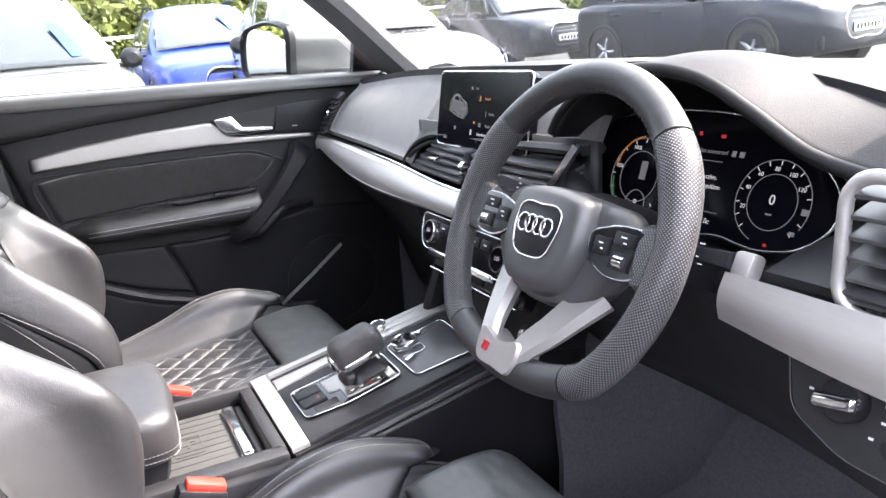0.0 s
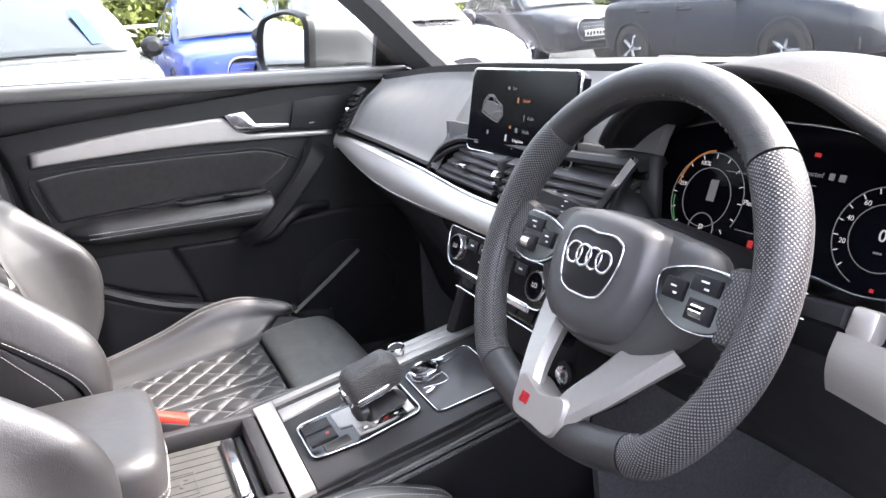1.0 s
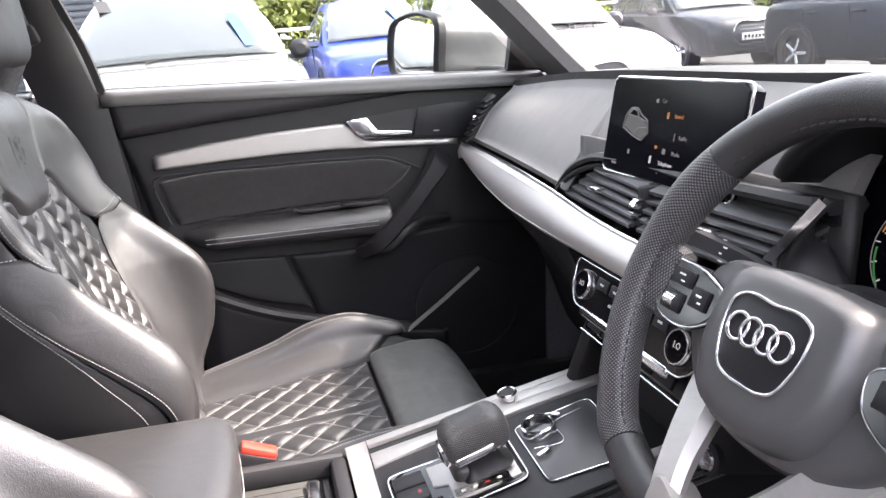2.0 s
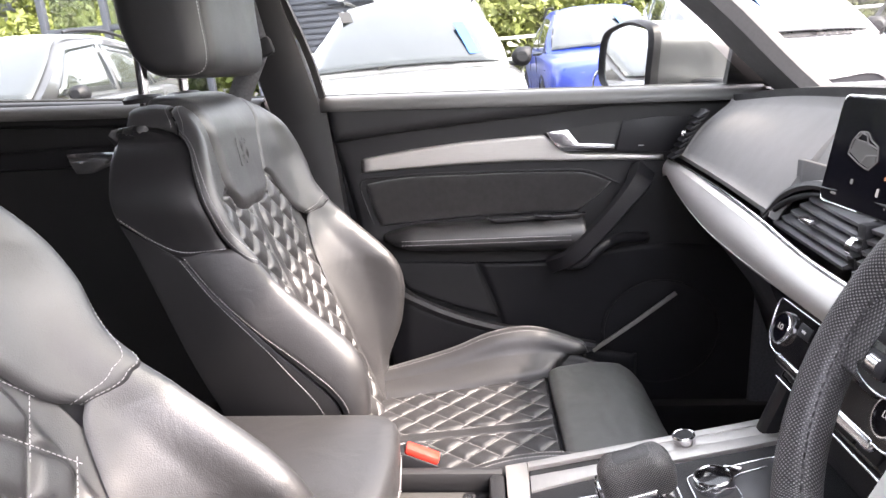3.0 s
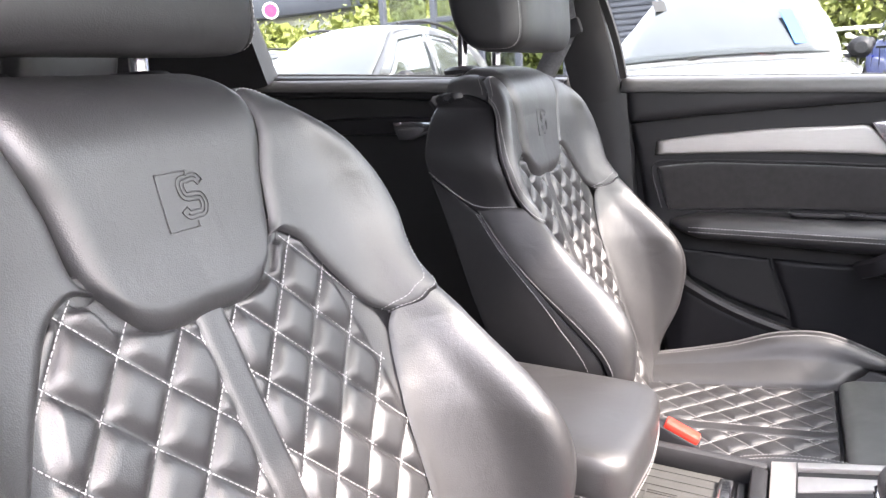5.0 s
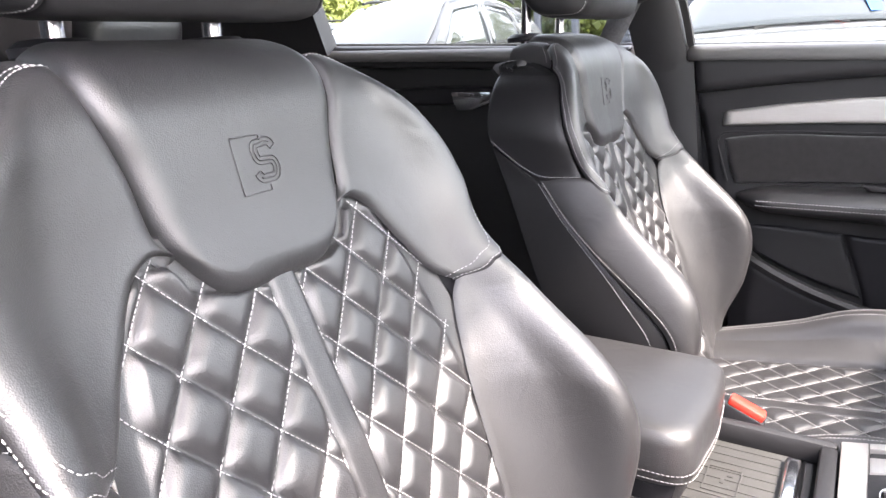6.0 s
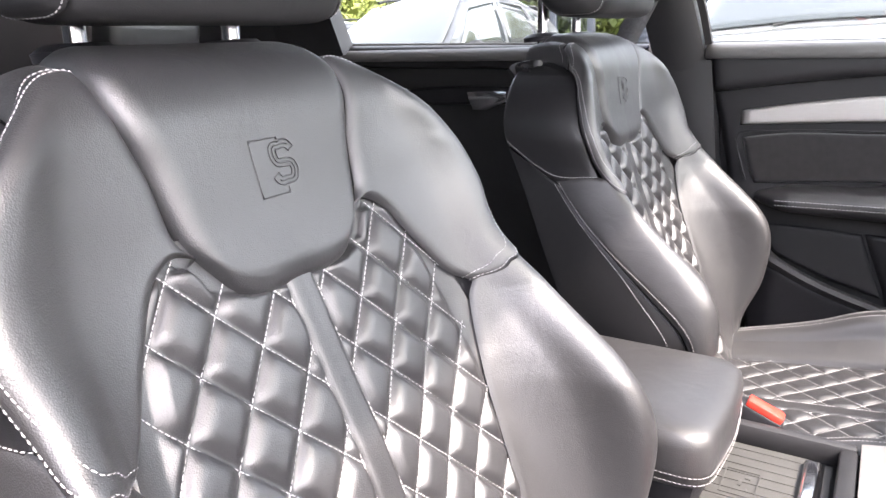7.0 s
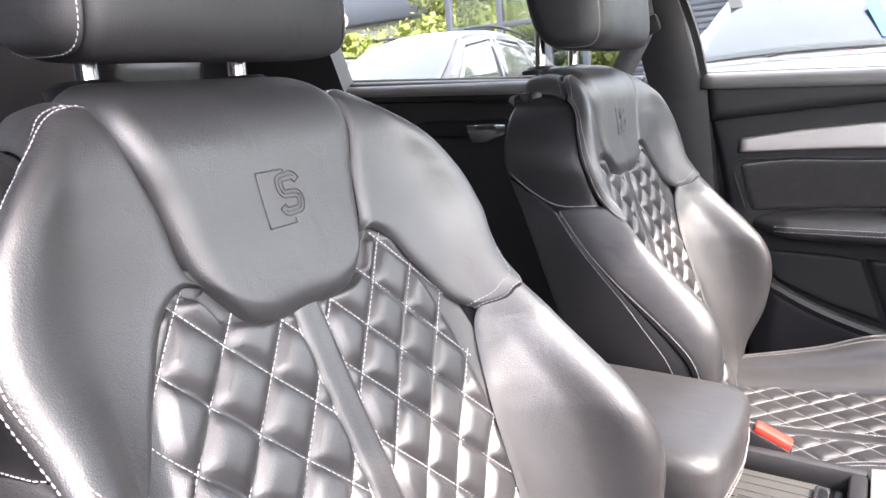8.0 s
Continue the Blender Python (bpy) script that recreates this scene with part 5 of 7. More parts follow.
stack("shaft_gaiter", [(scaled(kn, 0.85), 0.016), (scaled(kn, 0.62), 0.026), (scaled(kn, 0.55), 0.036), (scaled(kn, 0.56), 0.048)], LEATHERETTE_SHADED, gear, "black leather gaiter", 40, m=KM)
bm_ob("knob_trim", rbox_data((0.034, 0.008, 0.026), 0.003, 2, KM @ pose(0.0, -0.0475, 0.063)), CHROME, gear, "bright front trim")
bm_ob("park_button", rbox_data((0.022, 0.006, 0.018), 0.002, 2, KM @ pose(0.0, -0.0505, 0.063)), PIANO, gear, "black park button")
words("park_letter", "P", 0.011, KM @ pose(0.0, -0.0538, 0.063, 90), PRINT, gear)
bm_ob("release_button", rbox_data((0.008, 0.058, 0.014), 0.004, 3, KM @ pose(0.0265, -0.010, 0.058)), CHROME, gear, "silver release button")

# dial and touch pad
mmi = empty("control_dial", "chrome control dial beside a black touch pad", "control dial")
to = corners([(-0.028, 0.199), (-0.036, 0.304), (0.095, 0.299), (0.088, 0.197)], 0.010)
stack("touch_pad", [(to, 0.0), (to, 0.0045), (scaled(to, 0.98), 0.0055)], SATIN, mmi, "satin black touch pad", 60, m=K)
tube("pad_line", [tuple(K @ Vector((a, b, 0.0056))) for a, b in closed_line(to, 90)], 0.001, CHROME, mmi, closed=True)
tube("pad_line", [tuple(K @ Vector((a, b, 0.006))) for a, b in smooth_line([(0.024, 0.206), (0.03, 0.240), (-0.010, 0.246), (-0.020, 0.285)], 30)], 0.0007, CHROME, mmi)
lathe("dial", [(0.0205, 0.004), (0.0215, 0.012), (0.0205, 0.0185), (0.0185, 0.0195), (0.0172, 0.0185), (0.0168, 0.009)], K @ pose(-0.002, 0.223, 0), CHROME, mmi, "ribbed chrome ring", 48)
lathe("dial_face", [(0.0166, 0.006), (0.0166, 0.0125), (0.012, 0.0115), (0.001, 0.0112)], K @ pose(-0.002, 0.223, 0), PIANO, mmi, "", 36)
for a, b, rz in ((0.040, 0.211, 20), (-0.024, 0.250, -30)):
    bm_ob("toggle", rbox_data((0.006, 0.020, 0.006), 0.002, 2, K @ pose(a, b, 0.008, 0, 0, rz)), CHROME, mmi, "chrome toggle")
vol = empty("volume_knob", "small chrome volume knob on the console edge", "knob")
lathe("ring", [(0.013, 0.005), (0.0135, 0.014), (0.012, 0.016), (0.0106, 0.0155), (0.0105, 0.008)], K @ pose(-0.098, 0.218, 0), CHROME, vol, "", 36)
lathe("cap", [(0.0105, 0.008), (0.0105, 0.0148), (0.001, 0.0152)], K @ pose(-0.098, 0.218, 0), DARK, vol, "", 28)
ign = empty("ignition_button", "round silver start button below the wheel", "start button")
lathe("button", [(0.012, 0.0), (0.012, 0.006), (0.010, 0.008), (0.001, 0.0085)], pose(0.187, 0.715, 0.768, 90 - 10), CHROME, ign, "", 32)
lathe("bezel", [(0.016, -0.004), (0.016, 0.003), (0.0125, 0.004)], pose(0.187, 0.715, 0.768, 90 - 10), DARK, ign, "", 32)

# ---- passenger door ----
door = empty("passenger_door", "dark passenger door with suede insert, aluminium strip and armrest", "car door", "left doors")


def door_patch(name, bottom, right, top, left, x, material, parent, high=0.004, reach=0.012, sink=0.002, thick=0.01, label="", nu=40, nv=24, fx=None, rows=()):
    """A padded panel of the door between lines of (y, z); x: its depth, or fx(y, z)."""
    D = coons(bottom, right, top, left, nu, nv)
    X = (fx(D[..., 0], D[..., 1]) if fx else 0 * D[..., 0] + x)
    P = puff(np.stack([X, D[..., 0], D[..., 1]], -1), high, reach, sink)
    v, f = slab(P, thick)
    return mesh_ob(name, v, f, material, parent, label), P


# rear edge of the door, from sill to floor
EDGE = [(0.190, 0.50), (0.135, 0.75), (0.088, 0.964), (0.060, 1.06)]
skin_x = lambda y, z: -0.782 + 0.012 * np.clip((z - 0.95) / 0.12, 0, 1) + 0.0 * y
door_patch("door_skin", [(0.190, 0.42), (0.6, 0.42), (1.00, 0.42)], [(1.00, 0.42), (1.00, 0.75), (0.98, 1.09)], [(0.055, 1.085), (0.5, 1.09), (0.98, 1.09)], [(0.200, 0.42), *EDGE[1:], (0.055, 1.085)], 0, SOFT, door, 0.003, 0.02, 0.004, 0.03, "dark moulded door skin", 60, 50, skin_x)
door_patch("sill_pad", [(0.075, 1.012), (0.25, 1.034), (0.46, 1.054), (0.70, 1.076), (0.95, 1.090)], [(0.95, 1.090), (0.955, 1.10)], [(0.060, 1.102), (0.46, 1.101), (0.70, 1.100), (0.955, 1.10)], [(0.075, 1.012), (0.060, 1.102)], -0.766, SOFT, door, 0.022, 0.022, 0.004, 0.02, "soft dark sill pad", 70, 20)
tube("window_seal", [(-0.783, y, 1.104) for y in np.linspace(0.058, 0.95, 12)], 0.006, RUBBER, door, "black window seal")
# paler than the door pad: sky sheen on its top edge, put into the colour
SILL_LIT = mat("grained_sill_skin_lit", (0.07, 0.07, 0.07), 0.45, spec=0.6, var=0.12, scale=40, bump=0.2, bscale=900)


def sill_cap(y0, y1, parent):
    """Rounded grained ledge along the foot of a side window, coloured paler for sky light on the pad's top."""
    P = np.stack([np.stack([np.full(30, x), np.linspace(y0, y1, 30), np.full(30, z)], -1) for x, z in ((-0.7385, 1.078), (-0.7395, 1.088), (-0.743, 1.097), (-0.752, 1.104), (-0.780, 1.108))], 1)
    v, f = slab(P, 0.006, 1)
    mesh_ob("sill_cap", v, f, SILL_LIT, parent, "grained ledge under the window, sky light put into its grey")


sill_cap(0.062, 0.93, door)
A = smooth_line([(0.131, 0.949), (0.35, 0.961), (0.56, 0.963), (0.748, 0.960)], 60)
B = np.stack([A[:, 0], np.interp(A[:, 0], [0.124, 0.237, 0.351, 0.505, 0.545, 0.56, 0.748], [0.978, 0.997, 1.011, 1.022, 0.985, 0.981, 0.972])], 1)
D2 = A[:, None] + (B - A)[:, None] * np.linspace(0, 1, 12)[None, :, None]
P = puff(np.stack([-0.773 + 0 * D2[..., 0], D2[..., 0], D2[..., 1]], -1), 0.005, 0.006, 0.004)
v, f = slab(P, 0.008)
mesh_ob("aluminium_strip", v, f, ALU, door, "tapered brushed aluminium strip")
DX = Matrix(((0, 0, 1, 0), (1, 0, 0, 0), (0, 1, 0, 0), (0, 0, 0, 1)))   # flat (y, z) outlines, depth towards the cabin
bowl = [(0.556, 1.028), (0.600, 1.034), (0.658, 1.042), (0.650, 1.015), (0.645, 0.986), (0.60, 0.985), (0.556, 0.986)]
bm_ob("handle_bowl", prism(bowl, 0.006, Matrix.Translation((-0.776, 0, 0)) @ DX), RUBBER, door, "dark handle recess")
lever = [(0.509, 1.024), (0.552, 1.029), (0.574, 1.001), (0.646, 0.997), (0.646, 0.986), (0.585, 0.984), (0.541, 0.985), (0.528, 0.995)]
bm_ob("door_lever", prism(lever, 0.016, Matrix.Translation((-0.773, 0, 0)) @ DX, 0.004), CHROME, door, "satin chrome door lever")
tw = [(0.663, 1.042), (0.725, 1.048), (0.795, 1.048), (0.785, 1.02), (0.766, 0.977), (0.70, 0.979), (0.650, 0.982)]
bm_ob("tweeter_panel", prism(tw, 0.008, Matrix.Translation((-0.776, 0, 0)) @ DX, 0.002), DARK, door, "black tweeter cover")
for k in range(3):
    bm_ob("memory_mark", rbox_data((0.0008, 0.012 - 0.003 * k, 0.0015), 0, 1, pose(-0.7676, 0.700, 0.992 + 0.018 * k)), PRINT if k == 0 else DARK, door)
door_patch("suede_insert", [(0.165, 0.835), (0.35, 0.850), (0.575, 0.858)], [(0.575, 0.858), (0.63, 0.90), (0.645, 0.918)], [(0.136, 0.925), (0.20, 0.935), (0.35, 0.940), (0.50, 0.941), (0.60, 0.935), (0.645, 0.918)], [(0.165, 0.835), (0.150, 0.87), (0.136, 0.925)], -0.775, ALCANTARA, door, 0.006, 0.02, 0.004, 0.01, "dark grey suede insert", 60, 26)
tube("insert_edge", [(-0.774, a, b) for a, b in smooth_line([(0.150, 0.84), (0.140, 0.87), (0.128, 0.929), (0.20, 0.940), (0.35, 0.945), (0.50, 0.946), (0.60, 0.941), (0.66, 0.915)], 60)], 0.002, SOFT, door)
# armrest: a rounded bar that grows out of the panel
ys = np.linspace(0.172, 0.585, 50)
rings = []
for y in ys:
    k = min(1, (y - 0.165) / 0.07) ** 0.5
    zt, zb = 0.832 + 0.05 * (y - 0.17), 0.790 - 0.02 * (y - 0.17)
    zm, h = (zt + zb) / 2, (zt - zb) / 2 * k
    rings.append([(-0.782, y, zm - h), (-0.782 + 0.035 * k, y, zm - h * 1.02), (-0.782 + 0.068 * k, y, zm - h * 0.7), (-0.782 + 0.078 * k, y, zm - 0.1 * h), (-0.782 + 0.076 * k, y, zm + 0.45 * h), (-0.782 + 0.062 * k, y, zm + 0.9 * h), (-0.782 + 0.03 * k, y, zm + 1.05 * h), (-0.782, y, zm + 1.1 * h)])
v, f = loft(rings)
mesh_ob("armrest", v, f, LEATHER, door, "padded black leather armrest")
q = [np.array([(-0.7035, y, 0.8085 + 0.016 * (y - 0.17) + dz) for y in np.linspace(0.215, 0.56, 80)]) for dz in (0.0, 0.009)]
stitches("armrest_stitching", q, [np.tile((1.0, 0, 0.2), (80, 1))] * 2, door, 0.004, 0.002, 0.0008)
door_patch("switch_panel", [(0.40, 0.846), (0.575, 0.852)], [(0.575, 0.852), (0.588, 0.862)], [(0.385, 0.855), (0.588, 0.864)], [(0.40, 0.846), (0.385, 0.855)], -0.735, SOFT, door, 0.002, 0.004, 0.0, 0.012, "dark window switch panel", 20, 8)
rbox("window_switch", (0.014, 0.034, 0.008), (-0.722, 0.50, 0.860), DARK, door, "", 0.002)
rbox("switch_edge", (0.002, 0.020, 0.0016), (-0.714, 0.50, 0.862), CHROME, door, "", 0.0)
# pull handle
q = smooth_line([(-0.774, 0.706, 0.938), (-0.742, 0.692, 0.922), (-0.718, 0.655, 0.882), (-0.708, 0.602, 0.825), (-0.708, 0.550, 0.775), (-0.735, 0.518, 0.755)], 40)
v, f = sweep(q, [(-0.016, -0.011), (0.012, -0.013), (0.017, -0.002), (0.013, 0.010), (-0.013, 0.010), (-0.018, 0.0)], (1, 0, 0), np.interp(np.linspace(0, 1, 40), [0, 0.12, 0.3, 1], [1.55, 1.45, 1.1, 1.0]))
mesh_ob("pull_handle", v, f, DARK, door, "slanting black pull handle", auto=40)
v, f = sweep(smooth_line([(-0.735, 0.540, 0.756), (-0.715, 0.575, 0.762), (-0.715, 0.615, 0.795), (-0.74, 0.650, 0.806), (-0.775, 0.72, 0.800)], 24), round_shape(0.011, 8), (1, 0, 0))
mesh_ob("handle_foot", v, f, DARK, door)
# map pocket: raised lower panel whose upper edge sweeps down
P_TOP = [(0.128, 0.775), (0.165, 0.730), (0.213, 0.697), (0.297, 0.655), (0.40, 0.622), (0.474, 0.606), (0.611, 0.576), (0.70, 0.560)]
tl = smooth_line(P_TOP, 50)[:43]
for nm, dx, w in (("pocket_lip", 0.045, 0.009),):
    v, f = sweep([(-0.775 + dx * min(1, (a - 0.12) / 0.10), a, b) for a, b in tl], [(-0.012, -0.012), (0.004, -0.012), (0.010, 0.0), (0.006, 0.008), (-0.012, 0.008)], (0, 0, 1))
    mesh_ob(nm, v, f, SOFT, door, "dark pocket lip", auto=50)
door_patch("map_pocket", [(0.20, 0.42), (0.40, 0.42), (0.70, 0.42)], [(0.70, 0.42), (0.70, 0.555)], [(a, b - 0.006) for a, b in P_TOP], [(0.20, 0.42), (0.165, 0.60), (0.128, 0.769)], 0, DARK, door, 0.004, 0.02, 0.002, 0.01, "black map pocket", 50, 24, lambda y, z: -0.778 + 0.046 * np.clip((y - 0.12) / 0.10, 0, 1))
door_patch("ribbed_panel", [(0.215, 0.70), (0.30, 0.662), (0.41, 0.630)], [(0.41, 0.630), (0.365, 0.752)], [(0.185, 0.757), (0.27, 0.757), (0.365, 0.752)], [(0.215, 0.70), (0.185, 0.757)], -0.772, SOFT, door, 0.002, 0.004, 0.0, 0.006, "", 24, 16)
door_patch("lower_panel", [(0.38, 0.42), (1.0, 0.42)], [(1.0, 0.42), (0.985, 0.77)], [(0.385, 0.752), (0.5, 0.752), (0.72, 0.785), (0.985, 0.77)], [(0.38, 0.42), (0.42, 0.60), (0.37, 0.752)], -0.775, DARK, door, 0.001, 0.006, 0.0, 0.008, "black lower door panel", 40, 30)
# loudspeaker
spk = [(-0.770, 0.755 + 0.125 * math.cos(a), 0.590 + 0.115 * math.sin(a)) for a in np.linspace(0, 2 * math.pi, 61)[:-1]]
tube("speaker_ring", spk, 0.0015, DARK, door, closed=True, up=(1, 0, 0), label="round loudspeaker ring")
lathe("speaker_grille", [(0.118, 0.0), (0.118, 0.006), (0.06, 0.012), (0.001, 0.014)], Matrix.Translation((-0.776, 0.755, 0.590)) @ pose(0, 0, 0, 0, 90, 0), DARK, door, "black loudspeaker grille", 48)
v, f = sweep([(-0.722, 0.605, 0.570), (-0.728, 0.69, 0.628), (-0.735, 0.775, 0.690)], [(-0.003, -0.004), (0.003, -0.004), (0.004, 0.003), (-0.004, 0.003)], (1, 0, 0))
mesh_ob("bright_blade", v, f, ALU, door, "slim bright trim blade", auto=30)

# rear door
rear = empty("rear_passenger_door", "black rear door behind the passenger seat", "car door", "left doors")
Y = [(-1.05, 0.42), (-0.5, 0.42), (-0.02, 0.42)]
door_patch("door_skin", Y, [(-0.02, 0.42), (-0.05, 1.10)], [(-1.05, 1.12), (-0.5, 1.11), (-0.05, 1.10)], [(-1.05, 0.42), (-1.05, 1.12)], -0.785, SOFT, rear, 0.003, 0.02, 0.004, 0.03, "dark moulded rear door skin", 40, 30)
door_patch("sill_pad", [(-1.0, 1.06), (-0.5, 1.06), (-0.06, 1.05)], [(-0.06, 1.05), (-0.06, 1.105)], [(-1.0, 1.118), (-0.5, 1.113), (-0.06, 1.105)], [(-1.0, 1.06), (-1.0, 1.118)], -0.772, SOFT, rear, 0.016, 0.02, 0.003, 0.02, "", 40, 14)
door_patch("dark_strip", [(-0.80, 0.965), (-0.45, 0.975), (-0.16, 0.975)], [(-0.16, 0.975), (-0.16, 1.015)], [(-0.80, 1.0), (-0.45, 1.02), (-0.16, 1.015)], [(-0.80, 0.965), (-0.80, 1.0)], -0.775, DARK, rear, 0.004, 0.006, 0.003, 0.008, "dark door strip", 30, 10)
bm_ob("door_lever", prism([(-0.484, 1.006), (-0.425, 1.010), (-0.38, 1.008), (-0.38, 0.985), (-0.43, 0.964), (-0.468, 0.963), (-0.479, 0.985)], 0.012, Matrix.Translation((-0.776, 0, 0)) @ DX, 0.003), CHROME, rear, "satin chrome door lever")
sill_cap(-0.98, -0.06, rear)
tube("window_seal", [(-0.786, y, 1.119 - 0.014 * (y + 1.0)) for y in np.linspace(-1.0, -0.06, 10)], 0.006, RUBBER, rear)

# ---- shell of the cabin ----
def structure(ob, label):
    return tagged(ob, label, kind="structure")


CARPET_ROOF = mat("dark_headliner_cloth", (0.022, 0.022, 0.023), 0.95, scale=200, bump=0.4, bscale=1500, spec=0.2)
structure(rbox("floor", (1.66, 3.5, 0.05), (0, 0.1, 0.325), CARPET, None, "", 0.0), "black carpeted car floor")
structure(rbox("ceiling", (1.30, 2.35, 0.04), (0, -0.83, 1.56), CARPET_ROOF, None, "", 0.015), "dark cloth headliner")
structure(rbox("wall_front", (1.66, 0.04, 0.74), (0, 1.42, 0.70), CARPET, None, "", 0.0), "black footwell wall under the dashboard")
structure(rbox("wall_rear", (1.60, 0.05, 1.10), (0, -1.88, 0.90), SHELL, None, "", 0.02), "black rear bulkhead of the cabin")
structure(rbox("kick_panel", (0.05, 0.50, 0.76), (-0.79, 1.20, 0.71), CARPET, None, "", 0.01), "black footwell side panel")
structure(rbox("kick_panel", (0.05, 0.55, 0.72), (0.79, 1.16, 0.69), CARPET, None, "", 0.01), "black footwell side panel")
structure(rbox("door_sill", (0.10, 3.2, 0.12), (-0.80, 0.0, 0.37), DARK, None, "", 0.02), "black door sill trim")
structure(rbox("door_sill", (0.10, 3.2, 0.12), (0.80, 0.0, 0.37), DARK, None, "", 0.02), "black door sill trim")
structure(rbox("rear_side_wall", (0.06, 1.0, 0.72), (0.79, -0.60, 0.76), SOFT, None, "", 0.02), "dark rear door on the driver side")


# tunnel side and sloping toe board of the driver footwell
P = np.stack([np.stack([np.full(16, x), np.linspace(0.80, 1.42, 16), np.full(16, z)], -1) for x, z in ((0.10, 0.345), (0.135, 0.40), (0.140, 0.52), (0.118, 0.66), (0.06, 0.70))], 1)
v, f = slab(P, 0.012, -1)
structure(mesh_ob("tunnel_side", v, f, CARPET, None, "", auto=50), "dark carpet over the tunnel side")
P = np.stack([np.stack([np.linspace(0.12, 0.78, 12), np.full(12, y), np.full(12, z)], -1) for y, z in ((1.00, 0.352), (1.08, 0.385), (1.26, 0.56), (1.36, 0.70))], 1)
v, f = slab(P, 0.012)
structure(mesh_ob("toe_board", v, f, CARPET, None, "", auto=50), "dark carpeted sloping toe board")
floor_mat = empty("floor_mat", "dark grey textile floor mat in the driver footwell", "floor mat")
MAT_CLOTH = mat("grey_mat_pile", (0.20, 0.20, 0.216), 0.95, var=0.35, scale=120, bump=0.8, bscale=700, spec=0.15)
fo = corners([(0.18, 0.62), (0.19, 1.03), (0.66, 1.03), (0.70, 0.95), (0.69, 0.62)], 0.05)
stack("mat_body", [(fo, 0.352), (fo, 0.362), (scaled(fo, 0.985), 0.366)], MAT_CLOTH, floor_mat, "", 90)
tube("edging", [(a, b, 0.362) for a, b in closed_line(fo, 120)], 0.005, RUBBER, floor_mat, "black bound edge", closed=True)


def pillar(name, label, path, shape, material, up=(0, 1, 0)):
    v, f = sweep(smooth_line(path, 24), shape, up)
    return structure(mesh_ob(name, v, f, material, None, "", auto=50), label)


PB = [(-0.030, -0.050), (0.018, -0.052), (0.026, -0.02), (0.026, 0.02), (0.016, 0.046), (-0.030, 0.046)]
for s in (-1, 1):
    sh = [(s * -1 * a, b) for a, b in PB]
    pillar("b_pillar", "dark trim of the middle door pillar", [(s * 0.765, 0.02, 1.06), (s * 0.755, 0.005, 1.12), (s * 0.72, -0.05, 1.32), (s * 0.655, -0.115, 1.545)], [(-s * a * -1, b) for a, b in PB], SOFT)
    pillar("b_pillar", "dark lower pillar trim", [(s * 0.775, 0.10, 0.40), (s * 0.772, 0.05, 0.80), (s * 0.765, 0.020, 1.07)], [(s * a, b * 1.15) for a, b in PB], SOFT)
    pillar("a_pillar", "dark grey windscreen pillar trim", [(s * 0.705, 1.10, 1.01), (s * 0.695, 0.965, 1.11), (s * 0.668, 0.785, 1.265), (s * 0.625, 0.575, 1.415), (s * 0.588, 0.34, 1.555)], [(-0.068, -0.022), (0.062, -0.022), (0.074, 0.0), (0.055, 0.022), (-0.055, 0.022), (-0.074, 0.0)], HEADLINE, (0, 0.6, 0.8))
    pillar("roof_rail", "grey roof side rail", [(s * 0.585, 0.36, 1.55), (s * 0.64, 0.0, 1.56), (s * 0.65, -0.6, 1.56), (s * 0.62, -1.6, 1.52)], round_shape(0.045, 10), HEADLINE, (0, 0, 1))
    pillar("c_pillar", "dark rear window pillar", [(s * 0.762, -0.862, 1.09), (s * 0.735, -0.905, 1.25), (s * 0.66, -1.02, 1.52)], [(-0.03, -0.16), (0.02, -0.16), (0.03, 0.0), (0.02, 0.04), (-0.03, 0.04)] if s < 0 else [(-0.02, -0.16), (0.03, -0.16), (0.03, 0.04), (-0.02, 0.04)], SOFT)
structure(rbox("windscreen_header", (1.19, 0.26, 0.03), (0, 0.43, 1.492), CARPET_ROOF, None, "", 0.012, (-30, 0, 0)), "dark windscreen header trim")
structure(rbox("pillar_filler", (0.02, 0.34, 0.66), (-0.815, 0.08, 0.75), DARK, None, "", 0.004), "black weather seal behind the door gap")
# window frame blade on the pillar
pillar("pillar_edge", "pale grey window frame edge", [(-0.752, 0.066, 1.105), (-0.745, 0.054, 1.16), (-0.712, -0.004, 1.33), (-0.648, -0.07, 1.54)], [(-0.006, -0.007), (0.006, -0.007), (0.007, 0.006), (-0.006, 0.006)], DASHTOP)


def pane(name, label, corners, thick=0.004, material=GLASS):
    a, b, c, d = (np.array(p, float) for p in corners)
    s, t = np.linspace(0, 1, 12)[:, None, None], np.linspace(0, 1, 12)[None, :, None]
    P = (1 - s) * (1 - t) * a + s * (1 - t) * b + s * t * c + (1 - s) * t * d
    v, f = slab(P, thick)
    ob = structure(mesh_ob(name, v, f, material, None, "", auto=30), label)
    ob.visible_shadow = False
    return ob


pane("window_1", "clear glass of the passenger window", [(-0.775, 0.06, 1.09), (-0.775, 0.93, 1.09), (-0.665, 0.42, 1.54), (-0.665, -0.08, 1.55)])
pane("window_2", "clear glass of the rear door window", [(-0.780, -0.90, 1.10), (-0.780, -0.06, 1.09), (-0.68, -0.12, 1.54), (-0.68, -1.10, 1.53)])
pane("window_3", "clear glass windscreen", [(-0.70, 1.40, 1.055), (0.70, 1.40, 1.055), (0.58, 0.52, 1.465), (-0.58, 0.52, 1.465)])
pane("window_4", "dark tinted rear door glass", [(0.780, -0.06, 1.09), (0.780, -0.90, 1.10), (0.68, -1.10, 1.53), (0.68, -0.12, 1.54)], material=CAR_GLASS)
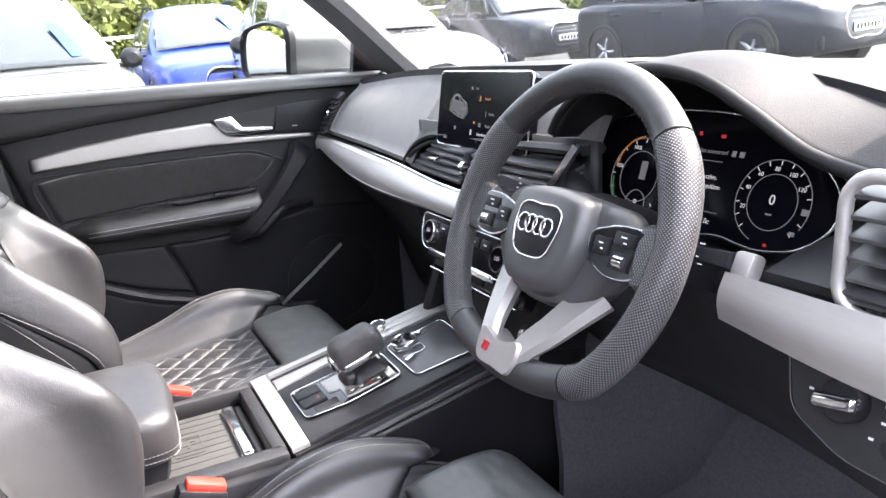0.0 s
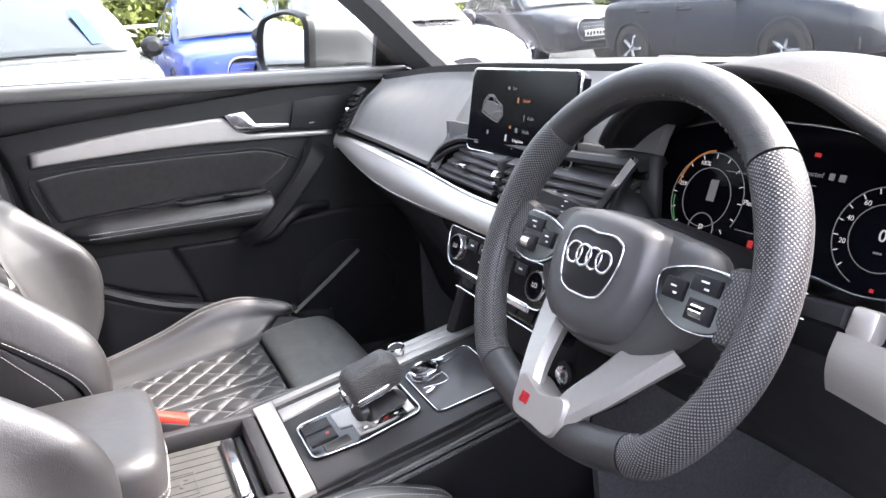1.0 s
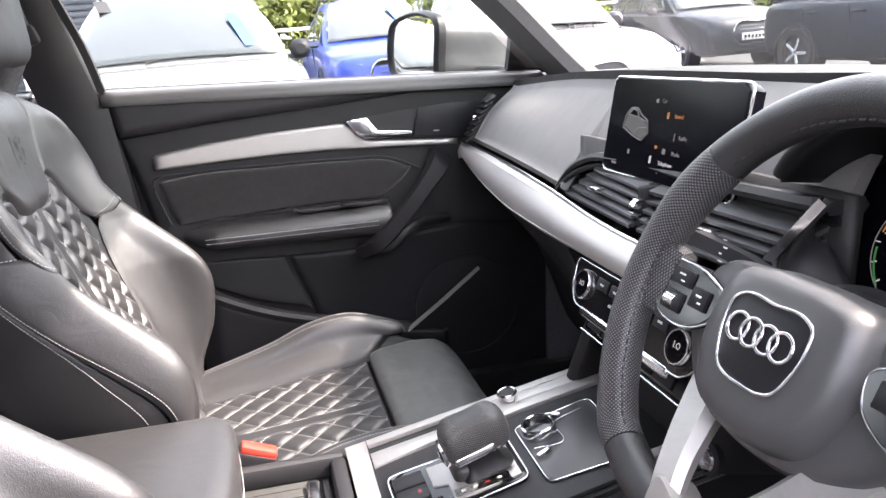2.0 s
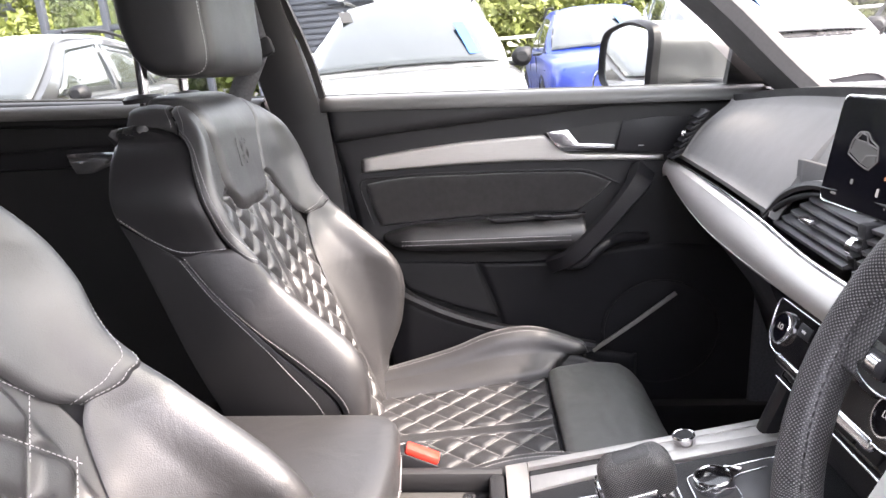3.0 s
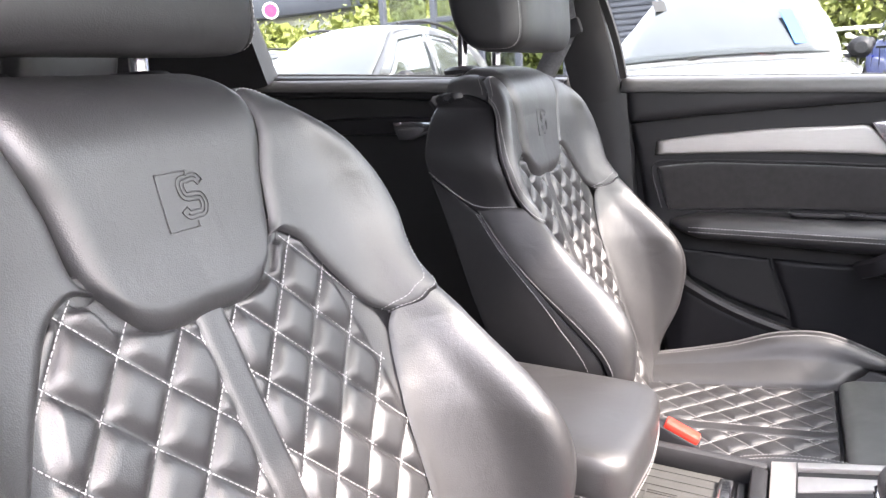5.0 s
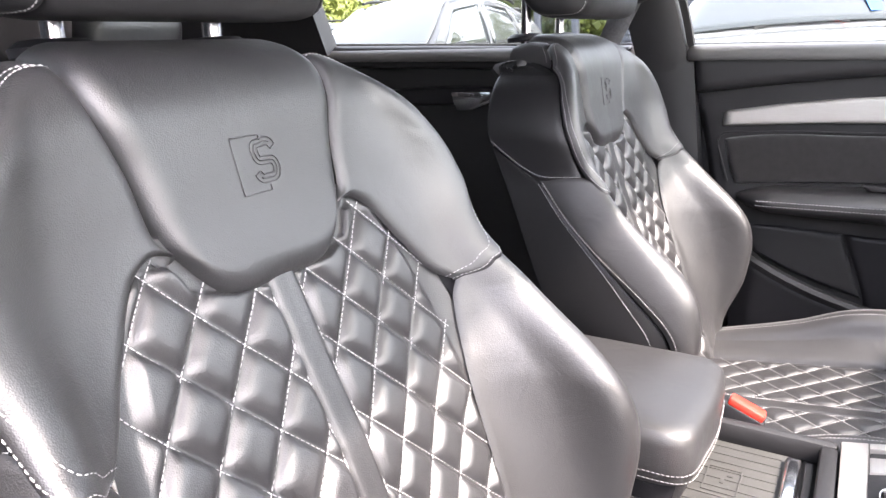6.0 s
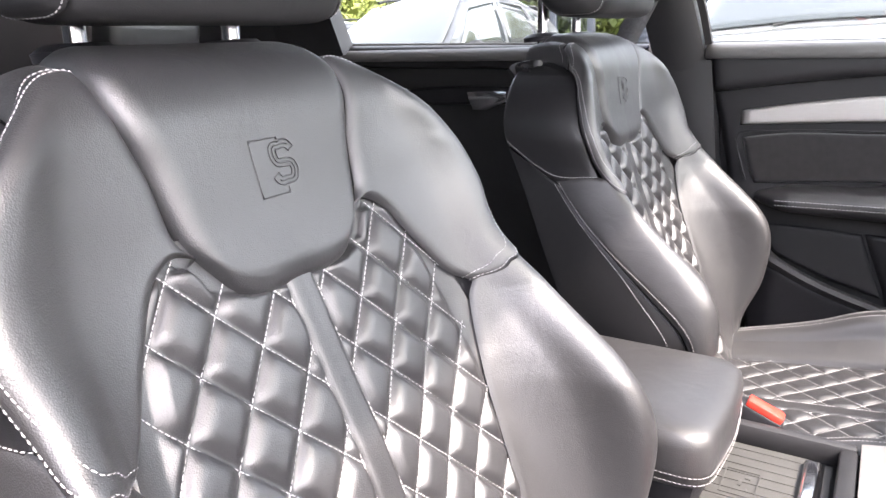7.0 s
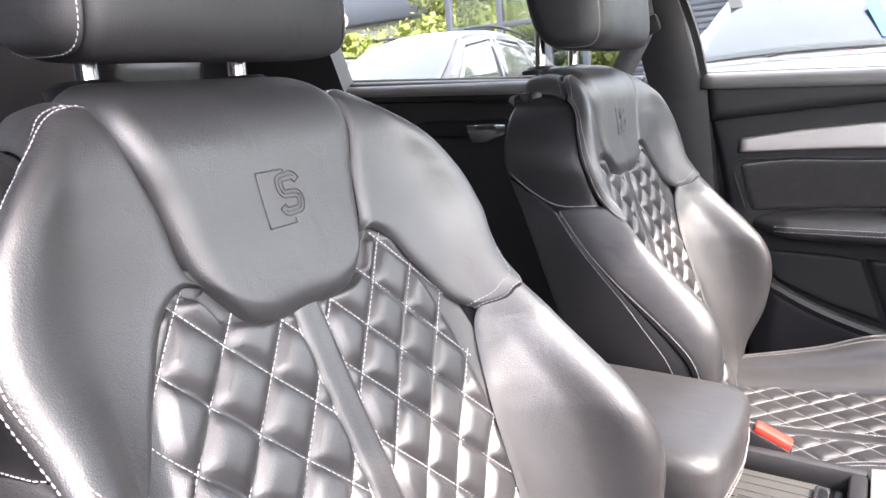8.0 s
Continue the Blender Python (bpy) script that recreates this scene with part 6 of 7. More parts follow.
structure(rbox("tailgate", (1.40, 0.05, 0.20), (0, -1.75, 1.50), SOFT, None, "", 0.02), "dark tailgate header")

# seat belt on the pillar
belt = empty("seat_belt", "black seat belt hanging from the door pillar", "seat belt")
rbox("guide", (0.018, 0.06, 0.035), (-0.700, -0.04, 1.200), DARK, belt, "", 0.008, (20, 0, 0))
v, f = sweep(smooth_line([(-0.702, -0.04, 1.205), (-0.706, -0.10, 1.08), (-0.72, -0.14, 0.80), (-0.74, -0.15, 0.45)], 20), [(-0.022, -0.0012), (0.022, -0.0012), (0.022, 0.0012), (-0.022, 0.0012)], (1, 0, 0))
mesh_ob("webbing", v, f, CARPET, belt)
v, f = sweep(smooth_line([(-0.702, -0.04, 1.20), (-0.690, -0.06, 1.30), (-0.672, -0.08, 1.42)], 12), [(-0.022, -0.0012), (0.022, -0.0012), (0.022, 0.0012), (-0.022, 0.0012)], (1, 0, 0))
mesh_ob("webbing", v, f, CARPET, belt)

# door mirror
mirror = empty("door_mirror", "silver door mirror with a black rim outside the passenger window", "door mirror", at=(-1.02, 0.72, 1.16))
mirror.rotation_euler = (0, 0, radians(16))
mirror.scale = (1.22, 1.12, 1.10)
mo = [(-0.100, -0.045), (-0.105, 0.0), (-0.085, 0.055), (-0.03, 0.072), (0.06, 0.070), (0.088, 0.06), (0.092, -0.02), (0.085, -0.062), (0.0, -0.066), (-0.075, -0.064)]
MM = pose(0, 0, 0, 90, 0, 0)
SILVER = mat("grey_silver_paint", (0.075, 0.078, 0.082), 0.35, 0.5, var=0.04, coat=0.8)
stack("housing", [(scaled(mo, 0.55), -0.235), (scaled(mo, 0.82), -0.20), (scaled(mo, 0.97), -0.11), (scaled(mo, 1.02), -0.004)], SILVER, mirror, "silver painted housing", 60, m=MM)
stack("rim", [(scaled(mo, 1.03), -0.012), (scaled(mo, 1.03), 0.004), (scaled(mo, 0.96), 0.012), (scaled(mo, 0.90), 0.006), (scaled(mo, 0.88), 0.0)], DARK, mirror, "black mirror rim", 60, m=MM)
MIRROR = mat("mirror_silver", (0.9, 0.9, 0.9), 0.01, 1.0, var=0.0, rvar=0.0)
stack("mirror_glass", [(scaled(mo, 0.88), 0.0005), (scaled(mo, 0.878), 0.003)], MIRROR, mirror, "clear mirror glass", 60, m=MM)
bm_ob("foot", rbox_data((0.10, 0.07, 0.05), 0.015, 3, pose(0.14, 0.11, -0.065)), DARK, mirror, "black mirror foot")
bm_ob("sail", prism([(0.86, 1.10), (0.95, 1.10), (0.872, 1.185)], 0.02, Matrix.Translation((-0.79, 0, 0)) @ DX, 0.003), DARK, door, "black mirror corner")

# plain outer body of the car
structure(rbox("underbody", (1.70, 4.2, 0.10), (0, 0.25, 0.26), DARK, None, "", 0.03), "black underbody of the car")
P = coons([(-0.80, 1.44, 0.99), (0, 1.46, 1.02), (0.80, 1.44, 0.99)], [(0.80, 1.44, 0.99), (0.74, 2.40, 0.80)], [(-0.74, 2.40, 0.80), (0, 2.50, 0.84), (0.74, 2.40, 0.80)], [(-0.80, 1.44, 0.99), (-0.74, 2.40, 0.80)], 24, 20)
v, f = slab(P, 0.03)
structure(mesh_ob("bonnet", v, f, SILVER, None, "", auto=40), "silver bonnet of the car")
for s in (-1, 1):
    structure(rbox("front_wing", (0.10, 1.05, 0.55), (s * 0.80, 1.95, 0.58), SILVER, None, "", 0.05), "silver front wing")
    for y in (1.75, -1.15):
        structure(lathe("wheel", [(0.001, -0.11), (0.34, -0.11), (0.365, -0.08), (0.365, 0.08), (0.34, 0.11), (0.001, 0.10)], Matrix.Translation((s * 0.86, y, 0.365 + 0.05 * y)) @ pose(0, 0, 0, 0, 90, 0), RUBBER, None, "", 32), "black tyre of the car")
structure(rbox("front_bumper", (1.60, 0.10, 0.45), (0, 2.46, 0.60), SILVER, None, "", 0.05), "silver front bumper")
structure(rbox("roof_skin", (1.32, 2.35, 0.02), (0, -0.83, 1.592), SILVER, None, "", 0.008), "silver roof skin")

# rear of the cabin
bench = empty("rear_bench", "dark leather rear bench behind the front seats", "rear seat")
bo = corners([(-0.68, 0.42), (-0.68, 1.00), (-0.30, 1.02), (0.30, 1.02), (0.68, 1.00), (0.68, 0.42)], 0.05)
stack("backrest", [(bo, -0.06), (bo, 0.03), (scaled(bo, 0.97), 0.06), (scaled(bo, 0.9), 0.07)], LEATHER, bench, "", 80, m=Matrix.Translation((0, -1.05, 0)) @ pose(0, 0, 0, 90 + 16, 0, 180))
rbox("cushion", (1.36, 0.52, 0.16), (0, -0.72, 0.52), LEATHER, bench, "", 0.05, (4, 0, 0), 4)
for x in (-0.38, 0.38):
    rbox("rear_headrest", (0.26, 0.09, 0.16), (x, -1.12, 1.13), LEATHER, bench, "", 0.035, (-14, 0, 0), 4)
for s in (-1, 1):
    structure(rbox("rear_quarter", (0.06, 1.0, 1.16), (s * 0.775, -1.42, 0.96), SOFT, None, "", 0.03), "dark trim of the rear quarter")

# ---- outside: a sloping car park ----
OUT = Matrix.Rotation(radians(2.9), 4, "X") @ Matrix.Rotation(radians(1.1), 4, "Y")
ASPHALT = mat("asphalt", (0.045, 0.045, 0.047), 0.9, var=0.3, scale=6, bump=0.4, bscale=120)
me = bpy.data.meshes.new("ground")
me.from_pydata([(-600, -600, 0), (600, -600, 0), (600, 600, 0), (-600, 600, 0)], [], [(0, 1, 2, 3)])
me.materials.append(ASPHALT)
ground = tagged(new("ground", me), "grey asphalt of the car park", kind="structure")
ground.matrix_world = OUT
PAINTS = {
    "white": mat("white_car_paint", (0.20, 0.205, 0.205), 0.3, var=0.03, coat=1.0),
    "blue": mat("blue_car_paint", (0.012, 0.04, 0.33), 0.3, 0.3, var=0.06, coat=0.4),
    "grey": mat("grey_car_paint", (0.045, 0.046, 0.048), 0.35, 0.4, var=0.05, coat=1.0),
    "dark": mat("dark_blue_car_paint", (0.010, 0.013, 0.022), 0.4, 0.1, var=0.05, coat=0.25, spec=0.3),
    "silver": mat("silver_grey_car_paint", (0.085, 0.088, 0.088), 0.28, 0.5, var=0.04, coat=1.0),
}
WINDOW = mat("parked_car_window", (0.03, 0.035, 0.035), 0.03, var=0.2, coat=1.0, rvar=0.3)
LAMP = mat("headlamp_glass", (0.5, 0.52, 0.55), 0.08, 0.7, var=0.1, coat=1.0)
TAIL = mat("tail_lamp_glass", (0.45, 0.01, 0.01), 0.1, coat=1.0)
PLATE = mat("plate_white", (0.7, 0.7, 0.68), 0.4)
BLUE_TAG = mat("blue_card", (0.02, 0.11, 0.32), 0.6)

XK = [-2.30, -2.20, -1.9, -1.4, -0.6, 0.2, 0.9, 1.3, 1.8, 2.1, 2.25, 2.32]
car_w = curve1(XK, [0.70, 0.82, 0.90, 0.93, 0.94, 0.94, 0.94, 0.94, 0.92, 0.86, 0.78, 0.62])
car_s = curve1(XK, [0.92, 1.00, 1.06, 1.07, 1.05, 1.03, 1.02, 1.00, 0.94, 0.87, 0.80, 0.72])
car_b = curve1(XK, [0.40, 0.32, 0.26, 0.24, 0.24, 0.24, 0.24, 0.24, 0.24, 0.26, 0.30, 0.36])
roof_z = curve1([-2.12, -1.9, -1.5, -1.0, -0.4, 0.05, 0.5, 1.02], [1.10, 1.34, 1.53, 1.62, 1.645, 1.60, 1.36, 1.03])
roof_w = curve1([-2.12, -1.5, -0.5, 0.05, 0.5, 1.02], [0.70, 0.62, 0.63, 0.61, 0.68, 0.76])


def make_car(name, label, paint, m, tags=()):
    car = empty(name, label, "parked car", "parked cars")
    car.matrix_world = m
    rings = []
    for x in np.concatenate([np.linspace(-2.30, 2.0, 40), np.linspace(2.03, 2.32, 12)]):
        w, s, b = float(car_w(x)), float(car_s(x)), float(car_b(x))
        half = [(0.0, b), (0.7 * w, b), (0.93 * w, b + 0.06), (0.985 * w, b + 0.22), (w, 0.55 * (s + b)), (0.985 * w, s - 0.13), (0.955 * w, s - 0.04), (0.88 * w, s + 0.005), (0.6 * w, s + 0.03), (0.0, s + 0.04)]
        ring = [(x, y, z) for y, z in half] + [(x, -y, z) for y, z in half[-2:0:-1]]
        rings.append(ring)
    v, f = loft(rings)
    mesh_ob("body", v, f, paint, car, "", auto=40)
    rings = []
    for x in np.linspace(-2.12, 1.02, 40):
        zt, wt = float(roof_z(x)), float(roof_w(x))
        zb, wb = float(car_s(x)) - 0.02, 0.86 * float(car_w(x))
        zt = max(zt, zb + 0.02)
        k = min(1, (zt - zb) / 0.5)
        wt = wb + (wt - wb) * k
        half = [(0, zb), (wb, zb), (wb + (wt - wb) * 0.5 + 0.02 * k, zb + 0.5 * (zt - zb)), (wt + 0.01, zt - 0.07 * k), (wt - 0.06, zt - 0.015 * k), (0.5 * wt, zt + 0.02 * k), (0, zt + 0.03 * k)]
        rings.append([(x, y, z) for y, z in half] + [(x, -y, z) for y, z in half[-2:0:-1]])
    v, f = loft(rings)
    mesh_ob("cabin", v, f, paint, car, "", auto=40)
    # windscreen and rear glass follow the roof line
    for nm, x0, x1, dz in (("windscreen", 0.13, 0.97, 0.036), ("rear_window", -2.05, -1.62, 0.036)):
        P = []
        for x in np.linspace(x0, x1, 14):
            zt, zb, wb = float(roof_z(x)), float(car_s(x)) - 0.02, 0.86 * float(car_w(x))
            k = min(1, (zt - zb) / 0.5)
            w = (wb + (float(roof_w(x)) - wb) * k) * 0.93
            P.append([(x + 0.012 * np.sign(x), y * w, zt + dz * (1 - 0.75 * abs(y) ** 2.2) * 1.0) for y in np.linspace(-1, 1, 13)])
        v, f = slab(np.array(P), 0.012, np.sign(x0))
        mesh_ob(nm, v, f, WINDOW, car, "glossy car glass")
    for s in (1, -1):
        for nm, pts in (("side_window", [(0.70, 1.07), (0.12, 1.48), (-0.42, 1.54), (-0.42, 1.08)]), ("side_window", [(-0.50, 1.08), (-0.50, 1.54), (-1.15, 1.50), (-1.30, 1.09)]), ("side_window", [(-1.38, 1.10), (-1.25, 1.47), (-1.55, 1.38), (-1.72, 1.13)])):
            def yy(x, z):
                zt, zb, wb = float(roof_z(x)), float(car_s(x)) - 0.02, 0.86 * float(car_w(x))
                k = min(1, (zt - zb) / 0.5)
                wt = wb + (float(roof_w(x)) - wb) * k
                t = np.clip((z - zb) / max(zt - 0.07 * k - zb, 0.01), 0, 1)
                return wb + (wt + 0.01 - wb) * t + 0.02 * math.sin(math.pi * t) + 0.008
            A, B = smooth_line([pts[0], pts[3]], 10), smooth_line([pts[1], pts[2]], 10)
            P = np.array([[(a[0] + (b[0] - a[0]) * t, s * yy(a[0] + (b[0] - a[0]) * t, a[1] + (b[1] - a[1]) * t), a[1] + (b[1] - a[1]) * t) for t in np.linspace(0, 1, 6)] for a, b in zip(A, B)])
            v, f = slab(P, 0.01, s)
            mesh_ob(nm, v, f, WINDOW, car, "glossy car glass")
        # door joints and handles
        for x in (0.62, -0.46, -1.32):
            tube("door_joint", [(x + 0.05 * math.sin(3 * q), s * (0.992 * float(car_w(x))), 0.40 + q * 0.60) for q in np.linspace(0, 1, 8)], 0.006, RUBBER, car, n=4)
        for x in (-0.25, -1.10):
            rbox("door_handle", (0.20, 0.03, 0.035), (x, s * 0.945, 0.90), paint, car, "", 0.012)
        # mirror
        ho = [(0.0, -0.06), (0.10, -0.06), (0.14, 0.0), (0.10, 0.07), (0.0, 0.07), (-0.03, 0.0)]
        stack("mirror_housing", [(scaled(ho, 0.5), -0.10), (scaled(ho, 0.95), -0.06), (ho, 0.0), (scaled(ho, 0.9), 0.04)], DARK, car, "black mirror housing", 24, m=Matrix.Translation((0.55, s * 1.00, 1.07)) @ pose(0, 0, 0, 90, 0, -90))
        rbox("mirror_foot", (0.06, 0.14, 0.03), (0.56, s * 0.90, 1.02), DARK, car, "", 0.01)
        # headlamp
        q = [(2.02, 0.80, 0.80), (2.17, 0.66, 0.78), (2.24, 0.48, 0.755)]
        v, f = sweep([(a, s * b, c) for a, b, c in smooth_line(q, 10)], [(-0.04, -0.05), (0.05, -0.045), (0.055, 0.03), (-0.03, 0.055)], (0, 0, 1))
        mesh_ob("headlamp", v, f, LAMP, car, "clear headlamp", auto=40)
        rbox("tail_lamp", (0.10, 0.30, 0.12), (-2.19, s * 0.66, 0.92), TAIL, car, "red tail lamp", 0.03, (0, 0, s * -20))
        rbox("air_intake", (0.06, 0.30, 0.16), (2.20, s * 0.62, 0.42), DARK, car, "", 0.03, (0, 0, s * -25))
        for x in (1.42, -1.40):
            mw = Matrix.Translation((x, s * 0.83, 0.355)) @ pose(0, 0, 0, 90 * s * -1, 0, 0)
            tyre = lathe("tyre", [(0.245, -0.10), (0.33, -0.11), (0.355, -0.08), (0.355, 0.08), (0.33, 0.112), (0.245, 0.105), (0.240, 0.03)], mw, RUBBER, car, "", 36)
            lathe("arch", [(0.405, -0.13), (0.415, 0.10), (0.385, 0.112), (0.375, -0.13)], mw @ pose(0, 0, 0.008), DARK, car, "black wheel arch", 36)
            lathe("rim", [(0.25, 0.02), (0.25, 0.10), (0.235, 0.105), (0.225, 0.06), (0.001, 0.05)], mw, DARK, tyre, "", 30)
            for k in range(5):
                a = 2 * math.pi * k / 5
                bm_ob("spoke", rbox_data((0.20, 0.05, 0.03), 0.008, 1, mw @ pose(0.12 * math.cos(a), 0.12 * math.sin(a), 0.082, 0, 0, math.degrees(a))), LAMP, tyre, "", 40)
        tube("roof_rail", [(x, s * (float(roof_w(x)) - 0.02), float(roof_z(x)) + 0.03) for x in np.linspace(-1.5, 0.0, 14)], 0.018, DARK, car, n=6)
    # grille, plate
    G = pose(2.30, 0, 0.62) @ pose(0, 0, 0, 90, 0, 90)
    go2 = [(-0.34, 0.16), (0, 0.175), (0.34, 0.16), (0.40, 0.05), (0.30, -0.17), (0, -0.18), (-0.30, -0.17), (-0.40, 0.05)]
    stack("grille", [(go2, -0.10), (go2, 0.012), (scaled(go2, 0.93), 0.016)], DARK, car, "black grille", 48, m=G)
    tube("grille_frame", [tuple(G @ Vector((a, b, 0.016))) for a, b in closed_line(go2, 60)], 0.016, CHROME, car, closed=True, up=(1, 0, 0), n=6)
    for k in range(5):
        bm_ob("grille_bar", rbox_data((0.60 - 0.03 * abs(k - 3), 0.014, 0.012), 0.003, 1, G @ pose(0, -0.12 + 0.06 * k, 0.020)), LAMP, car)
    bm_ob("number_plate", rbox_data((0.52, 0.11, 0.012), 0.003, 1, G @ pose(0, -0.06, 0.032)), PLATE, car, "white number plate")
    for k in range(7):
        bm_ob("plate_bar", rbox_data((0.04, 0.06, 0.004), 0, 1, G @ pose(-0.20 + 0.066 * k, -0.06, 0.039)), DARK, car)
    for k, (s, z) in enumerate(((-1, 1.035), (1, 1.035))):
        tube("wiper", [(1.00, 0.1 + s * 0.3, 1.075), (0.93, s * 0.1 + 0.1, 1.11), (0.90, s * 0.45 - 0.1, 1.12)], 0.008, RUBBER, car, n=5)
    # card behind the windscreen
    for y, x, w, h, mt in tags:
        z = float(roof_z(x)) + 0.040 * (1 - 0.75 * (abs(y) / 0.70) ** 2.2) + 0.004
        bm_ob("price_card", rbox_data((h, w, 0.004), 0.001, 1, pose(x + 0.02, y, z + 0.006, 0, 35, 20)), mt, car, "card hanging in the windscreen")
    return car


def at_out(x, y, turn=0.0):
    return OUT @ pose(x, y, 0, 0, 0, turn)


make_car("white_car", "white parked car with a blue card in the windscreen", PAINTS["white"], at_out(-6.05, -0.12), [(0.50, 0.72, 0.09, 0.44, BLUE_TAG), (-0.52, 0.30, 0.10, 0.16, RUBBER)])
make_car("blue_car", "bright blue parked car behind the front row", PAINTS["blue"], at_out(-10.6, 2.25), [(0.30, 0.55, 0.09, 0.42, BLUE_TAG)])
make_car("silver_car", "silver parked car in the front row", PAINTS["silver"], at_out(-6.4, 2.9, -6), [(0.0, 0.45, 0.09, 0.42, BLUE_TAG)])
make_car("grey_car", "dark grey parked car in the front row", PAINTS["grey"], at_out(-6.3, -4.05))
make_car("grey_car", "grey parked car behind the front row", PAINTS["grey"], at_out(-9.0, -8.2))
make_car("dark_car", "dark blue parked car seen from the side", PAINTS["dark"], at_out(-7.0, 9.0, 0))
make_car("dark_car", "dark parked car seen through the windscreen", PAINTS["dark"], at_out(-12.5, 9.0, -5))

# hedge, trees, fence, buildings
LEAF = mat("leaf_green", (0.12, 0.14, 0.025), 0.6, var=0.4, scale=1.3)
BARK = mat("bark", (0.09, 0.07, 0.05), 0.9, scale=12, bump=0.5, bscale=60)
WHITE_METAL = mat("white_metal", (0.7, 0.7, 0.7), 0.4)
CLAD = mat("dark_cladding", (0.045, 0.05, 0.065), 0.5)
SIGN_RED = mat("sign_red", (0.40, 0.006, 0.06), 0.4)
PALE = mat("pale_wall_panel", (0.5, 0.5, 0.49), 0.6)


def leaves(centres, radii, count, size, seed):
    """Many small leaf quads scattered over blobs of uneven outline."""
    rng = np.random.default_rng(seed)
    k = rng.integers(0, len(centres), count)
    d = rng.normal(size=(count, 3))
    d /= np.linalg.norm(d, axis=1)[:, None]
    r = np.array(radii)[k][:, None] * (0.62 + 0.45 * rng.random((count, 1)))
    c = np.array(centres)[k] + d * r * np.array([1, 1, 0.8])
    a = rng.normal(size=(count, 3))
    a /= np.linalg.norm(a, axis=1)[:, None]
    b = np.cross(a, rng.normal(size=(count, 3)))
    b /= np.linalg.norm(b, axis=1)[:, None]
    s = size * (0.6 + 0.8 * rng.random((count, 1)))
    v = np.stack([c - a * s, c + b * s * 0.5, c + a * s, c - b * s * 0.5], 1).reshape(-1, 3)
    me = bpy.data.meshes.new("leaves")
    me.from_pydata(v.tolist(), [], [(4 * i, 4 * i + 1, 4 * i + 2, 4 * i + 3) for i in range(count)])
    me.materials.append(LEAF)
    return me


rng = np.random.default_rng(4)
cs, rs = [], []
for y in np.arange(-30, 22, 0.8):
    for _ in range(3):
        cs.append((-17.5 - 2.5 * rng.random(), y + rng.normal() * 0.6, 0.7 + 2.0 * rng.random()))
        rs.append(0.5 + 0.6 * rng.random())
hedge = tagged(new("hedge", leaves(cs, rs, 60000, 0.07, 2)), "bright green overgrown hedge behind the car park", "hedge", kind="stuff")
hedge.matrix_world = OUT
inner = tagged(new("hedge", leaves([(c[0] - 0.8, c[1], c[2]) for c in cs], [0.9 * r for r in rs], 20000, 0.26, 5)), "denser inner foliage of the hedge", "hedge", kind="stuff")
inner.matrix_world = OUT


def make_tree(x, y, h, seed):
    t = empty("tree", "broad green tree behind the hedge", "tree", "trees behind the hedge")
    t.matrix_world = at_out(x, y)
    r = np.random.default_rng(seed)
    path = smooth_line([(0, 0, 0), (0.1, 0.05, h * 0.3), (0.0, 0.1, h * 0.65)], 10)
    v, f = sweep(path, round_shape(0.16, 9), (1, 0, 0), np.linspace(1.2, 0.4, 10))
    trunk = mesh_ob("trunk", v, f, BARK, t)
    cc = []
    for k in range(7):
        a = 2.4 * k
        e = np.array([1.3 * math.cos(a), 1.3 * math.sin(a), h * (0.5 + 0.07 * k)])
        q = smooth_line([path[5 + k // 2], (path[5 + k // 2] + e) / 2 + np.array([0, 0, 0.15]), e], 8)
        v, f = sweep(q, round_shape(0.05, 6), (0.3, 0.2, 1), np.linspace(1, 0.3, 8))
        mesh_ob("limb", v, f, BARK, t)
        cc += [e, e + r.normal(size=3) * 0.7, path[-1] + r.normal(size=3) * 1.0]
    crown = new("crown", leaves(cc, [0.7 + 0.5 * r.random() for _ in cc], 9000, 0.09, seed))
    crown.parent = t
    return t


for x, y, h, sd in ((-21, 5.0, 6.0, 11), (-22, 0.9, 6.5, 12), (-23, 9.5, 6.2, 13), (-20.5, -5.5, 4.8, 14), (-24, -12.5, 5.2, 15)):
    make_tree(x, y, h, sd)
fence = empty("fence", "white rail fence along the hedge", "fence")
fence.matrix_world = OUT
for z in (0.9, 1.35):
    tube("rail", [(-15.6, y, z) for y in np.linspace(-3.2, 14, 8)], 0.035, WHITE_METAL, fence)
for y in np.arange(-3.0, 14.1, 2.0):
    tube("post", [(-15.6, y, 0), (-15.6, y, 1.38)], 0.035, WHITE_METAL, fence)

hall = empty("dealer_building", "dark-clad dealership building with a white pillar", "building")
hall.matrix_world = OUT
rbox("wall", (6.0, 3.2, 6.0), (-19.2, -3.0, 3.0), CLAD, hall, "dark cladding wall", 0.0)
for k in range(32):
    rbox("slat", (0.05, 3.1, 0.09), (-16.18, -3.0, 0.7 + 0.13 * k), CLAD, hall, "", 0.01)
rbox("pillar", (0.30, 0.30, 6.0), (-15.6, -3.75, 3.0), WHITE_METAL, hall, "white square pillar", 0.02)
rbox("pillar", (0.22, 0.22, 6.0), (-15.9, -1.55, 3.0), WHITE_METAL, hall, "white square pillar", 0.02)
rbox("sign_board", (0.08, 1.5, 0.42), (-16.05, -2.0, 2.62), CLAD, hall, "dark sign board", 0.01)
lathe("sign_disc", [(0.001, -0.02), (0.17, -0.02), (0.17, 0.02), (0.001, 0.02)], Matrix.Translation((-15.98, -2.42, 2.62)) @ pose(0, 0, 0, 0, 90, 0), WHITE_METAL, hall, "white round sign", 30)
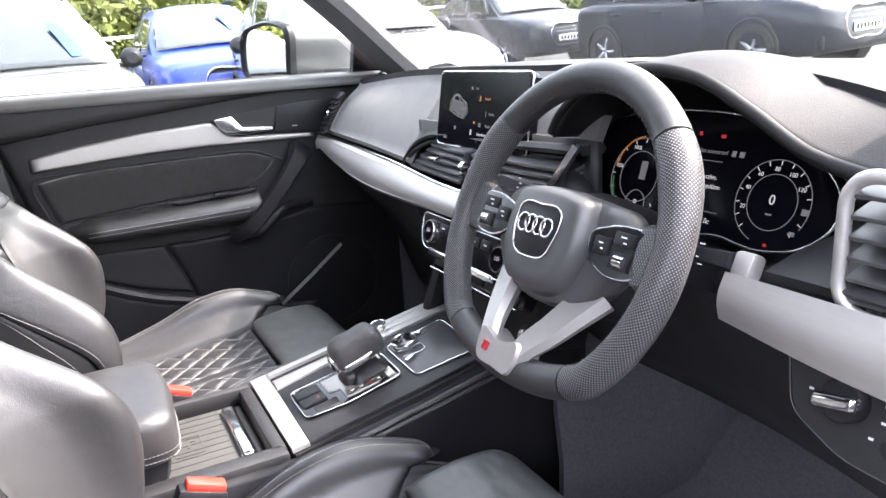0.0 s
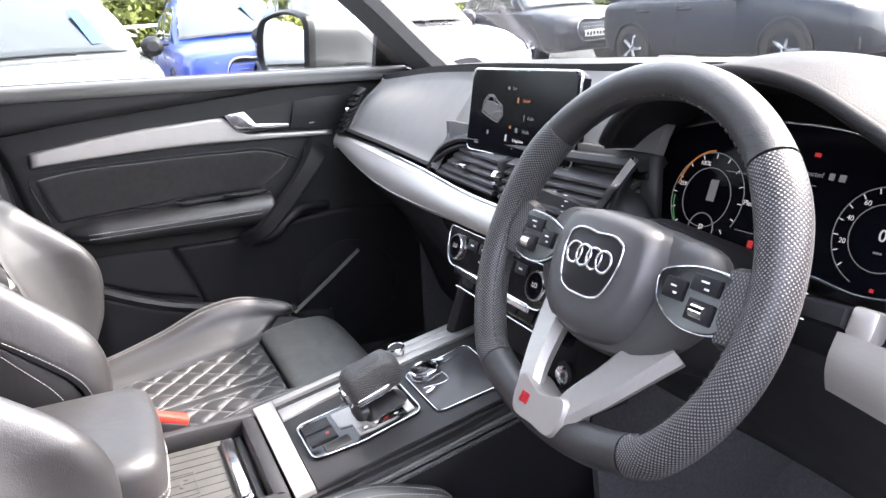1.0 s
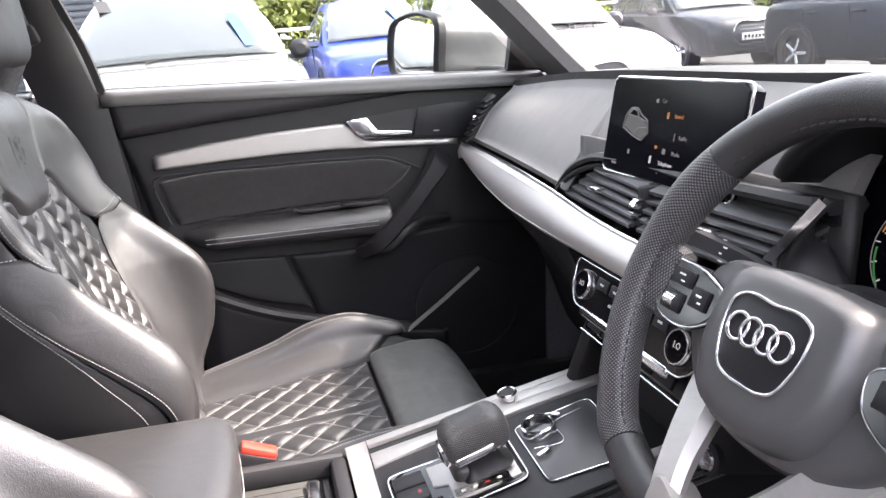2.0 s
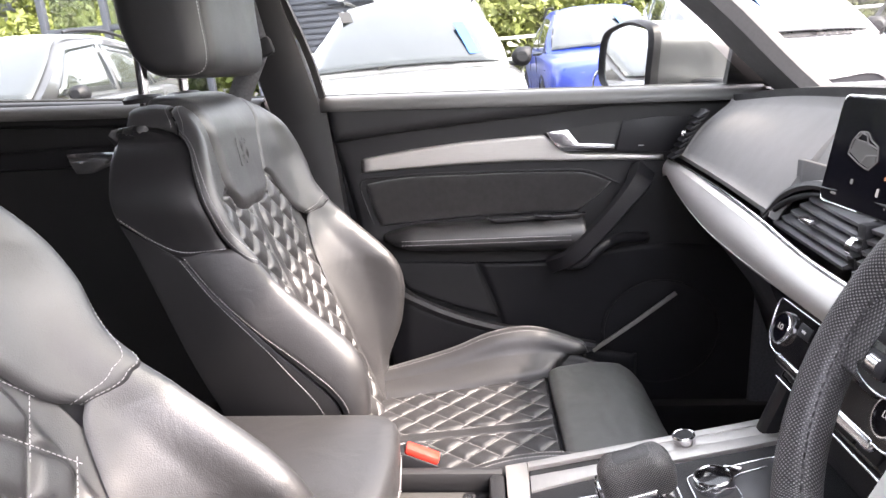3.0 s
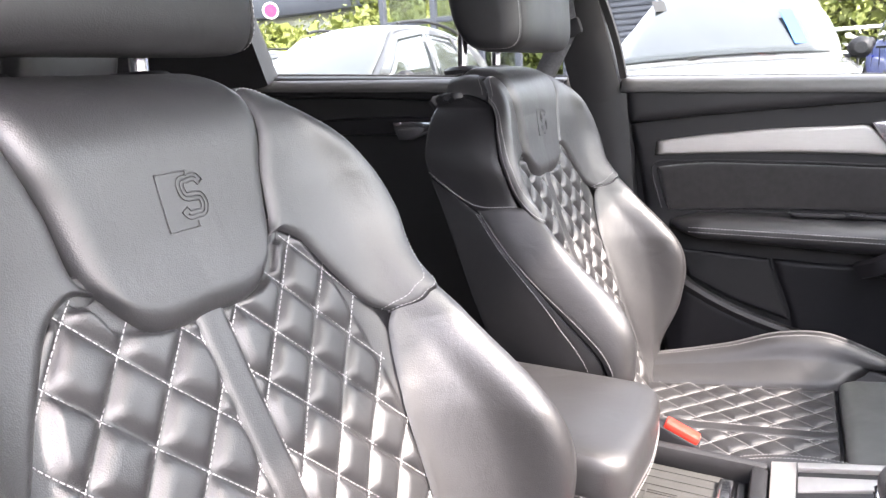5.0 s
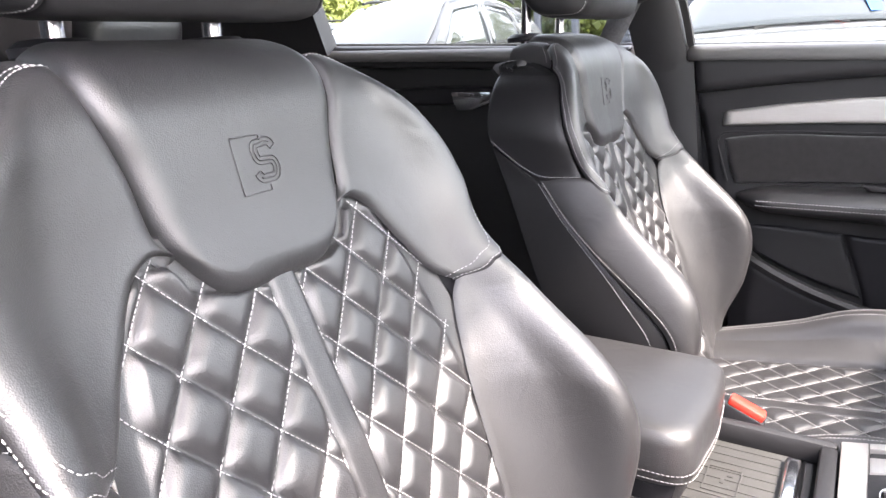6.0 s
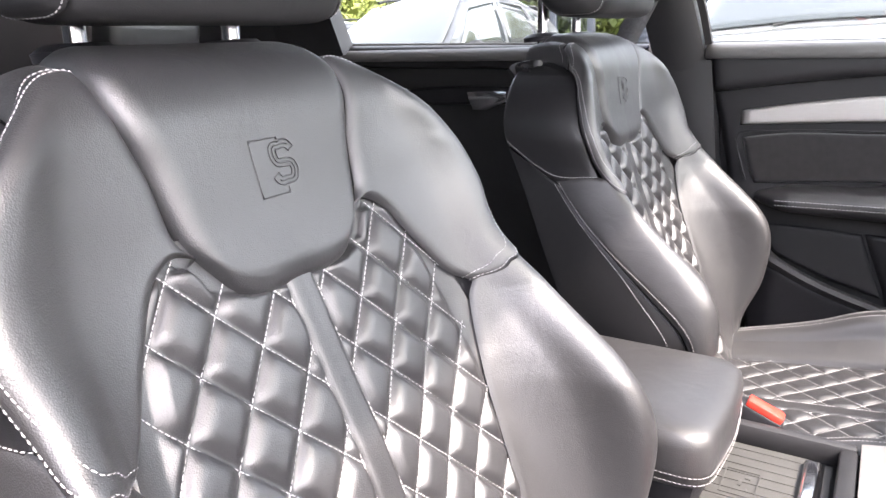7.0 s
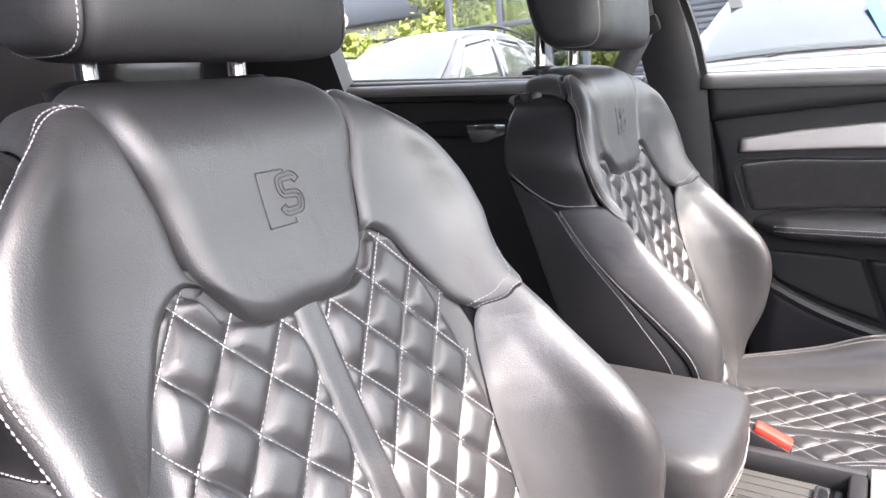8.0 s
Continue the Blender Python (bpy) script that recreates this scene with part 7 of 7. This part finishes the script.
rbox("sign_mark", (0.03, 0.10, 0.22), (-15.955, -2.46, 2.62), SIGN_RED, hall, "red mark", 0.01)
for k in range(5):
    rbox("sign_bar", (0.02, 0.08, 0.09), (-15.99, -2.12 + 0.13 * k, 2.60), WHITE_METAL, hall, "", 0.0)
shed = empty("low_building", "long low building with grey roof and pale walls", "building")
shed.matrix_world = OUT
rbox("wall", (4, 22, 3.6), (-27, -24, 2.0), PALE, shed, "pale panel wall", 0.0)
rbox("roof", (5, 23, 1.1), (-26.6, -24, 4.3), CLAD, shed, "dark grey roof edge", 0.02)
for k in range(8):
    rbox("window", (0.08, 1.1, 1.2), (-24.97, -32.5 + 2.0 * k, 1.6), WINDOW, shed, "", 0.01)
sign = empty("round_sign", "round red and white sign on a post", "sign")
sign.matrix_world = at_out(-14.2, -11.4)
tube("post", [(0, 0, 0), (0, 0, 2.7)], 0.04, WHITE_METAL, sign)
lathe("disc", [(0.001, -0.03), (0.20, -0.03), (0.20, 0.03), (0.001, 0.03)], Matrix.Translation((0, 0, 2.85)) @ pose(0, 0, 0, 0, 90, 38), WHITE_METAL, sign, "white disc", 36)
lathe("red_mark", [(0.05, -0.01), (0.16, -0.01), (0.16, 0.01), (0.05, 0.01)], Matrix.Translation((0.035, 0.03, 2.85)) @ pose(0, 0, 0, 0, 90, 38), SIGN_RED, sign, "red ring mark", 30)
frame_h = empty("glass_entrance", "dark-framed glass entrance of a building", "building")
frame_h.matrix_world = OUT
for y in (-8.9, -7.5, -6.3, -5.4):
    rbox("mullion", (0.16, 0.14, 5.0), (-15.4, y, 2.5), CLAD, frame_h, "", 0.01)
for z in (0.4, 2.3, 4.6):
    rbox("transom", (0.12, 3.5, 0.12), (-15.4, -7.15, z), CLAD, frame_h, "", 0.01)
GL = clear_glass("entrance_glass", (0.7, 0.75, 0.73))
for y in (-8.2, -6.9, -5.85):
    rbox("pane", (0.02, 1.0, 4.3), (-15.4, y, 2.5), GL, frame_h, "", 0.0)

# added unseen dark slab that blocks light on the driver's side
CLAD = mat("light_blocker_dark", (0.025, 0.025, 0.028), 0.8, var=0.15, scale=3, bump=0.2, bscale=40)
light_blocker = tagged(rbox("wall_east", (0.2, 9.6, 1.7), (2.7, -3.3, 0.85), CLAD, None, "", 0.01), "plain dark light blocker added beside the car", kind="structure")
